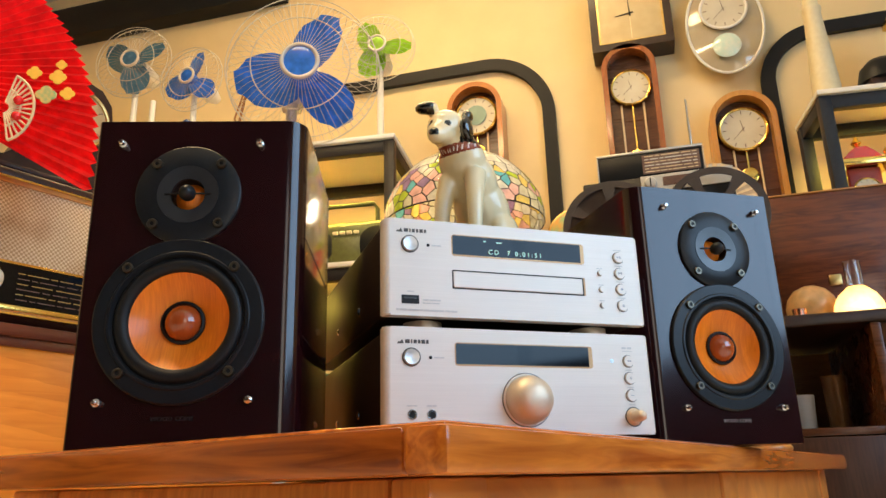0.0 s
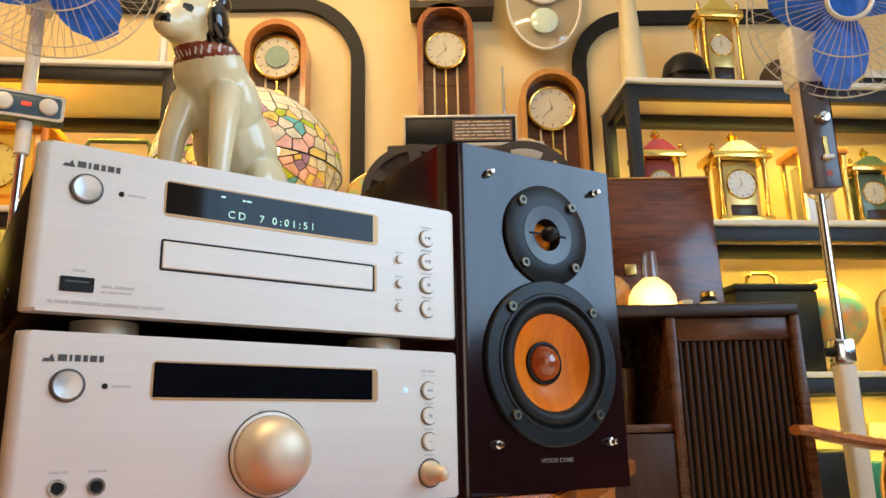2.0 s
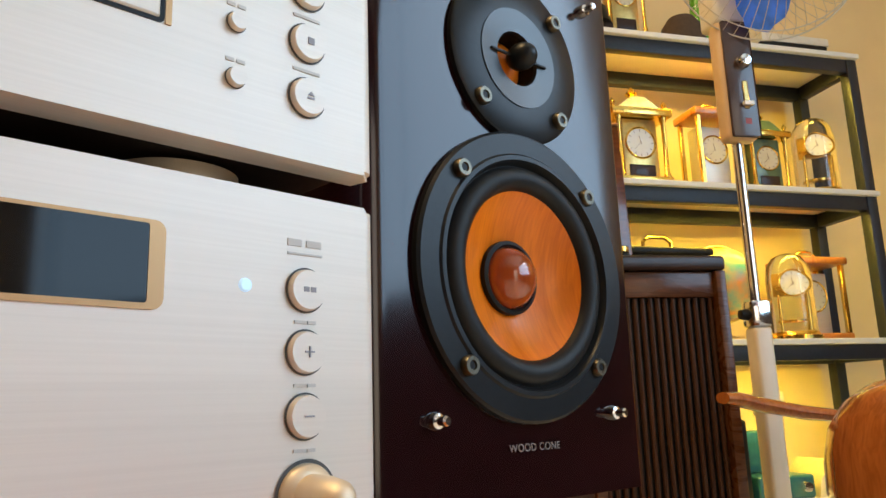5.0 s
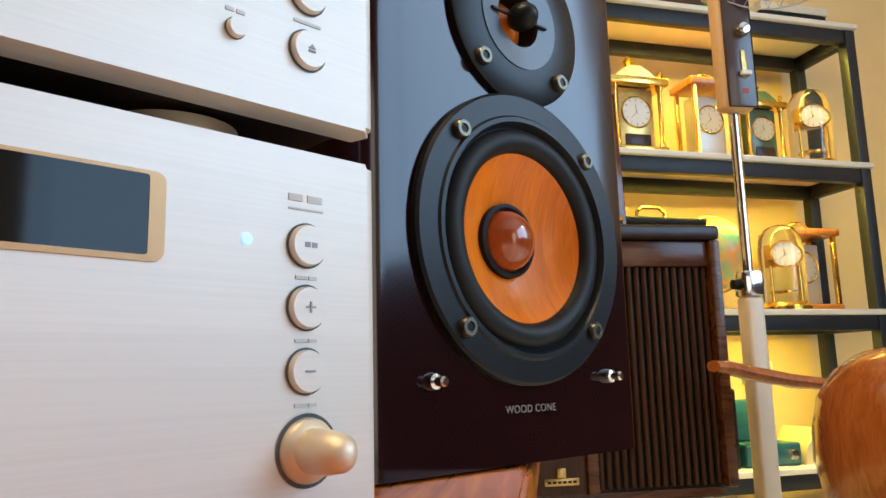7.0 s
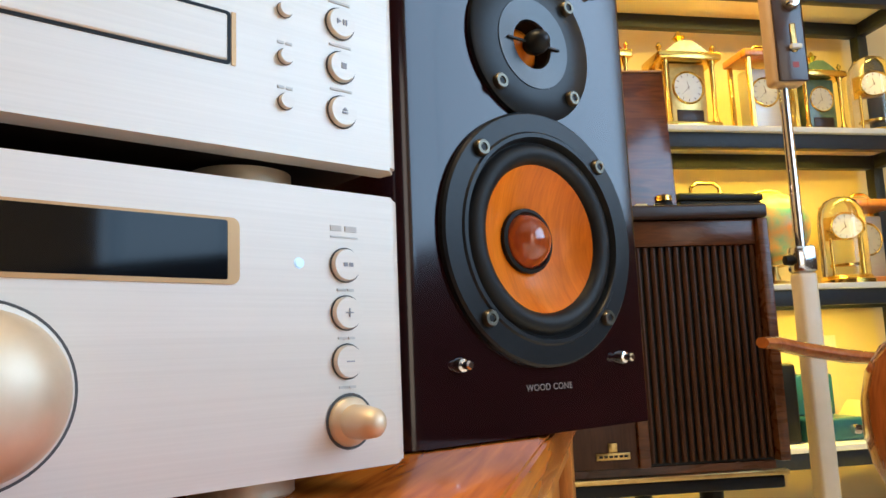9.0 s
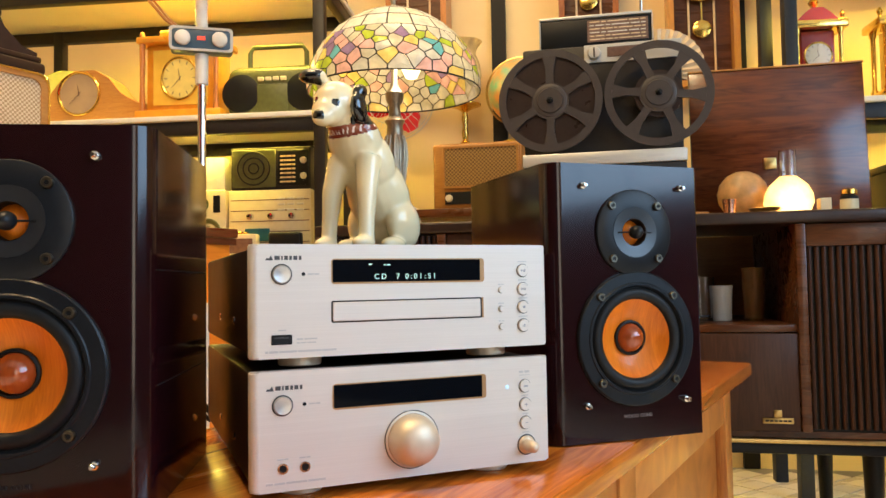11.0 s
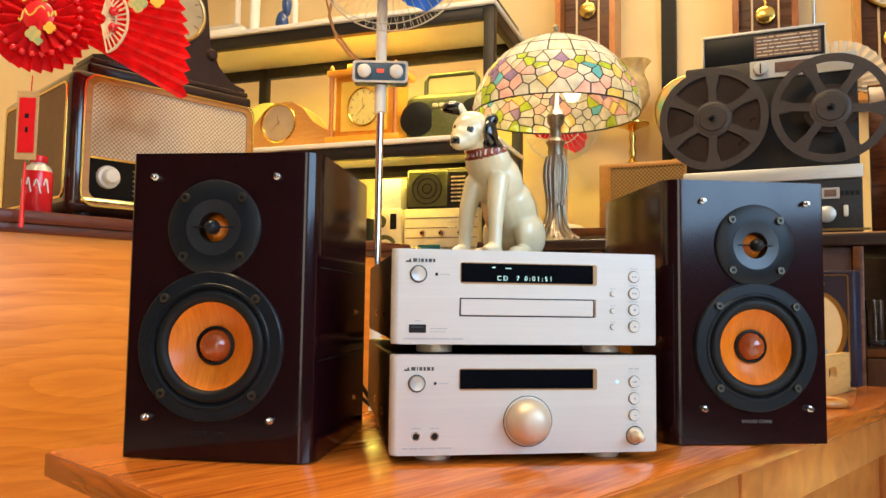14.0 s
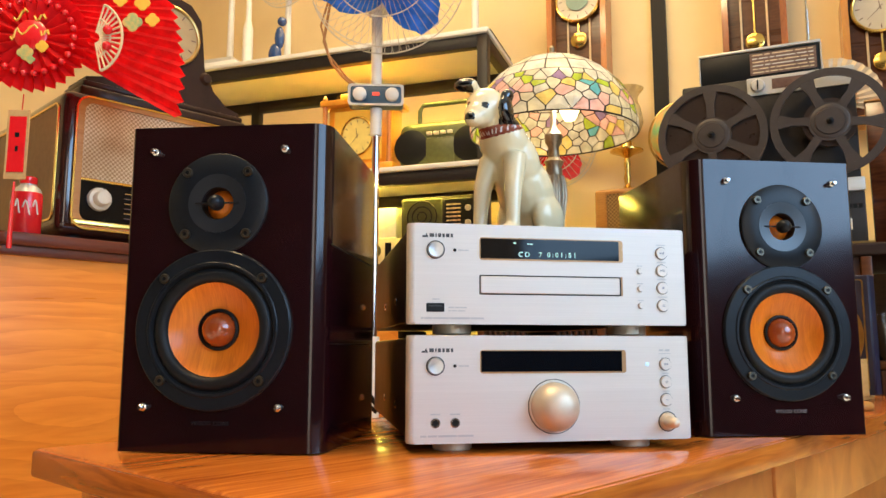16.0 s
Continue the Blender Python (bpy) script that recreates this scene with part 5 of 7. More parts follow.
part("cap", lathe(B(), [(0.0175, 0.052), (0.0175, 0.062), (0.012, 0.065), (0, 0.065)], 24), M_GOLD, bt)
part("label_band", lathe(B(), [(0.0194, 0.008), (0.0194, 0.04)], 24), M_CREAMP, bt)
solid("matchbox", bx((0.588, 1.93, RZ1), (0.612, 1.96, RZ1 + 0.044), 0.001, 1), M_CREAMP, "small upright cream card box", "box")

# ---- back table with a wooden radio, goblet, red fan and globe ----
bt2 = thing("side_table", "plain dark wooden table against the back wall", "table")
part("tabletop", bx((-0.74, 2.70, 0.921), (-0.06, 2.98, 0.951), 0.004), M_WALNUT, bt2)
for x in (-0.72, -0.11):
    for y in (2.72, 2.93):
        part("leg", bx((x, y, 0), (x + 0.03, y + 0.03, 0.9205), 0.003), M_WALNUT, bt2)
M_WRCASE = mat("dull honey radio wood", (0.40, 0.185, 0.036), (0.29, 0.12, 0.020), 0.42, scale=40, stretch=(0.5, 4, 4), wood=True, coat=0.1)
wr = thing("wooden_radio", "honey wood table radio with brown woven speaker cloth", "radio", Matrix.Translation((-0.50, 2.76, 0.951)))
part("case", bx((0, 0.004, 0), (0.33, 0.18, 0.245), 0.012, 3), M_WRCASE, wr)
part("speaker_cloth", bx((0.045, -0.001, 0.085), (0.31, 0.005, 0.225), 0.001, 1), M_CLOTHB, wr, "brown woven speaker cloth")
part("cloth_frame", frame_prism(B(), rrect(0.038, 0.078, 0.317, 0.232, 0.01), rrect(0.046, 0.086, 0.309, 0.224, 0.006), -0.004, 0.004), M_WRCASE, wr)
part("scale", bx((0.045, -0.001, 0.02), (0.31, 0.005, 0.065)), M_BLK, wr)
for x in (0.06, 0.295):
    part("knob", lathe(B(), [(0, 0.014), (0.012, 0.013), (0.014, 0)], 20, at_front(x, 0, 0.042)), M_IVORY, wr)
gb = thing("glass_shade_lamp", "brass stand lamp with flared amber glass shade, on the wooden radio", "lamp", Matrix.Translation((-0.395, 2.87, 1.1965)))
part("stem", lathe(B(), [(0, 0), (0.052, 0), (0.054, 0.006), (0.022, 0.014), (0.010, 0.03), (0.014, 0.055), (0.009, 0.08), (0.013, 0.11), (0.009, 0.135), (0.030, 0.150), (0.062, 0.160), (0.062, 0.165), (0.022, 0.172), (0.018, 0.20), (0, 0.20)], 32), M_GOLD, gb, "turned brass stem with a broad flange")
part("glass_shade", lathe(B(), [(0.020, 0.20), (0.052, 0.235), (0.066, 0.275), (0.058, 0.325), (0.046, 0.355), (0.050, 0.380), (0.070, 0.405), (0.067, 0.406), (0.046, 0.382), (0.042, 0.355), (0.054, 0.325), (0.061, 0.275), (0.048, 0.238), (0.018, 0.204)], 32), pane_mat("amber tulip glass", (0.98, 0.82, 0.46)), gb, "flared amber glass shade")


def globe(m, r, label):
    g = thing("globe", label, "globe", m)
    part("foot", lathe(B(), [(0, 0), (r * 0.6, 0), (r * 0.6, 0.01), (r * 0.15, 0.025), (0.010, 0.05), (0.010, 0.07), (0, 0.07)], 24), M_GOLDD, g)
    part("sphere", ball(B(), (0, 0, 0.07 + r * 1.05), r, 36), M_GLOBE, g, "orange and green globe ball")
    part("meridian_ring", ring(B(), r * 1.06, 0.004, 48, 8, Matrix.Translation((0, 0, 0.07 + r * 1.05)) @ Matrix.Rotation(radians(90), 4, "X")), M_GOLDD, g)


globe(Matrix.Translation((-0.180, 2.86, 1.1965)), 0.122, "desk globe with orange land, on the wooden radio")


# ---- fans ----
M_BLUE = pane_mat("translucent blue blade", (0.06, 0.26, 0.95))
M_BLUEG = pane_mat("translucent grey-blue blade", (0.12, 0.28, 0.45))
M_LIME = pane_mat("translucent lime blade", (0.45, 0.80, 0.06))


def blade_mesh(R, r0, width, twist):
    """One paddle blade along +x in the x-z plane, twisted."""
    bm = B()
    n = 10
    rows = []
    for k in range(n + 1):
        t = k / n
        r = r0 + (R - r0) * t
        w = width * (0.35 + 0.75 * math.sin(math.pi * min(1, 0.12 + t * 0.80)) ** 0.8) * (1 if t < 0.9 else 0.72)
        tw = twist * (1 - 0.4 * t)
        row = []
        for j in range(5):
            s = (j / 4 - 0.42) * w
            row.append(bm.verts.new((r * math.cos(s / max(r, 0.02)), s * math.sin(tw), r * math.sin(s / max(r, 0.02)))))
        rows.append(row)
    for a, b in zip(rows, rows[1:]):
        for j in range(4):
            bm.faces.new((a[j], a[j + 1], b[j + 1], b[j]))
    bmesh.ops.solidify(bm, geom=bm.faces[:], thickness=0.002)
    return bm


def fan_head(parent, m, R, blades, material, start, spokes, hubmat, depth=0.10):
    """Cage of wire rings and spokes, with blades and hub; faces -y at m."""
    hd = part("fan_head", lathe(B(), [(0, 0.05), (R * 0.20, 0.05), (R * 0.24, 0.03), (R * 0.24, -0.06), (R * 0.15, -0.10), (0, -0.11)], 28, Matrix.Translation((0, 0.09, 0)) @ FRONT), M_WHITE, parent, "motor housing", m=m)
    for k in range(blades):
        b = part("blade", blade_mesh(R * 0.90, R * 0.17, R * 0.64, 0.50), material, hd)
        b.matrix_local = Matrix.Rotation(-radians(start + 360 * k / blades), 4, "Y")
    part("hub", lathe(B(), [(0, 0.03), (R * 0.10, 0.028), (R * 0.17, 0.018), (R * 0.18, -0.02)], 28, FRONT), material, hd)
    cage = part("cage", ring(ring(B(), R, 0.0020, 60, 6, FRONT), R * 0.97, 0.0014, 60, 6, Matrix.Translation((0, -depth * 0.35, 0)) @ FRONT), M_WIRE, hd, "chrome wire cage")
    part("badge_ring", ring(ring(B(), R * 0.225, 0.006, 40, 8, Matrix.Translation((0, -depth * 0.62, 0)) @ FRONT), R * 0.63, 0.0018, 60, 6, Matrix.Translation((0, -depth * 0.52, 0)) @ FRONT), hubmat, cage)
    part("badge", lathe(B(), [(0, 0.004), (R * 0.15, 0.003), (R * 0.2, 0)], 28, Matrix.Translation((0, -depth * 0.62, 0)) @ FRONT), material, cage)
    for sgn in (-1, 1):
        bm = B()
        for k in range(spokes):
            a = 2 * math.pi * (k + 0.25 * sgn) / spokes
            tube(bm, [(r * R * math.cos(a), sgn * y * depth, r * R * math.sin(a)) for r, y in ((0.22, 0.62), (0.70, 0.52), (0.93, 0.28), (1.0, 0.0))], 0.0007, 4)
        w = part("wire_guard", bm, M_WIRE, cage)
        w["kind"] = "stuff"
    return hd


sf = thing("stand_fan", "stand fan with translucent blue blades and chrome cage", "fan", Matrix.Translation((-0.905, 1.83, 0.024)) @ Matrix.Rotation(radians(27), 4, "Z"))
part("base", lathe(B(), [(0, -0.024), (0.165, -0.024), (0.165, 0.0), (0.145, 0.02), (0.03, 0.05), (0.02, 0.08), (0, 0.08)], 40), M_WHITE, sf)
part("lower_pole", lathe(B(), [(0.017, 0.05), (0.017, 0.62), (0, 0.62)], 20), M_WHITE, sf)
part("chrome_pole", lathe(B(), [(0.0105, 0.62), (0.0105, 1.19), (0, 1.19)], 20), M_CHROME, sf, "chrome extension pole")
part("collar", lathe(B(), [(0.011, 1.18), (0.016, 1.183), (0.017, 1.26), (0, 1.26)], 20), M_WHITE, sf)
cb = part("control_box", bx((-0.077, -0.030, 1.262), (0.077, 0.025, 1.322), 0.010, 3), M_CTRL, sf, "blue-grey control box with two knobs")
part("box_rim", frame_prism(B(), rrect(-0.078, 1.261, 0.078, 1.323, 0.010), rrect(-0.071, 1.267, 0.071, 1.317, 0.008), -0.032, -0.028), M_DECKS, cb)
for x in (-0.045, 0.045):
    part("control_knob", lathe(B(), [(0, 0.016), (0.015, 0.014), (0.019, 0.010), (0.019, 0)], 24, at_front(x, -0.030, 1.292)), M_WHITE, cb)
part("red_lamp", bx((-0.010, -0.033, 1.289), (0.010, -0.030, 1.299), 0.001, 1), mat("red indicator", (0.7, 0.05, 0.03), None, 0.3, emit=0.8, emit_color=(1, 0.12, 0.06)), cb)
part("upper_tube", lathe(B(), [(0.0155, 1.323), (0.0155, 1.55), (0, 1.55)], 20), M_WHITE, sf)
part("neck", bx((-0.03, -0.03, 1.55), (0.03, 0.05, 1.69), 0.012, 3), M_WHITE, sf)
fan_head(sf, Matrix.Translation((0.030, -0.107, 1.606)) @ Matrix.Rotation(radians(-9), 4, "Z") @ Matrix.Rotation(radians(5), 4, "X"), 0.218, 3, M_BLUE, 66, 60, M_WIRE, 0.13)
bm = B()
tube(bm, [(-0.10, 0.03, 1.70), (-0.14, 0.03, 1.58), (-0.155, 0.03, 1.47), (-0.13, 0.02, 1.40), (-0.09, 0.01, 1.35), (-0.06, 0.0, 1.325)], 0.004, 8)
part("cord", bm, M_CORD, sf)
bm = B()
tube(bm, [(-0.06, 0.05, 1.66), (-0.14, 0.04, 1.62), (-0.165, 0.035, 1.52), (-0.14, 0.03, 1.43), (-0.085, 0.03, 1.36), (-0.05, 0.0, 1.325)], 0.003, 8)
part("cord", bm, M_CORD, sf)

rf = thing("stand_fan", "white stand fan with brown switch box and blue blades", "fan", Matrix.Translation((0.948, 1.95, 0)))
part("base", lathe(B(), [(0, 0), (0.18, 0), (0.18, 0.012), (0.15, 0.03), (0.04, 0.05), (0, 0.05)], 40), M_WHITE, rf)
part("lower_post", bx((-0.021, -0.02, 0.03), (0.021, 0.02, 0.715), 0.008, 3), mat("cream enamel post", (0.72, 0.62, 0.48), (0.66, 0.56, 0.42), 0.35), rf, "cream square post")
part("post_collar", bx((-0.022, -0.021, 0.7155), (0.022, 0.021, 0.770), 0.005, 2), M_CHROME, rf)
part("chrome_pole", lathe(B(), [(0.011, 0.77), (0.011, 1.12), (0, 1.12)], 20), M_CHROME, rf)
part("lock_knob", lathe(B(), [(0, 0.018), (0.010, 0.016), (0.012, 0.0)], 16, Matrix.Translation((-0.022, 0, 0.742)) @ Matrix.Rotation(radians(-90), 4, "Y")), M_BLK, rf)
sb = part("switch_box", bx((-0.036, -0.03, 1.12), (0.040, 0.012, 1.40), 0.012, 3), mat("tan switch box", (0.62, 0.44, 0.27), (0.56, 0.38, 0.22), 0.4), rf, "tan and brown switch box")
part("switch_panel", bx((-0.026, -0.033, 1.125), (0.042, -0.0295, 1.398), 0.004, 2), mat("brown switch panel", (0.055, 0.026, 0.018), None, 0.3, coat=0.3), sb)
part("timer_knob", lathe(B(), [(0, 0.02), (0.012, 0.018), (0.017, 0.006), (0.017, 0)], 20, at_front(0.015, -0.033, 1.30)), M_CHROME, sb)
part("speed_slide", bx((0.009, -0.035, 1.19), (0.021, -0.033, 1.255), 0.002, 1), M_GOLDD, sb)
part("slide_grip", bx((0.003, -0.045, 1.195), (0.027, -0.035, 1.205), 0.001, 1), M_WHITE, sb)
part("logo_mark", bx((0.008, -0.0335, 1.155), (0.022, -0.033, 1.168)), mat("dull red print", (0.35, 0.05, 0.04), None, 0.5), sb)
fan_head(rf, Matrix.Translation((0.075, -0.08, 1.56)) @ Matrix.Rotation(radians(-14), 4, "Z") @ Matrix.Rotation(radians(8), 4, "X"), 0.215, 3, M_BLUE, 20, 52, M_WIRE, 0.12)
part("neck", bx((-0.03, -0.025, 1.40), (0.05, 0.05, 1.56), 0.012, 3), M_WHITE, rf)


def table_fan(m, R, h, material, label, start, tilt=0, turn=0):
    f = thing("table_fan", label, "fan", m)
    part("base", lathe(B(), [(0, 0), (R * 0.6, 0), (R * 0.6, 0.01), (R * 0.4, 0.025), (0.015, 0.035), (0.012, h - 0.02), (0, h - 0.02)], 28), M_WHITE, f)
    fan_head(f, Matrix.Translation((0, -0.03, h)) @ Matrix.Rotation(radians(turn), 4, "Z") @ Matrix.Rotation(radians(tilt), 4, "X"), R, 3, material, start, 36, M_WIRE, 0.07)


table_fan(SL @ Matrix.Translation((-2.050, 2.66, 1.766)), 0.172, 0.562, M_BLUEG, "table fan with grey-blue blades on the shelf top", 30, 0, 4)
table_fan(SL @ Matrix.Translation((-1.774, 2.68, 1.766)), 0.15, 0.452, M_BLUE, "table fan with dark blue blades on the shelf top", 75, 0, -6)
table_fan(SL @ Matrix.Translation((-0.931, 2.68, 1.766)), 0.155, 0.490, M_LIME, "table fan with lime green blades on the shelf top", 0, 0, 5)
table_fan(Matrix.Translation((-0.655, 2.84, 0.951)), 0.155, 0.43, M_REDS, "table fan with red blades beside the wooden radio", 60, 0, 0)

# ---- armchair ----
chr_m = Matrix.Translation((0.79, 1.38, 0)) @ Matrix.Rotation(radians(90), 4, "Z")
ac = thing("armchair", "varnished bentwood armchair with a broad curved back", "chair", chr_m)
CY = -0.158
part("seat", lathe(B(), [(0, 0.395), (0.20, 0.395), (0.21, 0.41), (0.20, 0.425), (0, 0.43)], 36, Matrix.Translation((0, CY, 0))), M_CHAIR, ac)
for sx in (-0.13, 0.13):
    for sy in (-0.13, 0.13):
        part("leg", tube(B(), [(sx, CY + sy, 0.40), (sx * 1.2, CY + sy * 1.2, 0.0)], [0.019, 0.013], 12), M_CHAIR, ac)
bm = B()
prof = ((0.222, 0.36), (0.236, 0.40), (0.244, 0.45), (0.243, 0.50), (0.234, 0.545), (0.216, 0.575), (0.190, 0.592), (0.165, 0.594), (0.163, 0.586), (0.186, 0.580), (0.206, 0.564), (0.222, 0.536), (0.229, 0.50), (0.230, 0.45), (0.223, 0.40), (0.210, 0.36))
n = 40
cols = []
for k in range(n + 1):
    a = radians(48 + 264 * k / n)
    edge = abs(k / n - 0.5) * 2
    cols.append([bm.verts.new((r * math.cos(a), CY + r * math.sin(a), 0.36 + (z - 0.36) * (1 - 0.25 * edge ** 8))) for r, z in prof])
for a, b in zip(cols, cols[1:]):
    for j in range(len(prof)):
        bm.faces.new((a[j], a[(j + 1) % len(prof)], b[(j + 1) % len(prof)], b[j]))
bm.faces.new(cols[0])
bm.faces.new(list(reversed(cols[-1])))
part("backrest", bm, M_CHAIR, ac, "rounded tub back of bent wood")
for sx in (-1, 1):
    part("armrest", tube(B(), [(sx * 0.215, -0.12, 0.545), (sx * 0.25, -0.08, 0.538), (sx * 0.275, -0.03, 0.545), (sx * 0.285, 0.05, 0.562), (sx * 0.285, 0.08, 0.57), (sx * 0.282, 0.105, 0.572)], [0.012, 0.014, 0.017, 0.018, 0.017, 0.014], 12, flat=(1.3, 0.7)), M_CHAIR, ac)


# ---- clocks ----
def dial(parent, x, y, z, r, face, bezel, marks=True):
    """A clock dial facing -y, with bezel, hour marks and two pointers."""
    d = part("dial", lathe(B(), [(0, 0.0), (r, 0.0), (r, -0.004)], 36, at_front(x, y, z)), face, parent, "round clock dial")
    part("bezel", ring(B(), r, r * 0.07, 40, 8, at_front(x, y, z)), bezel, d)
    if marks:
        bm = B()
        for k in range(12):
            a = 2 * math.pi * k / 12
            c, s = math.cos(a), math.sin(a)
            w = r * 0.018
            q = [(x + r * p * c - w * t * s, z + r * p * s + w * t * c) for p, t in ((0.72, -1), (0.88, -1), (0.88, 1), (0.72, 1))]
            prism(bm, q, y - 0.0014, y - 0.0006)
        part("hour_marks", bm, M_GRILL, d)["kind"] = "stuff"
    for a, l, w in ((100, 0.45, 0.032), (225, 0.66, 0.022)):
        c, s = math.cos(radians(a)), math.sin(radians(a))
        part("pointer", prism(B(), [(x + r * p * c - w * r * t * s, z + r * p * s + w * r * t * c) for p, t in ((-0.12, -0.6), (l, -0.25), (l, 0.25), (-0.12, 0.6))], y - 0.0028, y - 0.0018), M_GRILL, d)
    return d


def wall_clock(label, x0, x1, z0, z1, wood, face, fz, fr, arched=True, pend=None, inner=None):
    """A hanging clock on the back wall: framed case, glass-less front, dial and pendulum."""
    w, h = x1 - x0, z1 - z0
    c = thing("wall_clock", label, "clock", Matrix.Translation((x0, 2.885, z0)))
    b = 0.022
    if arched:
        out, inn = archline(0, 0, w, h), archline(b, b, w - b, h - b)
    else:
        out, inn = rrect(0, 0, w, h, 0.004, 2), rrect(b, b, w - b, h - b, 0.003, 2)
    part("case_frame", frame_prism(B(), out, inn, 0.0, 0.075), wood, c)
    part("back_panel", prism(B(), inn, 0.060, 0.074), inner or M_WALNUT, c)
    part("wall_plate", prism(B(), out, 0.0755, 0.113), wood, c)
    dial(c, w / 2, 0.040, fz - z0, fr, face, M_GOLD)
    part("movement", lathe(B(), [(0, 0), (fr * 0.7, 0), (fr * 0.7, -0.02), (0, -0.02)], 20, at_front(w / 2, 0.0405, fz - z0)), M_BLK, c)
    if pend:
        pz = pend - z0
        p = part("pendulum", lathe(B(), [(0, 0.003), (0.028, 0.0025), (0.033, 0), (0, -0.003)], 28, at_front(w / 2, 0.045, pz)), M_GOLD, c, "brass pendulum bob")
        part("pendulum_rod", bx((w / 2 - 0.003, 0.046, pz + 0.03), (w / 2 + 0.003, 0.049, fz - z0 - fr * 0.6)), M_GOLD, p)
        for k in (-1, 1):
            part("weight_rod", bx((w / 2 + k * 0.045 - 0.004, 0.050, b + 0.02), (w / 2 + k * 0.045 + 0.004, 0.056, fz - z0 - fr * 0.9), 0.002, 1), M_LACE, c)
    return c


sq = thing("wall_clock", "square dark-framed wall clock with plain champagne plate", "clock", Matrix.Translation((-0.062, 2.885, 2.215)))
part("case_frame", frame_prism(B(), rrect(0, 0, 0.334, 0.335, 0.004, 2), rrect(0.032, 0.032, 0.302, 0.303, 0.003, 2), 0.0, 0.113), M_DARKW, sq, "dark stained wooden frame")
dp = part("dial", bx((0.031, 0.012, 0.031), (0.303, 0.03, 0.304)), M_FACEGD, sq, "square brushed champagne dial plate")
part("inner_trim", frame_prism(B(), rrect(0.032, 0.032, 0.302, 0.303, 0.003, 2), rrect(0.040, 0.040, 0.294, 0.295, 0.003, 2), 0.006, 0.0115), M_GOLDD, sq)
part("dial_line", bx((0.166, 0.0108, 0.05), (0.168, 0.0118, 0.285)), M_LACE, dp)
for a, l in ((92, 0.075), (188, 0.062)):
    part("pointer", prism(B(), [(0.167 + p * math.cos(radians(a)) - t * 0.003 * math.sin(radians(a)), 0.170 + p * math.sin(radians(a)) + t * 0.003 * math.cos(radians(a))) for p, t in ((-0.015, -1), (l, -0.5), (l, 0.5), (-0.015, 1))], 0.0088, 0.0100), M_BLK, dp)
wall_clock("tall arched pendulum wall clock in orange-brown wood", -0.034, 0.186, 1.62, 2.235, M_CHAIR, M_FACE, 2.052, 0.078, pend=1.74)
wall_clock("arched wooden wall clock with cream dial", 0.358, 0.606, 1.38, 1.945, M_GOLDW, M_FACE, 1.795, 0.088, pend=1.60)
gc = wall_clock("arched orange-brown wall clock, pale dial with green centre", -0.706, -0.464, 1.50, 2.175, M_ORW, M_FACE, 2.03, 0.090, pend=1.86)
part("dial_centre", lathe(B(), [(0, 0.0012), (0.046, 0.0012), (0.047, 0)], 36, at_front(0.121, 0.0352, 0.53)), M_FACEG, gc, "round green-grey dial centre")
oc = thing("oval_glass_clock", "oval glass wall clock with white dial and pendulum", "clock", Matrix.Translation((0.475, 2.93, 2.27)))
part("glass_plate", lathe(B(), [(0, 0.004), (0.15, 0.004), (0.155, 0), (0, -0.004)], 48, Matrix.Diagonal((0.95, 1, 1.45, 1)) @ FRONT), mat("pale glass plate", (0.66, 0.56, 0.38), (0.62, 0.52, 0.34), 0.06, rvar=0.01, coat=0.8, trans=0.35), oc)
part("glass_rim", tube(B(), [(0.148 * math.cos(radians(a)), -0.006, 0.222 * math.sin(radians(a))) for a in range(0, 360, 8)], 0.006, 8, True), M_WHITE, oc)
dial(oc, 0.0, -0.02, 0.065, 0.09, M_FACE, M_WHITE)
part("pendulum_plate", lathe(B(), [(0, 0.008), (0.045, 0.006), (0.055, 0), (0, -0.006)], 32, at_front(-0.005, -0.022, -0.105)), mat("pale green crystal", (0.50, 0.70, 0.60), (0.7, 0.75, 0.62), 0.1, scale=60, coat=0.6), oc, "pale green crystal pendulum")
part("hanger", lathe(B(), [(0, 0), (0.03, 0), (0.03, 0.065), (0, 0.065)], 12, Matrix.Translation((0, 0.069, 0.1)) @ FRONT), M_WHITE, oc)


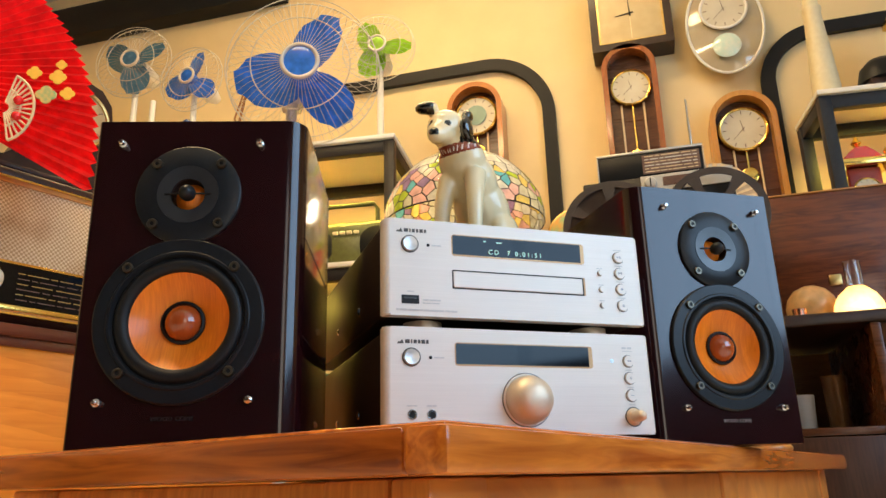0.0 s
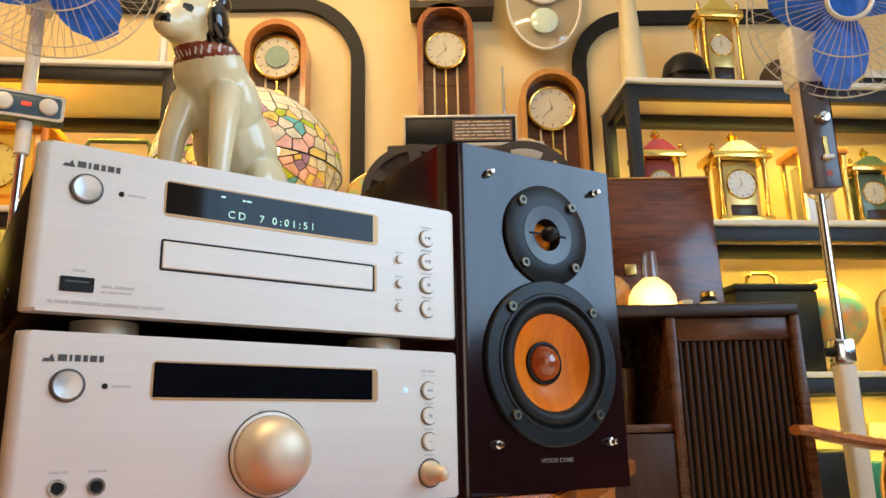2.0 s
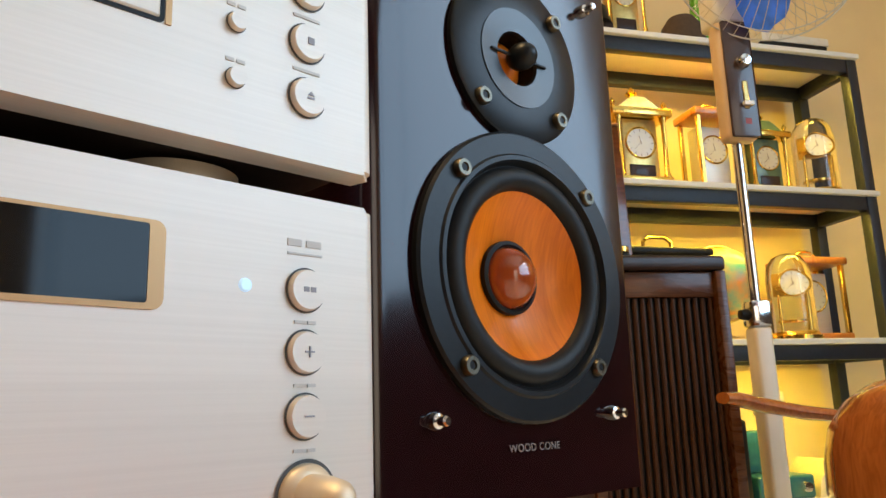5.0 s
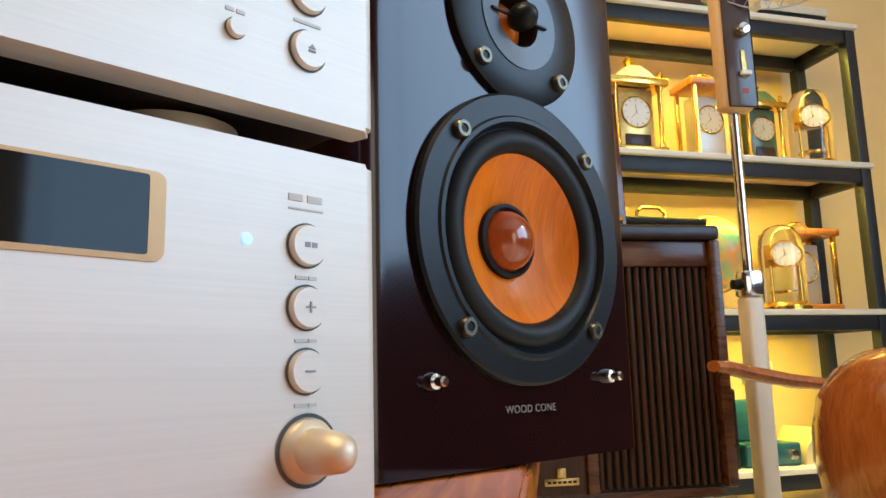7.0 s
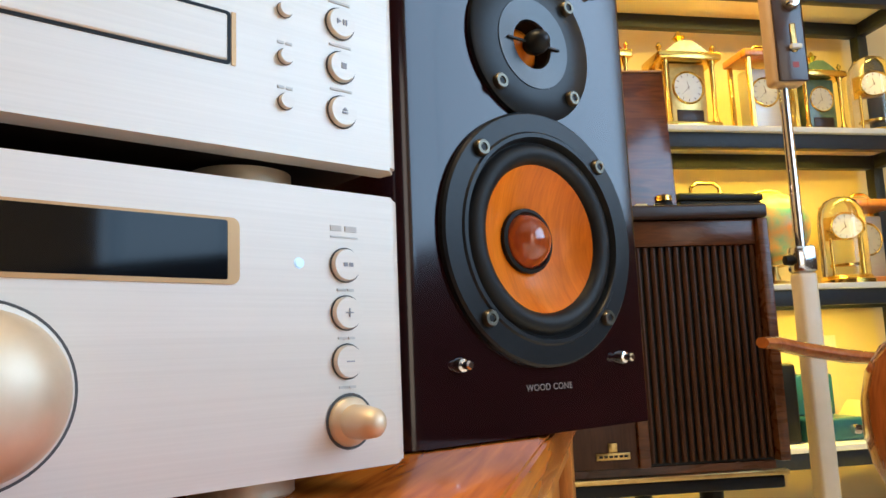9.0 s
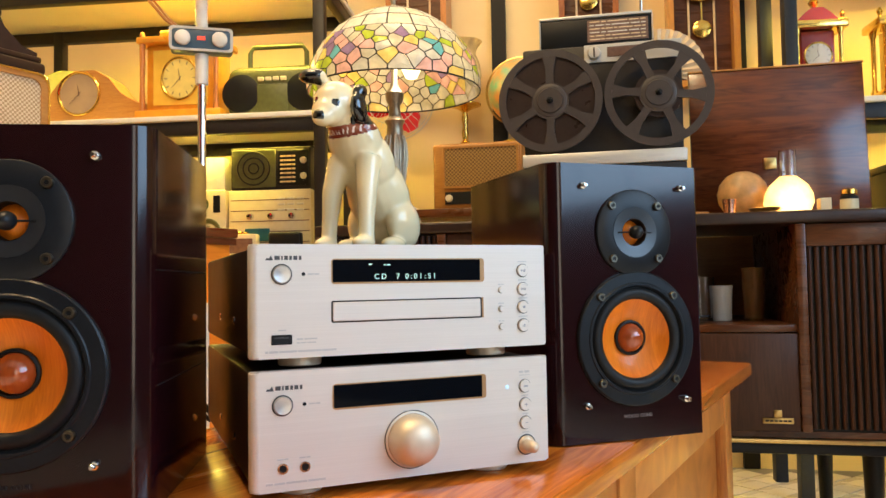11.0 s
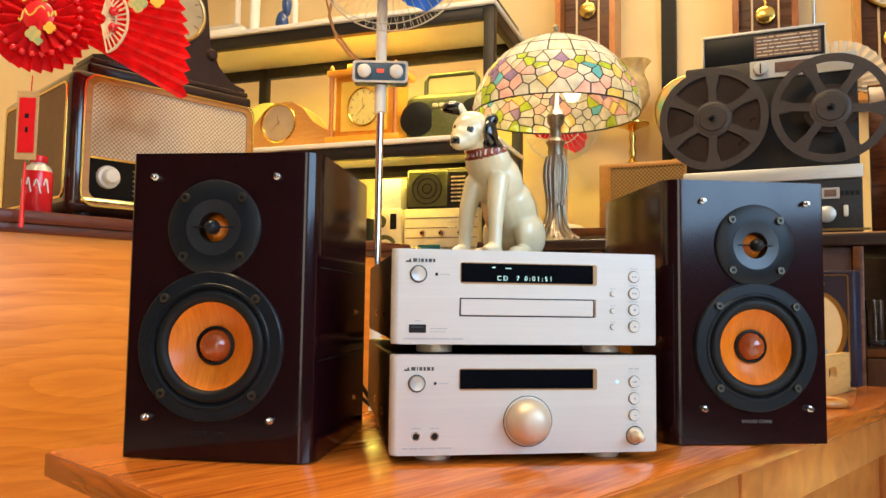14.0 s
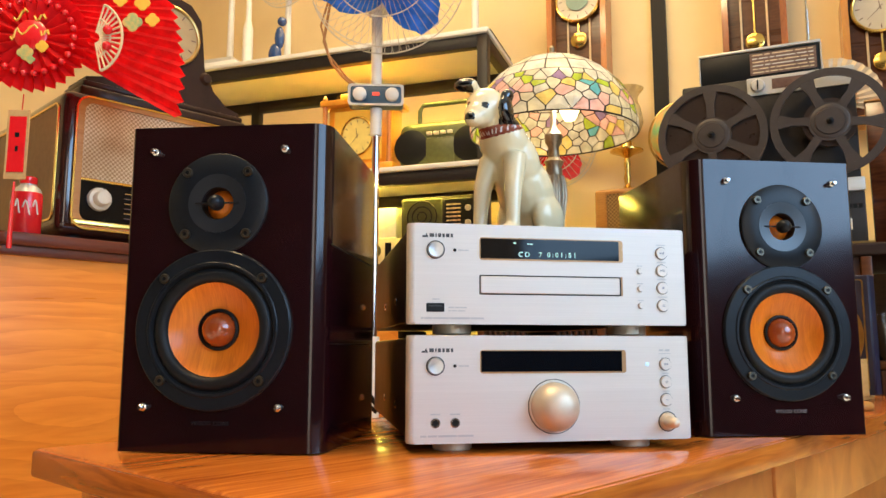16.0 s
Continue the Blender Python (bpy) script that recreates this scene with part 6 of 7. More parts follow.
def pillar_clock(m, w, h, label, case, dome=True, wood=None):
    """An ornate brass shelf clock: stepped base, columns, dial body, cornice and urn finials."""
    c = thing("shelf_clock", label, "clock", m)
    d = w * 0.6
    part("base", bx((-w * 0.52, -d * 0.52, 0), (w * 0.52, d * 0.52, h * 0.07), 0.004), wood or case, c)
    part("plinth", bx((-w * 0.46, -d * 0.46, h * 0.0705), (w * 0.46, d * 0.46, h * 0.12), 0.003), case, c)
    for sx in (-1, 1):
        for sy in (-1, 1):
            part("column", lathe(B(), [(0, 0), (w * 0.055, 0), (w * 0.055, h * 0.03), (w * 0.036, h * 0.045), (w * 0.036, h * 0.5), (w * 0.055, h * 0.52), (w * 0.055, h * 0.55), (0, h * 0.55)], 14, Matrix.Translation((sx * w * 0.39, sy * d * 0.36, h * 0.1205))), case, c)
    part("body", bx((-w * 0.30, -d * 0.26, h * 0.121), (w * 0.30, d * 0.36, h * 0.66), 0.003), wood or M_GOLDD, c)
    part("cornice", bx((-w * 0.52, -d * 0.52, h * 0.6705), (w * 0.52, d * 0.52, h * 0.74), 0.005), case, c)
    part("pediment", prism(B(), [(-w * 0.40, h * 0.7405), (w * 0.40, h * 0.7405), (w * 0.22, h * 0.82), (w * 0.1, h * 0.86), (-w * 0.1, h * 0.86), (-w * 0.22, h * 0.82)], -d * 0.35, d * 0.35), wood or case, c)
    part("finial", lathe(B(), [(0, 0), (w * 0.06, 0), (w * 0.03, h * 0.02), (w * 0.10, h * 0.07), (w * 0.05, h * 0.10), (w * 0.02, h * 0.13), (0, h * 0.14)], 18, Matrix.Translation((0, 0, h * 0.8605))), case, c)
    for sx in (-1, 1):
        part("finial", lathe(B(), [(0, 0), (w * 0.04, 0), (w * 0.02, h * 0.02), (w * 0.05, h * 0.06), (0, h * 0.10)], 14, Matrix.Translation((sx * w * 0.45, -d * 0.3, h * 0.7405))), case, c)
    dial(c, 0, -d * 0.27, h * 0.44, w * 0.25, M_FACE, case)
    part("lower_panel", bx((-w * 0.22, -d * 0.275, h * 0.14), (w * 0.22, -d * 0.262, h * 0.24), 0.002), M_DARKW, c)
    return c


def glass_case_clock(m, w, h, label, wood):
    """A clock in a glazed wooden case with a handle."""
    c = thing("carriage_clock", label, "clock", m)
    d = w * 0.7
    part("base", bx((-w / 2, -d / 2, 0), (w / 2, d / 2, h * 0.09), 0.004), wood, c)
    part("roof", bx((-w * 0.54, -d * 0.54, h * 0.82), (w * 0.54, d * 0.54, h * 0.90), 0.006), wood, c)
    for sx in (-1, 1):
        for sy in (-1, 1):
            part("corner_post", bx((sx * w * 0.44 - w * 0.04, sy * d * 0.42 - w * 0.04, h * 0.0905), (sx * w * 0.44 + w * 0.04, sy * d * 0.42 + w * 0.04, h * 0.8195), 0.002, 1), M_GOLD, c)
    part("movement", bx((-w * 0.32, -d * 0.1, h * 0.0905), (w * 0.32, d * 0.38, h * 0.75), 0.004), M_DECKS, c)
    dial(c, 0, -d * 0.12, h * 0.50, w * 0.27, M_FACE, M_GOLD)
    part("handle", tube(B(), [(w * 0.22 * math.cos(radians(a)), 0, h * 0.90 + h * 0.10 * math.sin(radians(a))) for a in range(0, 181, 15)], w * 0.022, 8), M_GOLD, c, "brass handle")
    return c


def dome_clock(m, r, h, label):
    """A torsion clock under a glass dome."""
    c = thing("dome_clock", label, "clock", m)
    part("base", lathe(B(), [(0, 0), (r, 0), (r, h * 0.05), (r * 0.9, h * 0.07), (r * 0.86, h * 0.10), (0, h * 0.10)], 32), M_GOLD, c)
    for sx in (-1, 1):
        part("pillar", lathe(B(), [(0, 0), (r * 0.07, 0), (r * 0.05, h * 0.04), (r * 0.05, h * 0.42), (0, h * 0.42)], 12, Matrix.Translation((sx * r * 0.42, 0, h * 0.10))), M_GOLD, c)
    part("balance", lathe(B(), [(0, -0.006), (r * 0.36, -0.004), (r * 0.36, 0.004), (0, 0.006)], 24, Matrix.Translation((0, 0, h * 0.22))), M_GOLD, c)
    part("movement", bx((-r * 0.3, -r * 0.1, h * 0.50), (r * 0.3, r * 0.3, h * 0.76), 0.003), M_GOLDD, c)
    dial(c, 0, -r * 0.14, h * 0.64, r * 0.48, M_WHITE, M_GOLD)
    g = part("glass_dome", lathe(B(), [(r * 0.84, h * 0.10), (r * 0.84, h * 0.70), (r * 0.78, h * 0.84), (r * 0.55, h * 0.95), (r * 0.25, h * 0.99), (0, h)], 36), M_GLASS, c, "clear glass dome")
    g.visible_shadow = False
    return c


S1, S2, S3, ST = 1.235, 0.745, 0.267, 1.73
pillar_clock(SR @ Matrix.Translation((0.795, 2.78, S1)), 0.17, 0.37, "gold clock with red body and urn finial", M_GOLD, wood=mat("crimson lacquer", (0.30, 0.02, 0.02), None, 0.25, coat=0.5))
pillar_clock(SR @ Matrix.Translation((1.085, 2.80, S1)), 0.21, 0.375, "ornate gold pillar clock with black panels", M_GOLD)
glass_case_clock(SR @ Matrix.Translation((1.375, 2.80, S1)), 0.18, 0.33, "red wooden carriage clock with silver dial", M_ORW)
pillar_clock(SR @ Matrix.Translation((1.575, 2.80, S1)), 0.17, 0.32, "gold clock with green marble cornice", M_GOLD, wood=mat("green marble", (0.10, 0.16, 0.10), (0.05, 0.09, 0.06), 0.2, scale=40))
dome_clock(SR @ Matrix.Translation((1.775, 2.78, S1)), 0.085, 0.30, "brass torsion clock under a glass dome")
dome_clock(SR @ Matrix.Translation((1.575, 2.75, S2)), 0.085, 0.29, "brass torsion clock under a glass dome with white dial")
glass_case_clock(SR @ Matrix.Translation((1.73, 2.84, S2)), 0.20, 0.32, "wooden skeleton clock in a glazed case", M_ORW)
globe(SR @ Matrix.Translation((1.36, 2.81, S2)), 0.12, "orange and green desk globe on the shelf")
bb = thing("storage_box", "black box with brass handle on the shelf", "box", SR @ Matrix.Translation((1.13, 2.80, S2)))
part("body", bx((-0.14, -0.09, 0), (0.14, 0.09, 0.27), 0.006), M_BLK, bb)
part("lid", bx((-0.145, -0.095, 0.271), (0.145, 0.095, 0.295), 0.008, 3), M_BLK, bb)
part("handle", tube(B(), [(-0.05, 0, 0.295), (-0.05, 0, 0.33), (-0.03, 0, 0.345), (0.03, 0, 0.345), (0.05, 0, 0.33), (0.05, 0, 0.295)], 0.006, 8), M_GOLD, bb)
# top of the clock shelf
solid("tall_vase", lathe(B(), [(0, 0), (0.052, 0), (0.05, 0.05), (0.036, 0.28), (0.030, 0.38), (0.034, 0.40), (0.034, 0.41), (0.026, 0.42), (0.026, 0.56), (0.030, 0.58), (0.026, 0.58), (0, 0.40)], 28, SR @ Matrix.Translation((0.745, 2.80, ST))), M_CREAMP, "tall tapering cream vase", "vase")
hat = solid("felt_hat", lathe(B(), [(0, 0), (0.085, 0), (0.08, 0.02), (0.07, 0.06), (0.045, 0.085), (0, 0.092)], 28, SR @ Matrix.Translation((0.915, 2.75, ST + 0.05))), M_BLK, "rounded black felt hat", "hat")
solid("hat_stand", bx((0.85, 2.69, ST), (0.98, 2.81, ST + 0.0495), 0.003), M_DARKW, "flat dark wooden block", "block", m=SR)
pillar_clock(SR @ Matrix.Translation((1.065, 2.78, ST)), 0.165, 0.44, "gilt tower clock with ivory dial and tall finial", M_GOLD)
solid("felt_hat", lathe(B(), [(0, 0), (0.085, 0), (0.08, 0.02), (0.068, 0.08), (0.045, 0.115), (0, 0.125)], 28, SR @ Matrix.Translation((1.265, 2.74, ST))), M_FELT, "rounded brown felt hat", "hat")
solid("green_vase", lathe(B(), [(0, 0), (0.04, 0), (0.042, 0.05), (0.034, 0.14), (0.028, 0.26), (0.03, 0.28), (0, 0.26)], 24, SR @ Matrix.Translation((1.385, 2.80, ST))), mat("bright green glaze", (0.12, 0.45, 0.03), None, 0.2, coat=0.5), "bright green glazed vase", "vase")
for k, (w, hh) in enumerate(((0.30, 0.035), (0.27, 0.028), (0.28, 0.03))):
    solid("book", bx((1.57, 2.72, ST + (0, 0.0355, 0.064)[k]), (1.57 + w, 2.92, ST + (0, 0.0355, 0.064)[k] + hh), 0.003), (M_CREAMP, M_BLK, M_IVORY)[k], "flat book lying in a short stack", "book", m=SR)
# bottom of the clock shelf
ts = thing("teal_machine", "teal desk machine with small chrome knobs", "machine", SR @ Matrix.Translation((1.44, 2.78, S3)))
part("body", bx((-0.10, -0.08, 0), (0.10, 0.08, 0.07), 0.01, 3), M_TEAL, ts)
part("upright", bx((-0.10, 0.02, 0.0705), (0.08, 0.07, 0.20), 0.008, 3), M_TEAL, ts)
part("knob", lathe(B(), [(0, 0.02), (0.014, 0.018), (0.018, 0)], 20, at_front(0.06, -0.08, 0.035)), M_CHROME, ts)
ph = thing("cream_telephone", "cream desk telephone on the bottom board", "telephone", SR @ Matrix.Translation((1.66, 2.78, S3)))
part("body", prism(B(), [(-0.11, 0), (0.11, 0), (0.10, 0.05), (0.05, 0.10), (-0.05, 0.11), (-0.10, 0.05)], -0.08, 0.08), M_CREAMP, ph)
part("keypad", bx((0.0, -0.086, 0.03), (0.07, -0.0805, 0.06), 0.002, 1), M_GRILL, ph)
solid("dark_case", bx((1.14, 2.70, S3), (1.32, 2.92, S3 + 0.24), 0.01, 3), M_BLK, "black upright equipment case", "case", m=SR)
sk2 = thing("wall_socket", "white wall socket with a cable", "socket", Matrix.Translation((1.62, 2.992, 0.55)))
part("plate", bx((-0.06, -0.008, -0.04), (0.06, 0.006, 0.04), 0.004), M_WHITE, sk2)
part("cable", tube(B(), [(-0.02, -0.012, 0), (-0.04, -0.03, -0.08), (-0.10, -0.06, -0.16), (-0.14, -0.08, -0.24), (-0.13, -0.08, -0.28)], 0.004, 8), M_WHITE, sk2)

# ---- things on the radio shelf ----
L1, L2, LT = 1.276, 0.786, 1.766
tc_ = thing("tambour_clock", "honey wood tambour clock with brass-ringed glass dial", "clock", SL @ Matrix.Translation((-1.735, 2.60, L1)))
out = [(-0.27, 0), (0.27, 0), (0.27, 0.06), (0.20, 0.075), (0.14, 0.11), (0.09, 0.17), (0.04, 0.20), (-0.04, 0.20), (-0.09, 0.17), (-0.14, 0.11), (-0.20, 0.075), (-0.27, 0.06)]
part("case", prism(B(), out, -0.05, 0.06), M_LTW, tc_)
dial(tc_, -0.02, -0.052, 0.115, 0.078, mat("smoky dial glass", (0.30, 0.20, 0.14), (0.45, 0.32, 0.2), 0.1, scale=10, coat=0.6), M_GOLD, marks=False)
lc = thing("lantern_clock", "amber wooden lantern clock with pale yellow dial", "clock", SL @ Matrix.Translation((-1.365, 2.60, L1)) @ Matrix.Diagonal((0.88, 1.0, 1.0, 1)))
part("base", bx((-0.18, -0.09, 0), (0.18, 0.09, 0.035), 0.004), M_ORANGE, lc)
part("body", bx((-0.145, -0.06, 0.0355), (0.145, 0.08, 0.275), 0.006), M_ORANGE, lc)
part("roof", bx((-0.175, -0.09, 0.2755), (0.175, 0.09, 0.30), 0.006), M_ORANGE, lc)
part("crown", bx((-0.10, -0.05, 0.3005), (0.10, 0.05, 0.335), 0.01, 3), M_ORANGE, lc)
for sx in (-0.155, 0.155):
    part("post", lathe(B(), [(0, 0), (0.012, 0), (0.009, 0.1), (0.012, 0.24), (0, 0.24)], 12, Matrix.Translation((sx, -0.075, 0.0355))), M_ORW, lc)
    part("finial", lathe(B(), [(0, 0), (0.008, 0), (0.010, 0.010), (0.006, 0.018), (0, 0.022)], 12, Matrix.Translation((sx, -0.075, 0.3005))), M_ORW, lc)
part("dial_plate", bx((-0.115, -0.066, 0.055), (0.115, -0.0605, 0.255), 0.002, 1), mat("pale yellow dial plate", (0.84, 0.54, 0.07), (0.78, 0.46, 0.05), 0.3, coat=0.15), lc)
dial(lc, 0, -0.068, 0.15, 0.075, mat("yellow dial", (0.88, 0.70, 0.20), None, 0.4), M_GOLD)


def boombox(m, w, h, d, mm, label):
    b = thing("boombox", label, "radio", m)
    part("body", bx((-w / 2, -d / 2, 0), (w / 2, d / 2, h), h * 0.22, 4), mm, b)
    part("tape_door", bx((-w * 0.16, -d / 2 - 0.006, h * 0.08), (w * 0.16, -d / 2 + 0.004, h * 0.62), 0.005), M_GREENB, b)
    for k in range(4):
        part("tape_key", bx((-w * 0.15 + k * w * 0.078, -d / 2 - 0.008, h * 0.68), (-w * 0.09 + k * w * 0.078, -d / 2 + 0.01, h * 0.75), 0.002, 1), M_CREAMP, b)
    for sx in (-1, 1):
        part("speaker_grille", lathe(B(), [(0, 0.004), (h * 0.32, 0.003), (h * 0.36, 0)], 28, at_front(sx * w * 0.33, -d / 2 - 0.002, h * 0.46)), M_BLK, b)
    part("handle", tube(B(), [(-w * 0.30, 0, h * 0.9), (-w * 0.30, 0, h * 1.3), (-w * 0.26, 0, h * 1.42), (w * 0.26, 0, h * 1.42), (w * 0.30, 0, h * 1.3), (w * 0.30, 0, h * 0.9)], 0.009, 10), M_GREENB, b)


boombox(SL @ Matrix.Translation((-1.03, 2.61, L1)), 0.35, 0.19, 0.13, M_GREENB, "olive green boombox with raised carrying handle")
solid("green_plate", lathe(B(), [(0, 0), (0.12, 0.004), (0.14, 0.018), (0.135, 0.02), (0.11, 0.01), (0, 0.008)], 36, SL @ Matrix.Translation((-1.98, 2.80, L1 + 0.142)) @ Matrix.Rotation(radians(82), 4, "X")), mat("yellow-green glaze", (0.62, 0.62, 0.22), (0.5, 0.55, 0.2), 0.25, coat=0.4), "round yellow-green plate leaning at the shelf back", "plate")
# lower radio shelf
rp = thing("receiver_radio", "grey receiver radio with round speaker grille", "radio", SL @ Matrix.Translation((-1.045, 2.62, 1.023)))
part("body", bx((-0.145, -0.06, 0), (0.145, 0.06, 0.15), 0.006), M_DECK, rp)
part("front", bx((-0.138, -0.064, 0.008), (0.02, -0.0605, 0.142), 0.002, 1), M_GREENB, rp)
for k in range(3):
    part("grille_ring", ring(B(), 0.018 + k * 0.02, 0.0025, 32, 6, at_front(-0.06, -0.066, 0.075)), M_DECK, rp)
part("scale_window", bx((0.028, -0.064, 0.012), (0.138, -0.0605, 0.138), 0.002, 1), M_BLK, rp)
for k in range(7):
    part("scale_print", bars(B(), 0.036, 0.026 + k * 0.015, 0.055, 0.006, -0.064, (2, 1, 3, 2)), M_LACE, rp)
for z in (0.045, 0.1):
    part("knob", lathe(B(), [(0, 0.012), (0.010, 0.01), (0.012, 0)], 16, at_front(0.12, -0.064, z)), M_IVORY, rp)
hf = thing("cassette_stereo", "cream cassette stereo with rows of controls", "stereo", SL @ Matrix.Translation((-1.045, 2.62, L2)))
part("body", bx((-0.15, -0.07, 0), (0.15, 0.07, 0.236), 0.006), M_CREAMP, hf)
for k in range(5):
    part("groove", bx((-0.142, -0.0715, 0.05 + k * 0.037), (0.142, -0.0695, 0.053 + k * 0.037)), M_GRILL, hf)
for k in range(3):
    part("knob", lathe(B(), [(0, 0.016), (0.010, 0.014), (0.012, 0)], 16, at_front(-0.07 + k * 0.075, -0.07, 0.142)), M_CHROME, hf)
for k in range(9):
    part("button", bx((0.03 + (k % 3) * 0.034, -0.075, 0.10 - (k // 3) * 0.02 + 0.10), (0.055 + (k % 3) * 0.034, -0.07, 0.107 - (k // 3) * 0.02 + 0.10), 0.001, 1), M_IVORY, hf)
part("tape_window", bx((-0.09, -0.074, 0.055), (0.0, -0.07, 0.10), 0.002, 1), M_TEAL, hf)
cs = thing("small_clock_radio", "small cream clock radio with striped front", "radio", SL @ Matrix.Translation((-1.13, 2.515, L2)))
part("body", bx((-0.055, -0.025, 0), (0.055, 0.02, 0.078), 0.006), M_CREAMP, cs)
part("face", bx((-0.045, -0.028, 0.012), (0.045, -0.0255, 0.062), 0.002, 1), M_GRILL, cs)
part("top_button", bx((-0.02, -0.015, 0.0785), (0.02, 0.01, 0.086), 0.002, 1), M_GOLD, cs)
solid("black_pocket_radio", bx((-1.035, 2.50, L2), (-0.92, 2.535, L2 + 0.082), 0.008, 3), M_BLK, "small black pocket radio lying on edge", "radio", m=SL)
ls = thing("shelf_loudspeaker", "small cream loudspeaker with dark round cone", "loudspeaker", SL @ Matrix.Translation((-1.27, 2.62, L2)))
part("cabinet", bx((-0.065, -0.07, 0), (0.065, 0.07, 0.24), 0.005), M_CREAMP, ls)
part("woofer", lathe(B(), [(0.05, 0.004), (0.046, 0.006), (0.03, -0.002), (0, 0.002)], 28, at_front(0, -0.071, 0.09)), M_GREENB, ls)
part("tweeter", lathe(B(), [(0.025, 0.004), (0.02, 0.005), (0, 0.001)], 24, at_front(-0.02, -0.071, 0.19)), M_GREENB, ls)
part("slot", bx((0.02, -0.073, 0.16), (0.045, -0.0705, 0.22)), M_BLK, ls)
solid("white_carton", bx((-1.325, 2.58, L2 + 0.2405), (-1.22, 2.67, L2 + 0.36), 0.003), M_WHITE, "small white carton on the loudspeaker", "box", m=SL)
bt3 = thing("battery_pack", "black box with two round white terminals", "box", SL @ Matrix.Translation((-1.36, 2.54, L2)))
part("body", bx((-0.045, -0.04, 0), (0.045, 0.04, 0.20), 0.004), M_BLK, bt3)
for z in (0.1, 0.16):
    part("terminal", lathe(B(), [(0, 0.012), (0.014, 0.01), (0.016, 0)], 16, at_front(0.01, -0.04, z)), M_WHITE, bt3)
# bottom of the radio shelf
# made-up black boxes that keep the gap behind the left speaker dark
for x0, x1, h in ((-1.78, -1.46, 0.38), (-1.44, -1.02, 0.34)):
    dc = thing("dark_filler_box", "plain black box added on the bottom shelf board to darken the gap", "case", SL @ Matrix.Translation((x0, 2.52, 0.30)))
    part("body", bx((0, 0, 0), (x1 - x0, 0.34, h), 0.008, 3), M_BLK, dc)
    part("lid_band", bx((-0.001, -0.002, h * 0.72), (x1 - x0 + 0.001, 0.002, h * 0.74)), M_GOLDD, dc)
# top of the radio shelf
fb = thing("picture_frame_stack", "pale flat boxes lying on the shelf top", "box", SL @ Matrix.Translation((-2.05, 2.64, LT)))
part("lower_box", bx((-0.16, -0.13, 0), (0.13, 0.12, 0.035), 0.003), M_WHITE, fb)
part("upper_box", bx((-0.15, -0.11, 0.0355), (0.10, 0.11, 0.06), 0.003), M_DECKS, fb)
solid("white_bottle", lathe(B(), [(0, 0), (0.022, 0), (0.022, 0.20), (0.012, 0.24), (0.012, 0.34), (0, 0.34)], 20, SL @ Matrix.Translation((-1.92, 2.60, LT))), M_WHITE, "slim white bottle on the shelf top", "bottle")
bm = B()
ball(bm, (0, 0, 0.05), (0.03, 0.02, 0.05), 16)
ball(bm, (0.02, 0, 0.12), (0.022, 0.018, 0.05), 16)
ball(bm, (0.03, 0, 0.19), 0.02, 14)
solid("ceramic_figurine", bm, mat("dark blue ceramic", (0.03, 0.08, 0.25), (0.02, 0.05, 0.16), 0.2, coat=0.5), "small dark blue ceramic figurine", "figurine", m=SL @ Matrix.Translation((-1.76, 2.56, LT)))
solid("white_radio_case", bx((-1.62, 2.56, LT), (-1.30, 2.72, LT + 0.05), 0.01, 3), M_CREAMP, "flat cream radio case on the shelf top", "case", m=SL)
solid("dark_tray", bx((-1.05, 2.58, LT), (-0.84, 2.90, LT + 0.045), 0.006), M_STEELB, "dark flat tray at the shelf end", "tray", m=SL)

# ---- counter with valve radio ----
CM = Matrix.Translation((-1.327, 1.212, 0)) @ Matrix.Rotation(radians(70.5), 4, "Z")
ct = thing("counter", "orange veneered counter with dark red top edge", "counter", CM)
part("front_panel", bx((-1.5, 0.004, 0.0), (1.0, 0.03, 0.829), 0.002), M_COUNTER, ct, "glossy orange wood front")
part("top", bx((-1.52, -0.012, 0.8295), (1.02, 0.62, 0.858), 0.005), M_COUNTERTOP, ct)
part("top_moulding", bx((-1.52, -0.004, 0.809), (1.02, 0.003, 0.829), 0.002), M_COUNTERTOP, ct)
part("end_panel", bx((0.97, 0.031, 0.0), (1.0, 0.60, 0.829), 0.002), M_COUNTER, ct)
part("end_panel", bx((-1.5, 0.031, 0.0), (-1.47, 0.60, 0.829), 0.002), M_COUNTER, ct)
part("back_panel", bx((-1.469, 0.575, 0.0), (0.969, 0.60, 0.829), 0.002), M_COUNTER, ct)

rd = thing("valve_radio", "dark lacquered valve radio with woven cloth and gold trim", "radio", CM @ Matrix.Translation((-0.030, 0.022, 0.858)))
RW, RH, RD = 0.497, 0.355, 0.54
part("case", bx((0, 0.012, 0.012), (RW, RD, RH), 0.028, 5), M_RADIO, rd)
for x in (0.05, RW - 0.05):
    for y in (0.05, RD - 0.05):
        part("foot", lathe(B(), [(0, 0), (0.018, 0), (0.018, 0.0125), (0, 0.0125)], 16, Matrix.Translation((x, y, 0))), M_BLK, rd)
part("front_surround", frame_prism(B(), rrect(0.030, 0.030, RW - 0.022, RH - 0.016, 0.03), rrect(0.046, 0.046, RW - 0.038, RH - 0.028, 0.022), 0.004, 0.03), M_LTW, rd, "honey wood inner frame")
part("gold_trim", frame_prism(B(), rrect(0.026, 0.026, RW - 0.018, RH - 0.012, 0.033), rrect(0.0305, 0.0305, RW - 0.0225, RH - 0.0165, 0.0295), 0.0015, 0.03), M_GOLD, rd, "bright gold trim")
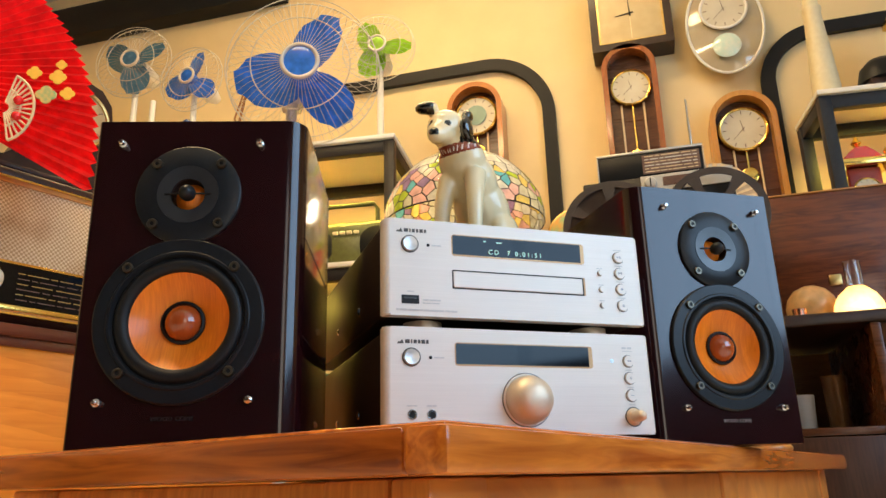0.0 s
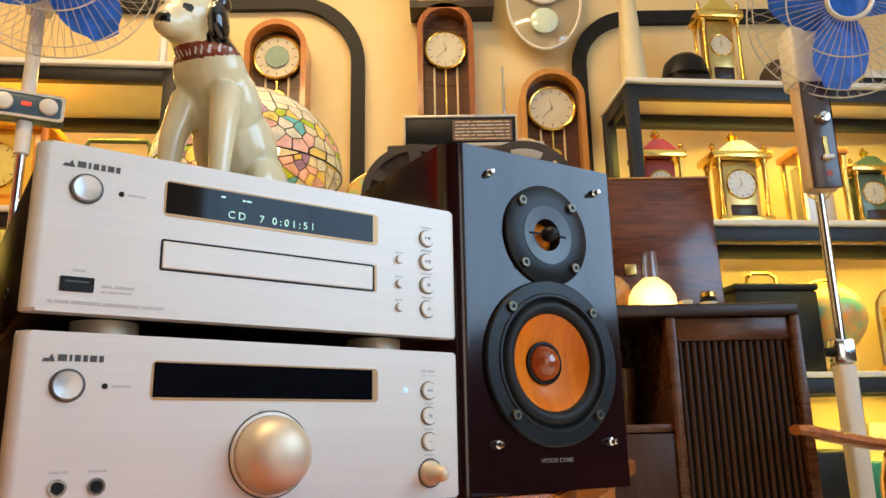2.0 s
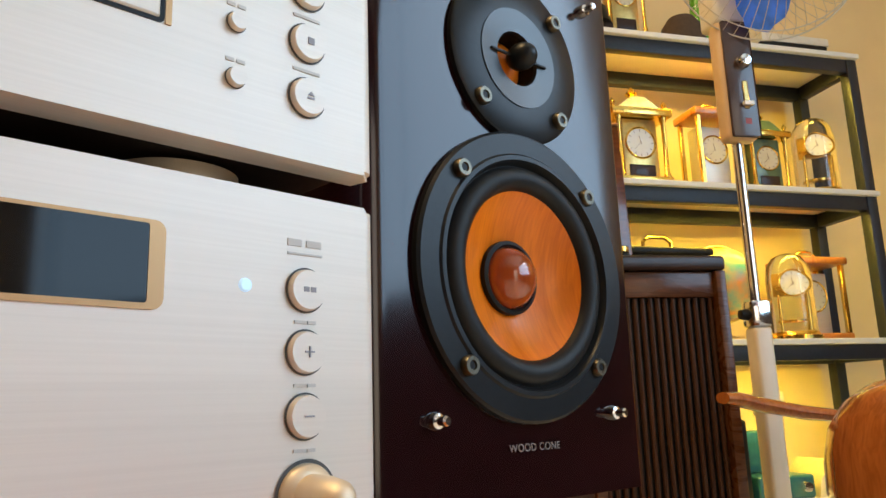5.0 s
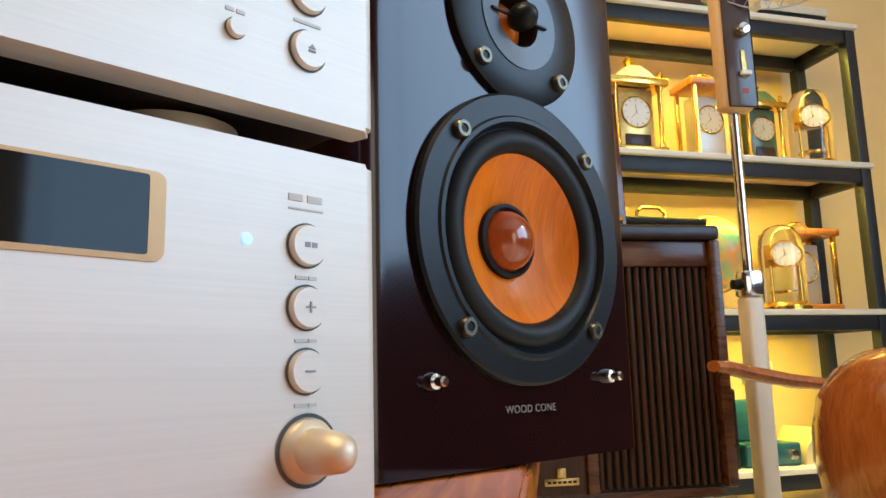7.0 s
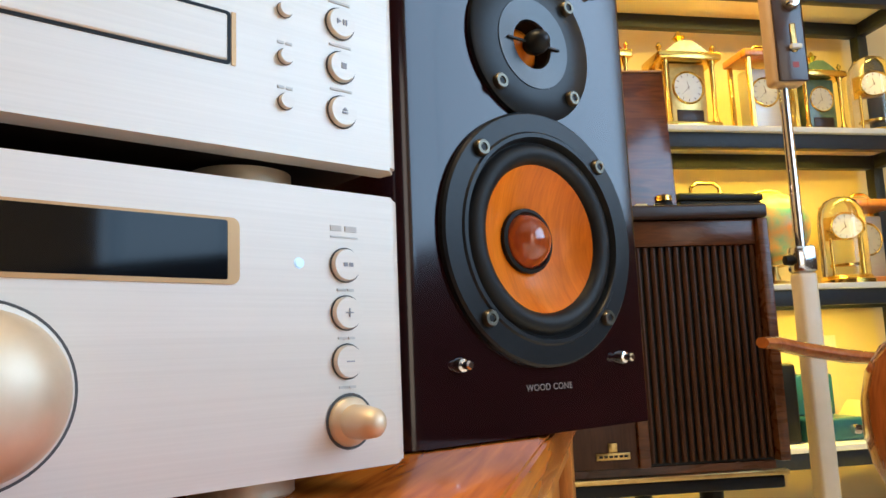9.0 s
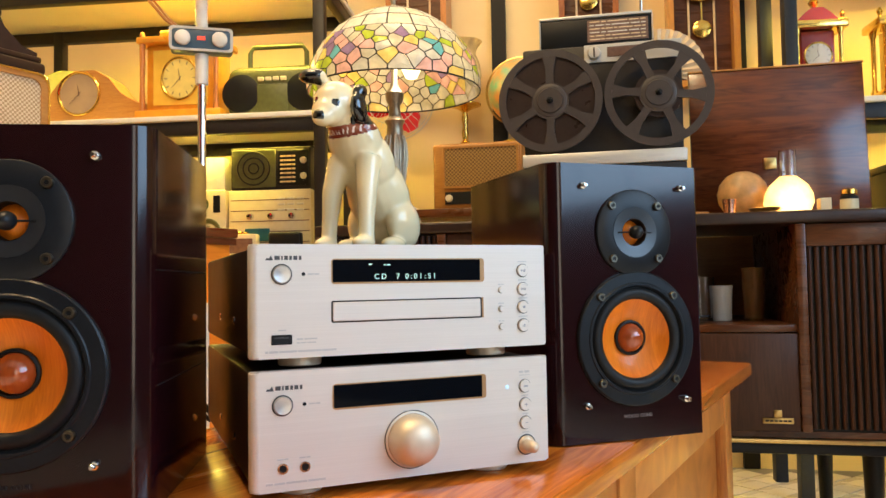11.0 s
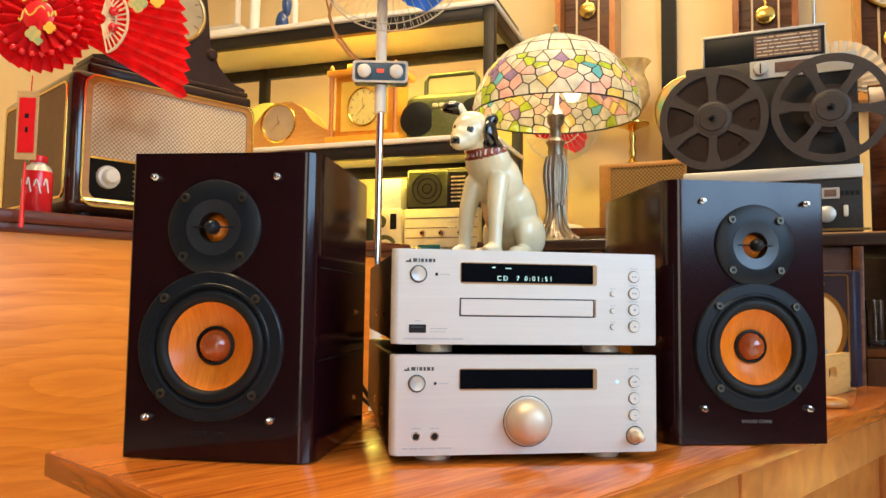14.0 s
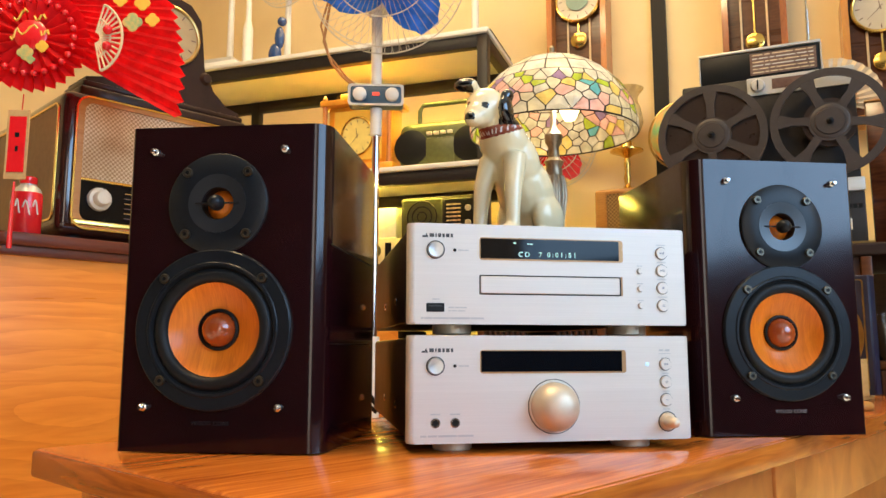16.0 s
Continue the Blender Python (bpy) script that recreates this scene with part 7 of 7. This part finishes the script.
part("speaker_cloth", bx((0.044, 0.0085, 0.145), (RW - 0.036, 0.0115, RH - 0.026)), M_CLOTH, rd, "woven cream speaker cloth")
sc = part("dial_glass", bx((0.044, 0.0065, 0.050), (RW - 0.036, 0.0115, 0.143), 0.001, 1), M_DISP, rd, "black tuning scale glass")
part("scale_edge", bx((0.044, 0.004, 0.141), (RW - 0.036, 0.0085, 0.147), 0.001, 1), M_GOLD, rd)
part("lower_trim", bx((0.030, 0.003, 0.034), (RW - 0.025, 0.0085, 0.048), 0.002), M_GOLD, rd)
for k in range(6):
    part("scale_print", bars(B(), 0.15, 0.062 + k * 0.012, 0.22, 0.0022, 0.0065, (2, 1, 3, 1, 2, 4, 1)[k % 4:]), M_GOLDD if k % 2 else M_GRILL, sc)
for x in (0.090, RW - 0.095):
    kb = part("tuning_knob", lathe(B(), [(0, 0.032), (0.015, 0.031), (0.018, 0.027), (0.019, 0.012), (0.026, 0.010), (0.028, 0.002), (0.028, 0)], 32, at_front(x, 0.0065, 0.100)), M_IVORY, rd, "ivory double tuning knob")
em = part("emblem", bx((RW - 0.10, 0.004, 0.165), (RW - 0.06, 0.008, 0.171), 0.001, 1), M_GOLDD, rd, "small brass winged emblem")
part("emblem_post", bx((RW - 0.084, 0.003, 0.160), (RW - 0.076, 0.0079, 0.190), 0.001, 1), M_GOLDD, em)
# cloth panel on the end that faces the room
part("side_trim", frame_prism(B(), rrect(0.045, 0.045, RD - 0.035, RH - 0.03, 0.02), rrect(0.050, 0.050, RD - 0.040, RH - 0.035, 0.016), -0.003, 0.012, Matrix.Rotation(radians(-90), 4, "Z") @ Matrix.Translation((-RD, 0, 0))), M_GOLD, rd)
part("side_cloth", bx((-0.0015, 0.042, 0.052), (0.012, RD - 0.052, RH - 0.037), 0.001, 1), M_TAN, rd)

mc = thing("mantel_clock", "black-brown carved mantel clock with gold dial, on the radio", "clock", CM @ Matrix.Translation((0.245, 0.14, 0.858 + RH + 0.0005)))
o = [(-0.21, 0.03), (0.21, 0.03), (0.21, 0.055), (0.17, 0.065), (0.13, 0.10), (0.10, 0.16), (0.092, 0.24), (0.085, 0.29), (0.055, 0.325), (0, 0.338), (-0.055, 0.325), (-0.085, 0.29), (-0.092, 0.24), (-0.10, 0.16), (-0.13, 0.10), (-0.17, 0.065), (-0.21, 0.055)]
part("case", prism(B(), o, -0.05, 0.06), M_DARKW, mc)
part("base", bx((-0.225, -0.065, 0.0), (0.225, 0.075, 0.0295), 0.008, 3), M_DARKW, mc)
part("moulding", bx((-0.218, -0.058, 0.0298), (0.218, 0.068, 0.045), 0.005, 2), M_DARKW, mc)
dial(mc, 0, -0.052, 0.225, 0.078, M_FACEGD, M_GOLDD)
for k in (-1, 1):
    part("scroll", lathe(B(), [(0, 0.012), (0.012, 0.010), (0.018, 0)], 16, at_front(k * 0.105, -0.05, 0.13)), M_DARKW, mc)

cn = thing("drink_bottle_can", "red aluminium bottle-can with pale shoulder and red cap", "bottle", CM @ Matrix.Translation((-0.088, 0.045, 0.858)))
part("body", lathe(B(), [(0, 0), (0.028, 0), (0.031, 0.004), (0.031, 0.088), (0.0295, 0.094), (0.0295, 0.0945)], 32), M_REDS, cn)
part("shoulder", lathe(B(), [(0.0295, 0.0945), (0.024, 0.106), (0.0165, 0.112), (0.0165, 0.116)], 32), M_DECKS, cn)
part("cap", lathe(B(), [(0.0175, 0.1145), (0.018, 0.116), (0.018, 0.129), (0.016, 0.131), (0, 0.131)], 24), M_REDS, cn)
bm = B()
for a0, z0, l in ((150, 0.070, 26), (182, 0.068, 20), (208, 0.071, 22), (238, 0.068, 30), (275, 0.071, 24)):
    tube(bm, [(0.0315 * math.cos(radians(a0 + l * t)), 0.0315 * math.sin(radians(a0 + l * t)), z0 - 0.010 + 0.016 * math.sin(t * 5)) for t in (0, 0.15, 0.3, 0.45, 0.6, 0.75, 0.9)], 0.0018, 5)
part("white_swirl", bm, M_WHITE, cn)

# ---- red paper fan hanging before the radio ----
M_RED = pane_mat("thin red pleated paper", (0.90, 0.005, 0.008), 0.7, 0.0)
FM = Matrix.Translation((-1.3300, 1.0912, 1.2620)) @ Matrix.Rotation(radians(27.7), 4, "Z")
pf = thing("paper_fan_decoration", "red pleated paper fan decoration with gold motifs, hanging", "decoration", FM)
bm = B()
n = 96
rows = []
for k in range(n + 1):
    a = radians(-29.7 + 150 * k / n)
    y = 0.010 if k % 2 else -0.010
    # pleats start at a pivot, the rim is an arc of a wider circle
    px, pz, dx, dz = -0.160 + 0.262, 0.110 + 0.070, math.cos(a), math.sin(a)
    h = px * dx + pz * dz
    rr = -h + math.sqrt(h * h - px * px - pz * pz + (0.572 if k % 2 else 0.562) ** 2)
    rows.append([bm.verts.new((-0.160 + r * dx, y * (0.10 + r * 1.1) + 0.02, 0.110 + r * dz)) for r in (0.03, rr * 0.4, rr * 0.7, rr)])
for a, b in zip(rows, rows[1:]):
    for j in range(3):
        bm.faces.new((a[j], a[j + 1], b[j + 1], b[j]))
part("pleated_fan", bm, M_RED, pf, "red pleated paper fan", smooth=False)


def rosette(parent, x, z, R, y, n=60):
    bm = B()
    rows = []
    for k in range(n):
        a = 2 * math.pi * k / n
        d = 0.010 if k % 2 else -0.010
        rows.append([bm.verts.new((x + r * math.cos(a), y + d * r / R, z + r * math.sin(a))) for r in (0.012, R * 0.55, R * (1.012 if k % 2 else 0.988))])
    for k in range(n):
        a, b = rows[k], rows[(k + 1) % n]
        for j in range(2):
            bm.faces.new((a[j], a[j + 1], b[j + 1], b[j]))
    return part("rosette", bm, M_RED, parent, "round red paper rosette", smooth=False)


r1 = rosette(pf, 0.0, 0.008, 0.114, -0.018)
rosette(r1, 0.0, 0.010, 0.080, -0.030, 36)
part("rosette_centre", lathe(B(), [(0, 0.004), (0.030, 0.003), (0.034, 0)], 36, at_front(0, -0.034, 0.012)), M_REDS, r1, "smooth red disc")
bm = B()
rng = random.Random(8)
for k in range(26):
    a = 2 * math.pi * k / 26
    part("bead", ball(B(), (0.088 * math.cos(a), -0.030, 0.010 + 0.082 * math.sin(a)), 0.0075, 12), M_REDS, r1)
for x, z, w, rot in ((-0.022, 0.055, 0.03, 20), (0.018, 0.05, 0.025, -20), (-0.005, 0.022, 0.04, 5), (0.030, 0.016, 0.02, -30), (-0.032, 0.012, 0.02, 35)):
    part("gold_stroke", tube(B(), [(x + w * t * math.cos(radians(rot)), -0.0365, z + w * t * math.sin(radians(rot)) + 0.010 * math.sin(6 * t)) for t in (-0.5, -0.3, -0.1, 0.1, 0.3, 0.5)], 0.0025, 6), M_GILT, r1)
M_MOTIF = mat("green and orange print", (0.75, 0.45, 0.12), (0.25, 0.40, 0.18), 0.5, scale=120)
for x, z, s, mm in ((-0.008, -0.028, 0.018, M_MOTIF), (0.026, -0.014, 0.014, M_GILT), (0.004, -0.044, 0.010, M_MOTIF), (0.203, 0.054, 0.022, M_MOTIF), (0.245, 0.060, 0.016, M_GILT), (0.175, 0.104, 0.016, M_GILT), (0.222, 0.098, 0.018, M_GILT), (0.226, 0.128, 0.012, M_GILT)):
    for k in range(4):
        part("printed_flower", lathe(B(), [(0, 0.002), (s * 0.5, 0.0015), (s * 0.55, 0)], 12, at_front(x + s * 0.45 * math.cos(k * 1.6), (-0.036 if x < 0.1 else -0.016), z + s * 0.45 * math.sin(k * 1.6))), mm, pf)
# small gold lace fan
bm = B()
for k in range(15):
    a = radians(-72 + 144 * k / 14)
    tube(bm, [(0.128 + 0.012 * math.cos(a), -0.026, 0.012 + 0.012 * math.sin(a)), (0.128 + 0.060 * math.cos(a), -0.028, 0.012 + 0.078 * math.sin(a))], 0.0022, 5)
tube(bm, [(0.128 + 0.060 * math.cos(radians(a)), -0.028, 0.012 + 0.078 * math.sin(radians(a))) for a in range(-72, 73, 8)], 0.003, 6)
tube(bm, [(0.128 + 0.034 * math.cos(radians(a)), -0.027, 0.012 + 0.045 * math.sin(radians(a))) for a in range(-72, 73, 8)], 0.0025, 6)
lf = part("lace_fan", bm, M_LACE, pf, "small pale gold lace fan")
for z in (-0.008, 0.028):
    part("red_berry", ball(B(), (0.158, -0.032, z), 0.010, 14), M_REDS, lf)
# tag and tassel under the rosette
part("thread", tube(B(), [(-0.012, -0.02, -0.115), (-0.016, -0.02, -0.30)], 0.0012, 6), M_RED, pf)
tg = part("tag", bx((-0.040, -0.024, -0.300), (0.006, -0.021, -0.150), 0.001, 1), M_TAGP, pf, "tan paper tag")
part("tag_front", bx((-0.034, -0.026, -0.285), (0.001, -0.0245, -0.165), 0.001, 1), M_REDS, tg)
part("tag_stroke", bars(B(), -0.021, -0.205, 0.009, 0.010, -0.0261, (1,)), M_BLK, tg)
part("tag_stroke", bars(B(), -0.019, -0.235, 0.006, 0.012, -0.0261, (1,)), M_BLK, tg)
part("tassel", tube(B(), [(-0.017, -0.022, -0.305), (-0.018, -0.022, -0.36), (-0.018, -0.022, -0.445)], [0.0025, 0.004, 0.0055], 8), M_REDS, pf)
part("hanging_cord", tube(B(), [(0, 0.03, 0.0), (0, 0.03, ZC - 1.2620)], 0.0012, 6), M_RED, pf)

ff = thing("folding_fan", "open white folding fan with orange inner ribs, behind the reel", "fan", Matrix.Translation((0.262, 2.165, 1.245)))
for k in range(17):
    a = radians(-20 + 190 * k / 16)
    part("rib", tube(B(), [(0.012 * math.cos(a), 0, 0.012 * math.sin(a)), (0.06 * math.cos(a), 0, 0.06 * math.sin(a))], 0.0028, 5), M_ORW, ff)
bm = B()
rows = [[bm.verts.new((r * math.cos(radians(-20 + 190 * k / 34)), 0.003 if k % 2 else -0.003, r * math.sin(radians(-20 + 190 * k / 34)))) for r in (0.045, 0.085, 0.122 if k % 2 else 0.118)] for k in range(35)]
for a, b in zip(rows, rows[1:]):
    for j in range(2):
        bm.faces.new((a[j], a[j + 1], b[j + 1], b[j]))
part("leaf", bm, M_LACE, ff, "white pleated leaf", smooth=False)
part("stand", bx((-0.02, 0.006, RZ1 - 1.245), (0.02, 0.018, 0.02), 0.003), M_DARKW, ff)

# ---- small things on the desk ----
DT = Matrix.Translation((0, 0, 0.53))
M_CADDY = mat("pale varnished pine", (0.84, 0.52, 0.17), (0.70, 0.38, 0.10), 0.4, scale=40, stretch=(0.5, 4, 4), wood=True, coat=0.2)
tray = thing("wooden_caddy", "light wooden caddy with finger holes, on the desk", "caddy", DESK @ Matrix.Translation((1.06, 0.105, 0.53)))
part("base", bx((-0.10, -0.025, 0), (0.12, 0.07, 0.008), 0.001, 1), M_CADDY, tray)
bm = frame_prism(B(), rrect(-0.10, 0.0085, 0.12, 0.066, 0.004, 3), rrect(-0.045, 0.028, -0.005, 0.046, 0.007, 3), -0.030, -0.020)
part("side", bm, M_CADDY, tray)
part("side", bx((-0.10, 0.066, 0.0085), (0.12, 0.075, 0.066), 0.002, 1), M_CADDY, tray)
for x in (-0.10, 0.112):
    part("end", bx((x, -0.0195, 0.0085), (x + 0.008, 0.0655, 0.066), 0.002, 1), M_CADDY, tray)
bk = thing("book", "navy cloth book with gold oval ornament standing in the caddy", "book", Matrix.Translation((0.244, 1.425, 0.5385)) @ Matrix.Rotation(radians(-22), 4, "Z") @ Matrix.Diagonal((1.6, 1, 1.09, 1)))
part("cover", bx((-0.074, 0.0, 0), (0.0, 0.003, 0.178), 0.001, 1), M_NAVY, bk)
part("cover", bx((-0.074, 0.027, 0), (0.0, 0.030, 0.178), 0.001, 1), M_NAVY, bk)
part("spine", bx((-0.003, 0.0032, 0), (0.0005, 0.0268, 0.178), 0.001, 1), M_NAVY, bk)
part("pages", bx((-0.071, 0.0032, 0.002), (-0.0035, 0.0268, 0.174)), M_IVORY, bk)
ov = [(-0.037 + 0.030 * math.cos(radians(a)), 0.088 + 0.058 * math.sin(radians(a))) for a in range(0, 360, 10)]
ovi = [(-0.037 + 0.025 * math.cos(radians(a)), 0.088 + 0.052 * math.sin(radians(a))) for a in range(0, 360, 10)]
part("gold_oval", frame_prism(B(), ov, ovi, -0.0012, 0.0002), M_GOLDD, bk, "gold oval frame")
part("oval_picture", prism(B(), ovi, -0.0004, 0.0004), M_CREAMP, bk, "pale oval picture")
part("gold_border", frame_prism(B(), rrect(-0.070, 0.006, -0.005, 0.172, 0.004, 3), rrect(-0.0685, 0.0075, -0.0065, 0.1705, 0.003, 3), -0.0008, 0.0002), M_GOLDD, bk)
part("gold_crown", lathe(B(), [(0, 0.0010), (0.008, 0.0008), (0.0085, 0)], 5, at_front(-0.037, 0.0, 0.158)), M_GOLDD, bk)
solid("blue_card", bx((-0.03, -0.004, 0), (0.03, -0.002, 0.075), 0.0005, 1), mat("pale blue card", (0.25, 0.42, 0.55), None, 0.5), "pale blue card leaning in the caddy", "card", m=tray.matrix_world @ Matrix.Translation((-0.055, -0.012, 0.0085)) @ Matrix.Rotation(radians(18), 4, "Y"))
solid("wooden_bangle", ring(B(), 0.033, 0.0055, 40, 10, Matrix.Translation((0.182, 1.205, 0.536))), M_LTW, "plain pale wooden bangle lying on the desk", "bangle")
# cables behind the stack
for k, (x, y, z) in enumerate(((-0.349, 0.80, 0.60), (-0.340, 0.795, 0.655))):
    pts = [(x - 0.035 * math.sin(math.pi * t / 12), y + 0.055 * t / 12, z - (z - 0.5345) * (t / 12) ** 1.6) for t in range(13)]
    solid("cable", tube(B(), pts, 0.0028, 8), M_BLK, "black cable hanging behind the hi-fi stack", "cable")
solid("cream_plank", bx((0.20, 2.34, 0), (0.52, 2.42, 0.05), 0.004), M_CREAMP, "cream plank lying on the floor behind the cabinet", "plank")
bm = tube(B(), [(0.42, 1.95, 0.004), (0.47, 2.05, 0.004), (0.56, 2.02, 0.004), (0.62, 2.2, 0.004), (0.66, 2.25, 0.12), (0.68, 2.22, 0.33)], 0.004, 6)
solid("floor_cable", bm, M_BLK, "black cable lying on the tile floor", "cable")

# ---- floor tiles, those by the cabinet as single pieces ----
T = 0.10
tile = mesh_of("tile", bx((-T / 2 + 0.0025, -T / 2 + 0.0025, -0.004), (T / 2 - 0.0025, T / 2 - 0.0025, 0.0), 0.0), M_TILE, smooth=False)
rest = B()
count = 0
DIAG = Matrix.Rotation(radians(45), 4, "Z")
for i in range(-64, 64):
    for j in range(-64, 64):
        x, y, _ = DIAG @ Vector((T * (i + 0.5), T * (j + 0.5), 0))
        if not (X0 + 0.07 < x < X1 - 0.07 and Y0 + 0.07 < y < Y1 - 0.07):
            continue
        if 0.1 < x < 1.9 and 1.35 < y < 2.93 and count < 290:
            ob = new("tile", tile)
            ob.matrix_world = Matrix.Translation((x, y, 0)) @ DIAG
            ob.parent = floor
            count += 1
        else:
            v = [rest.verts.new(Vector((x, y, 0)) + DIAG @ Vector((p * (T / 2 - 0.0025), q * (T / 2 - 0.0025), 0))) for p, q in ((-1, -1), (1, -1), (1, 1), (-1, 1))]
            rest.faces.new(v)
me = bpy.data.meshes.new("tiles")
rest.to_mesh(me)
rest.free()
me.materials.append(M_TILE)
ob = new("tiles", me)
ob.parent = floor
ob["kind"] = "stuff"
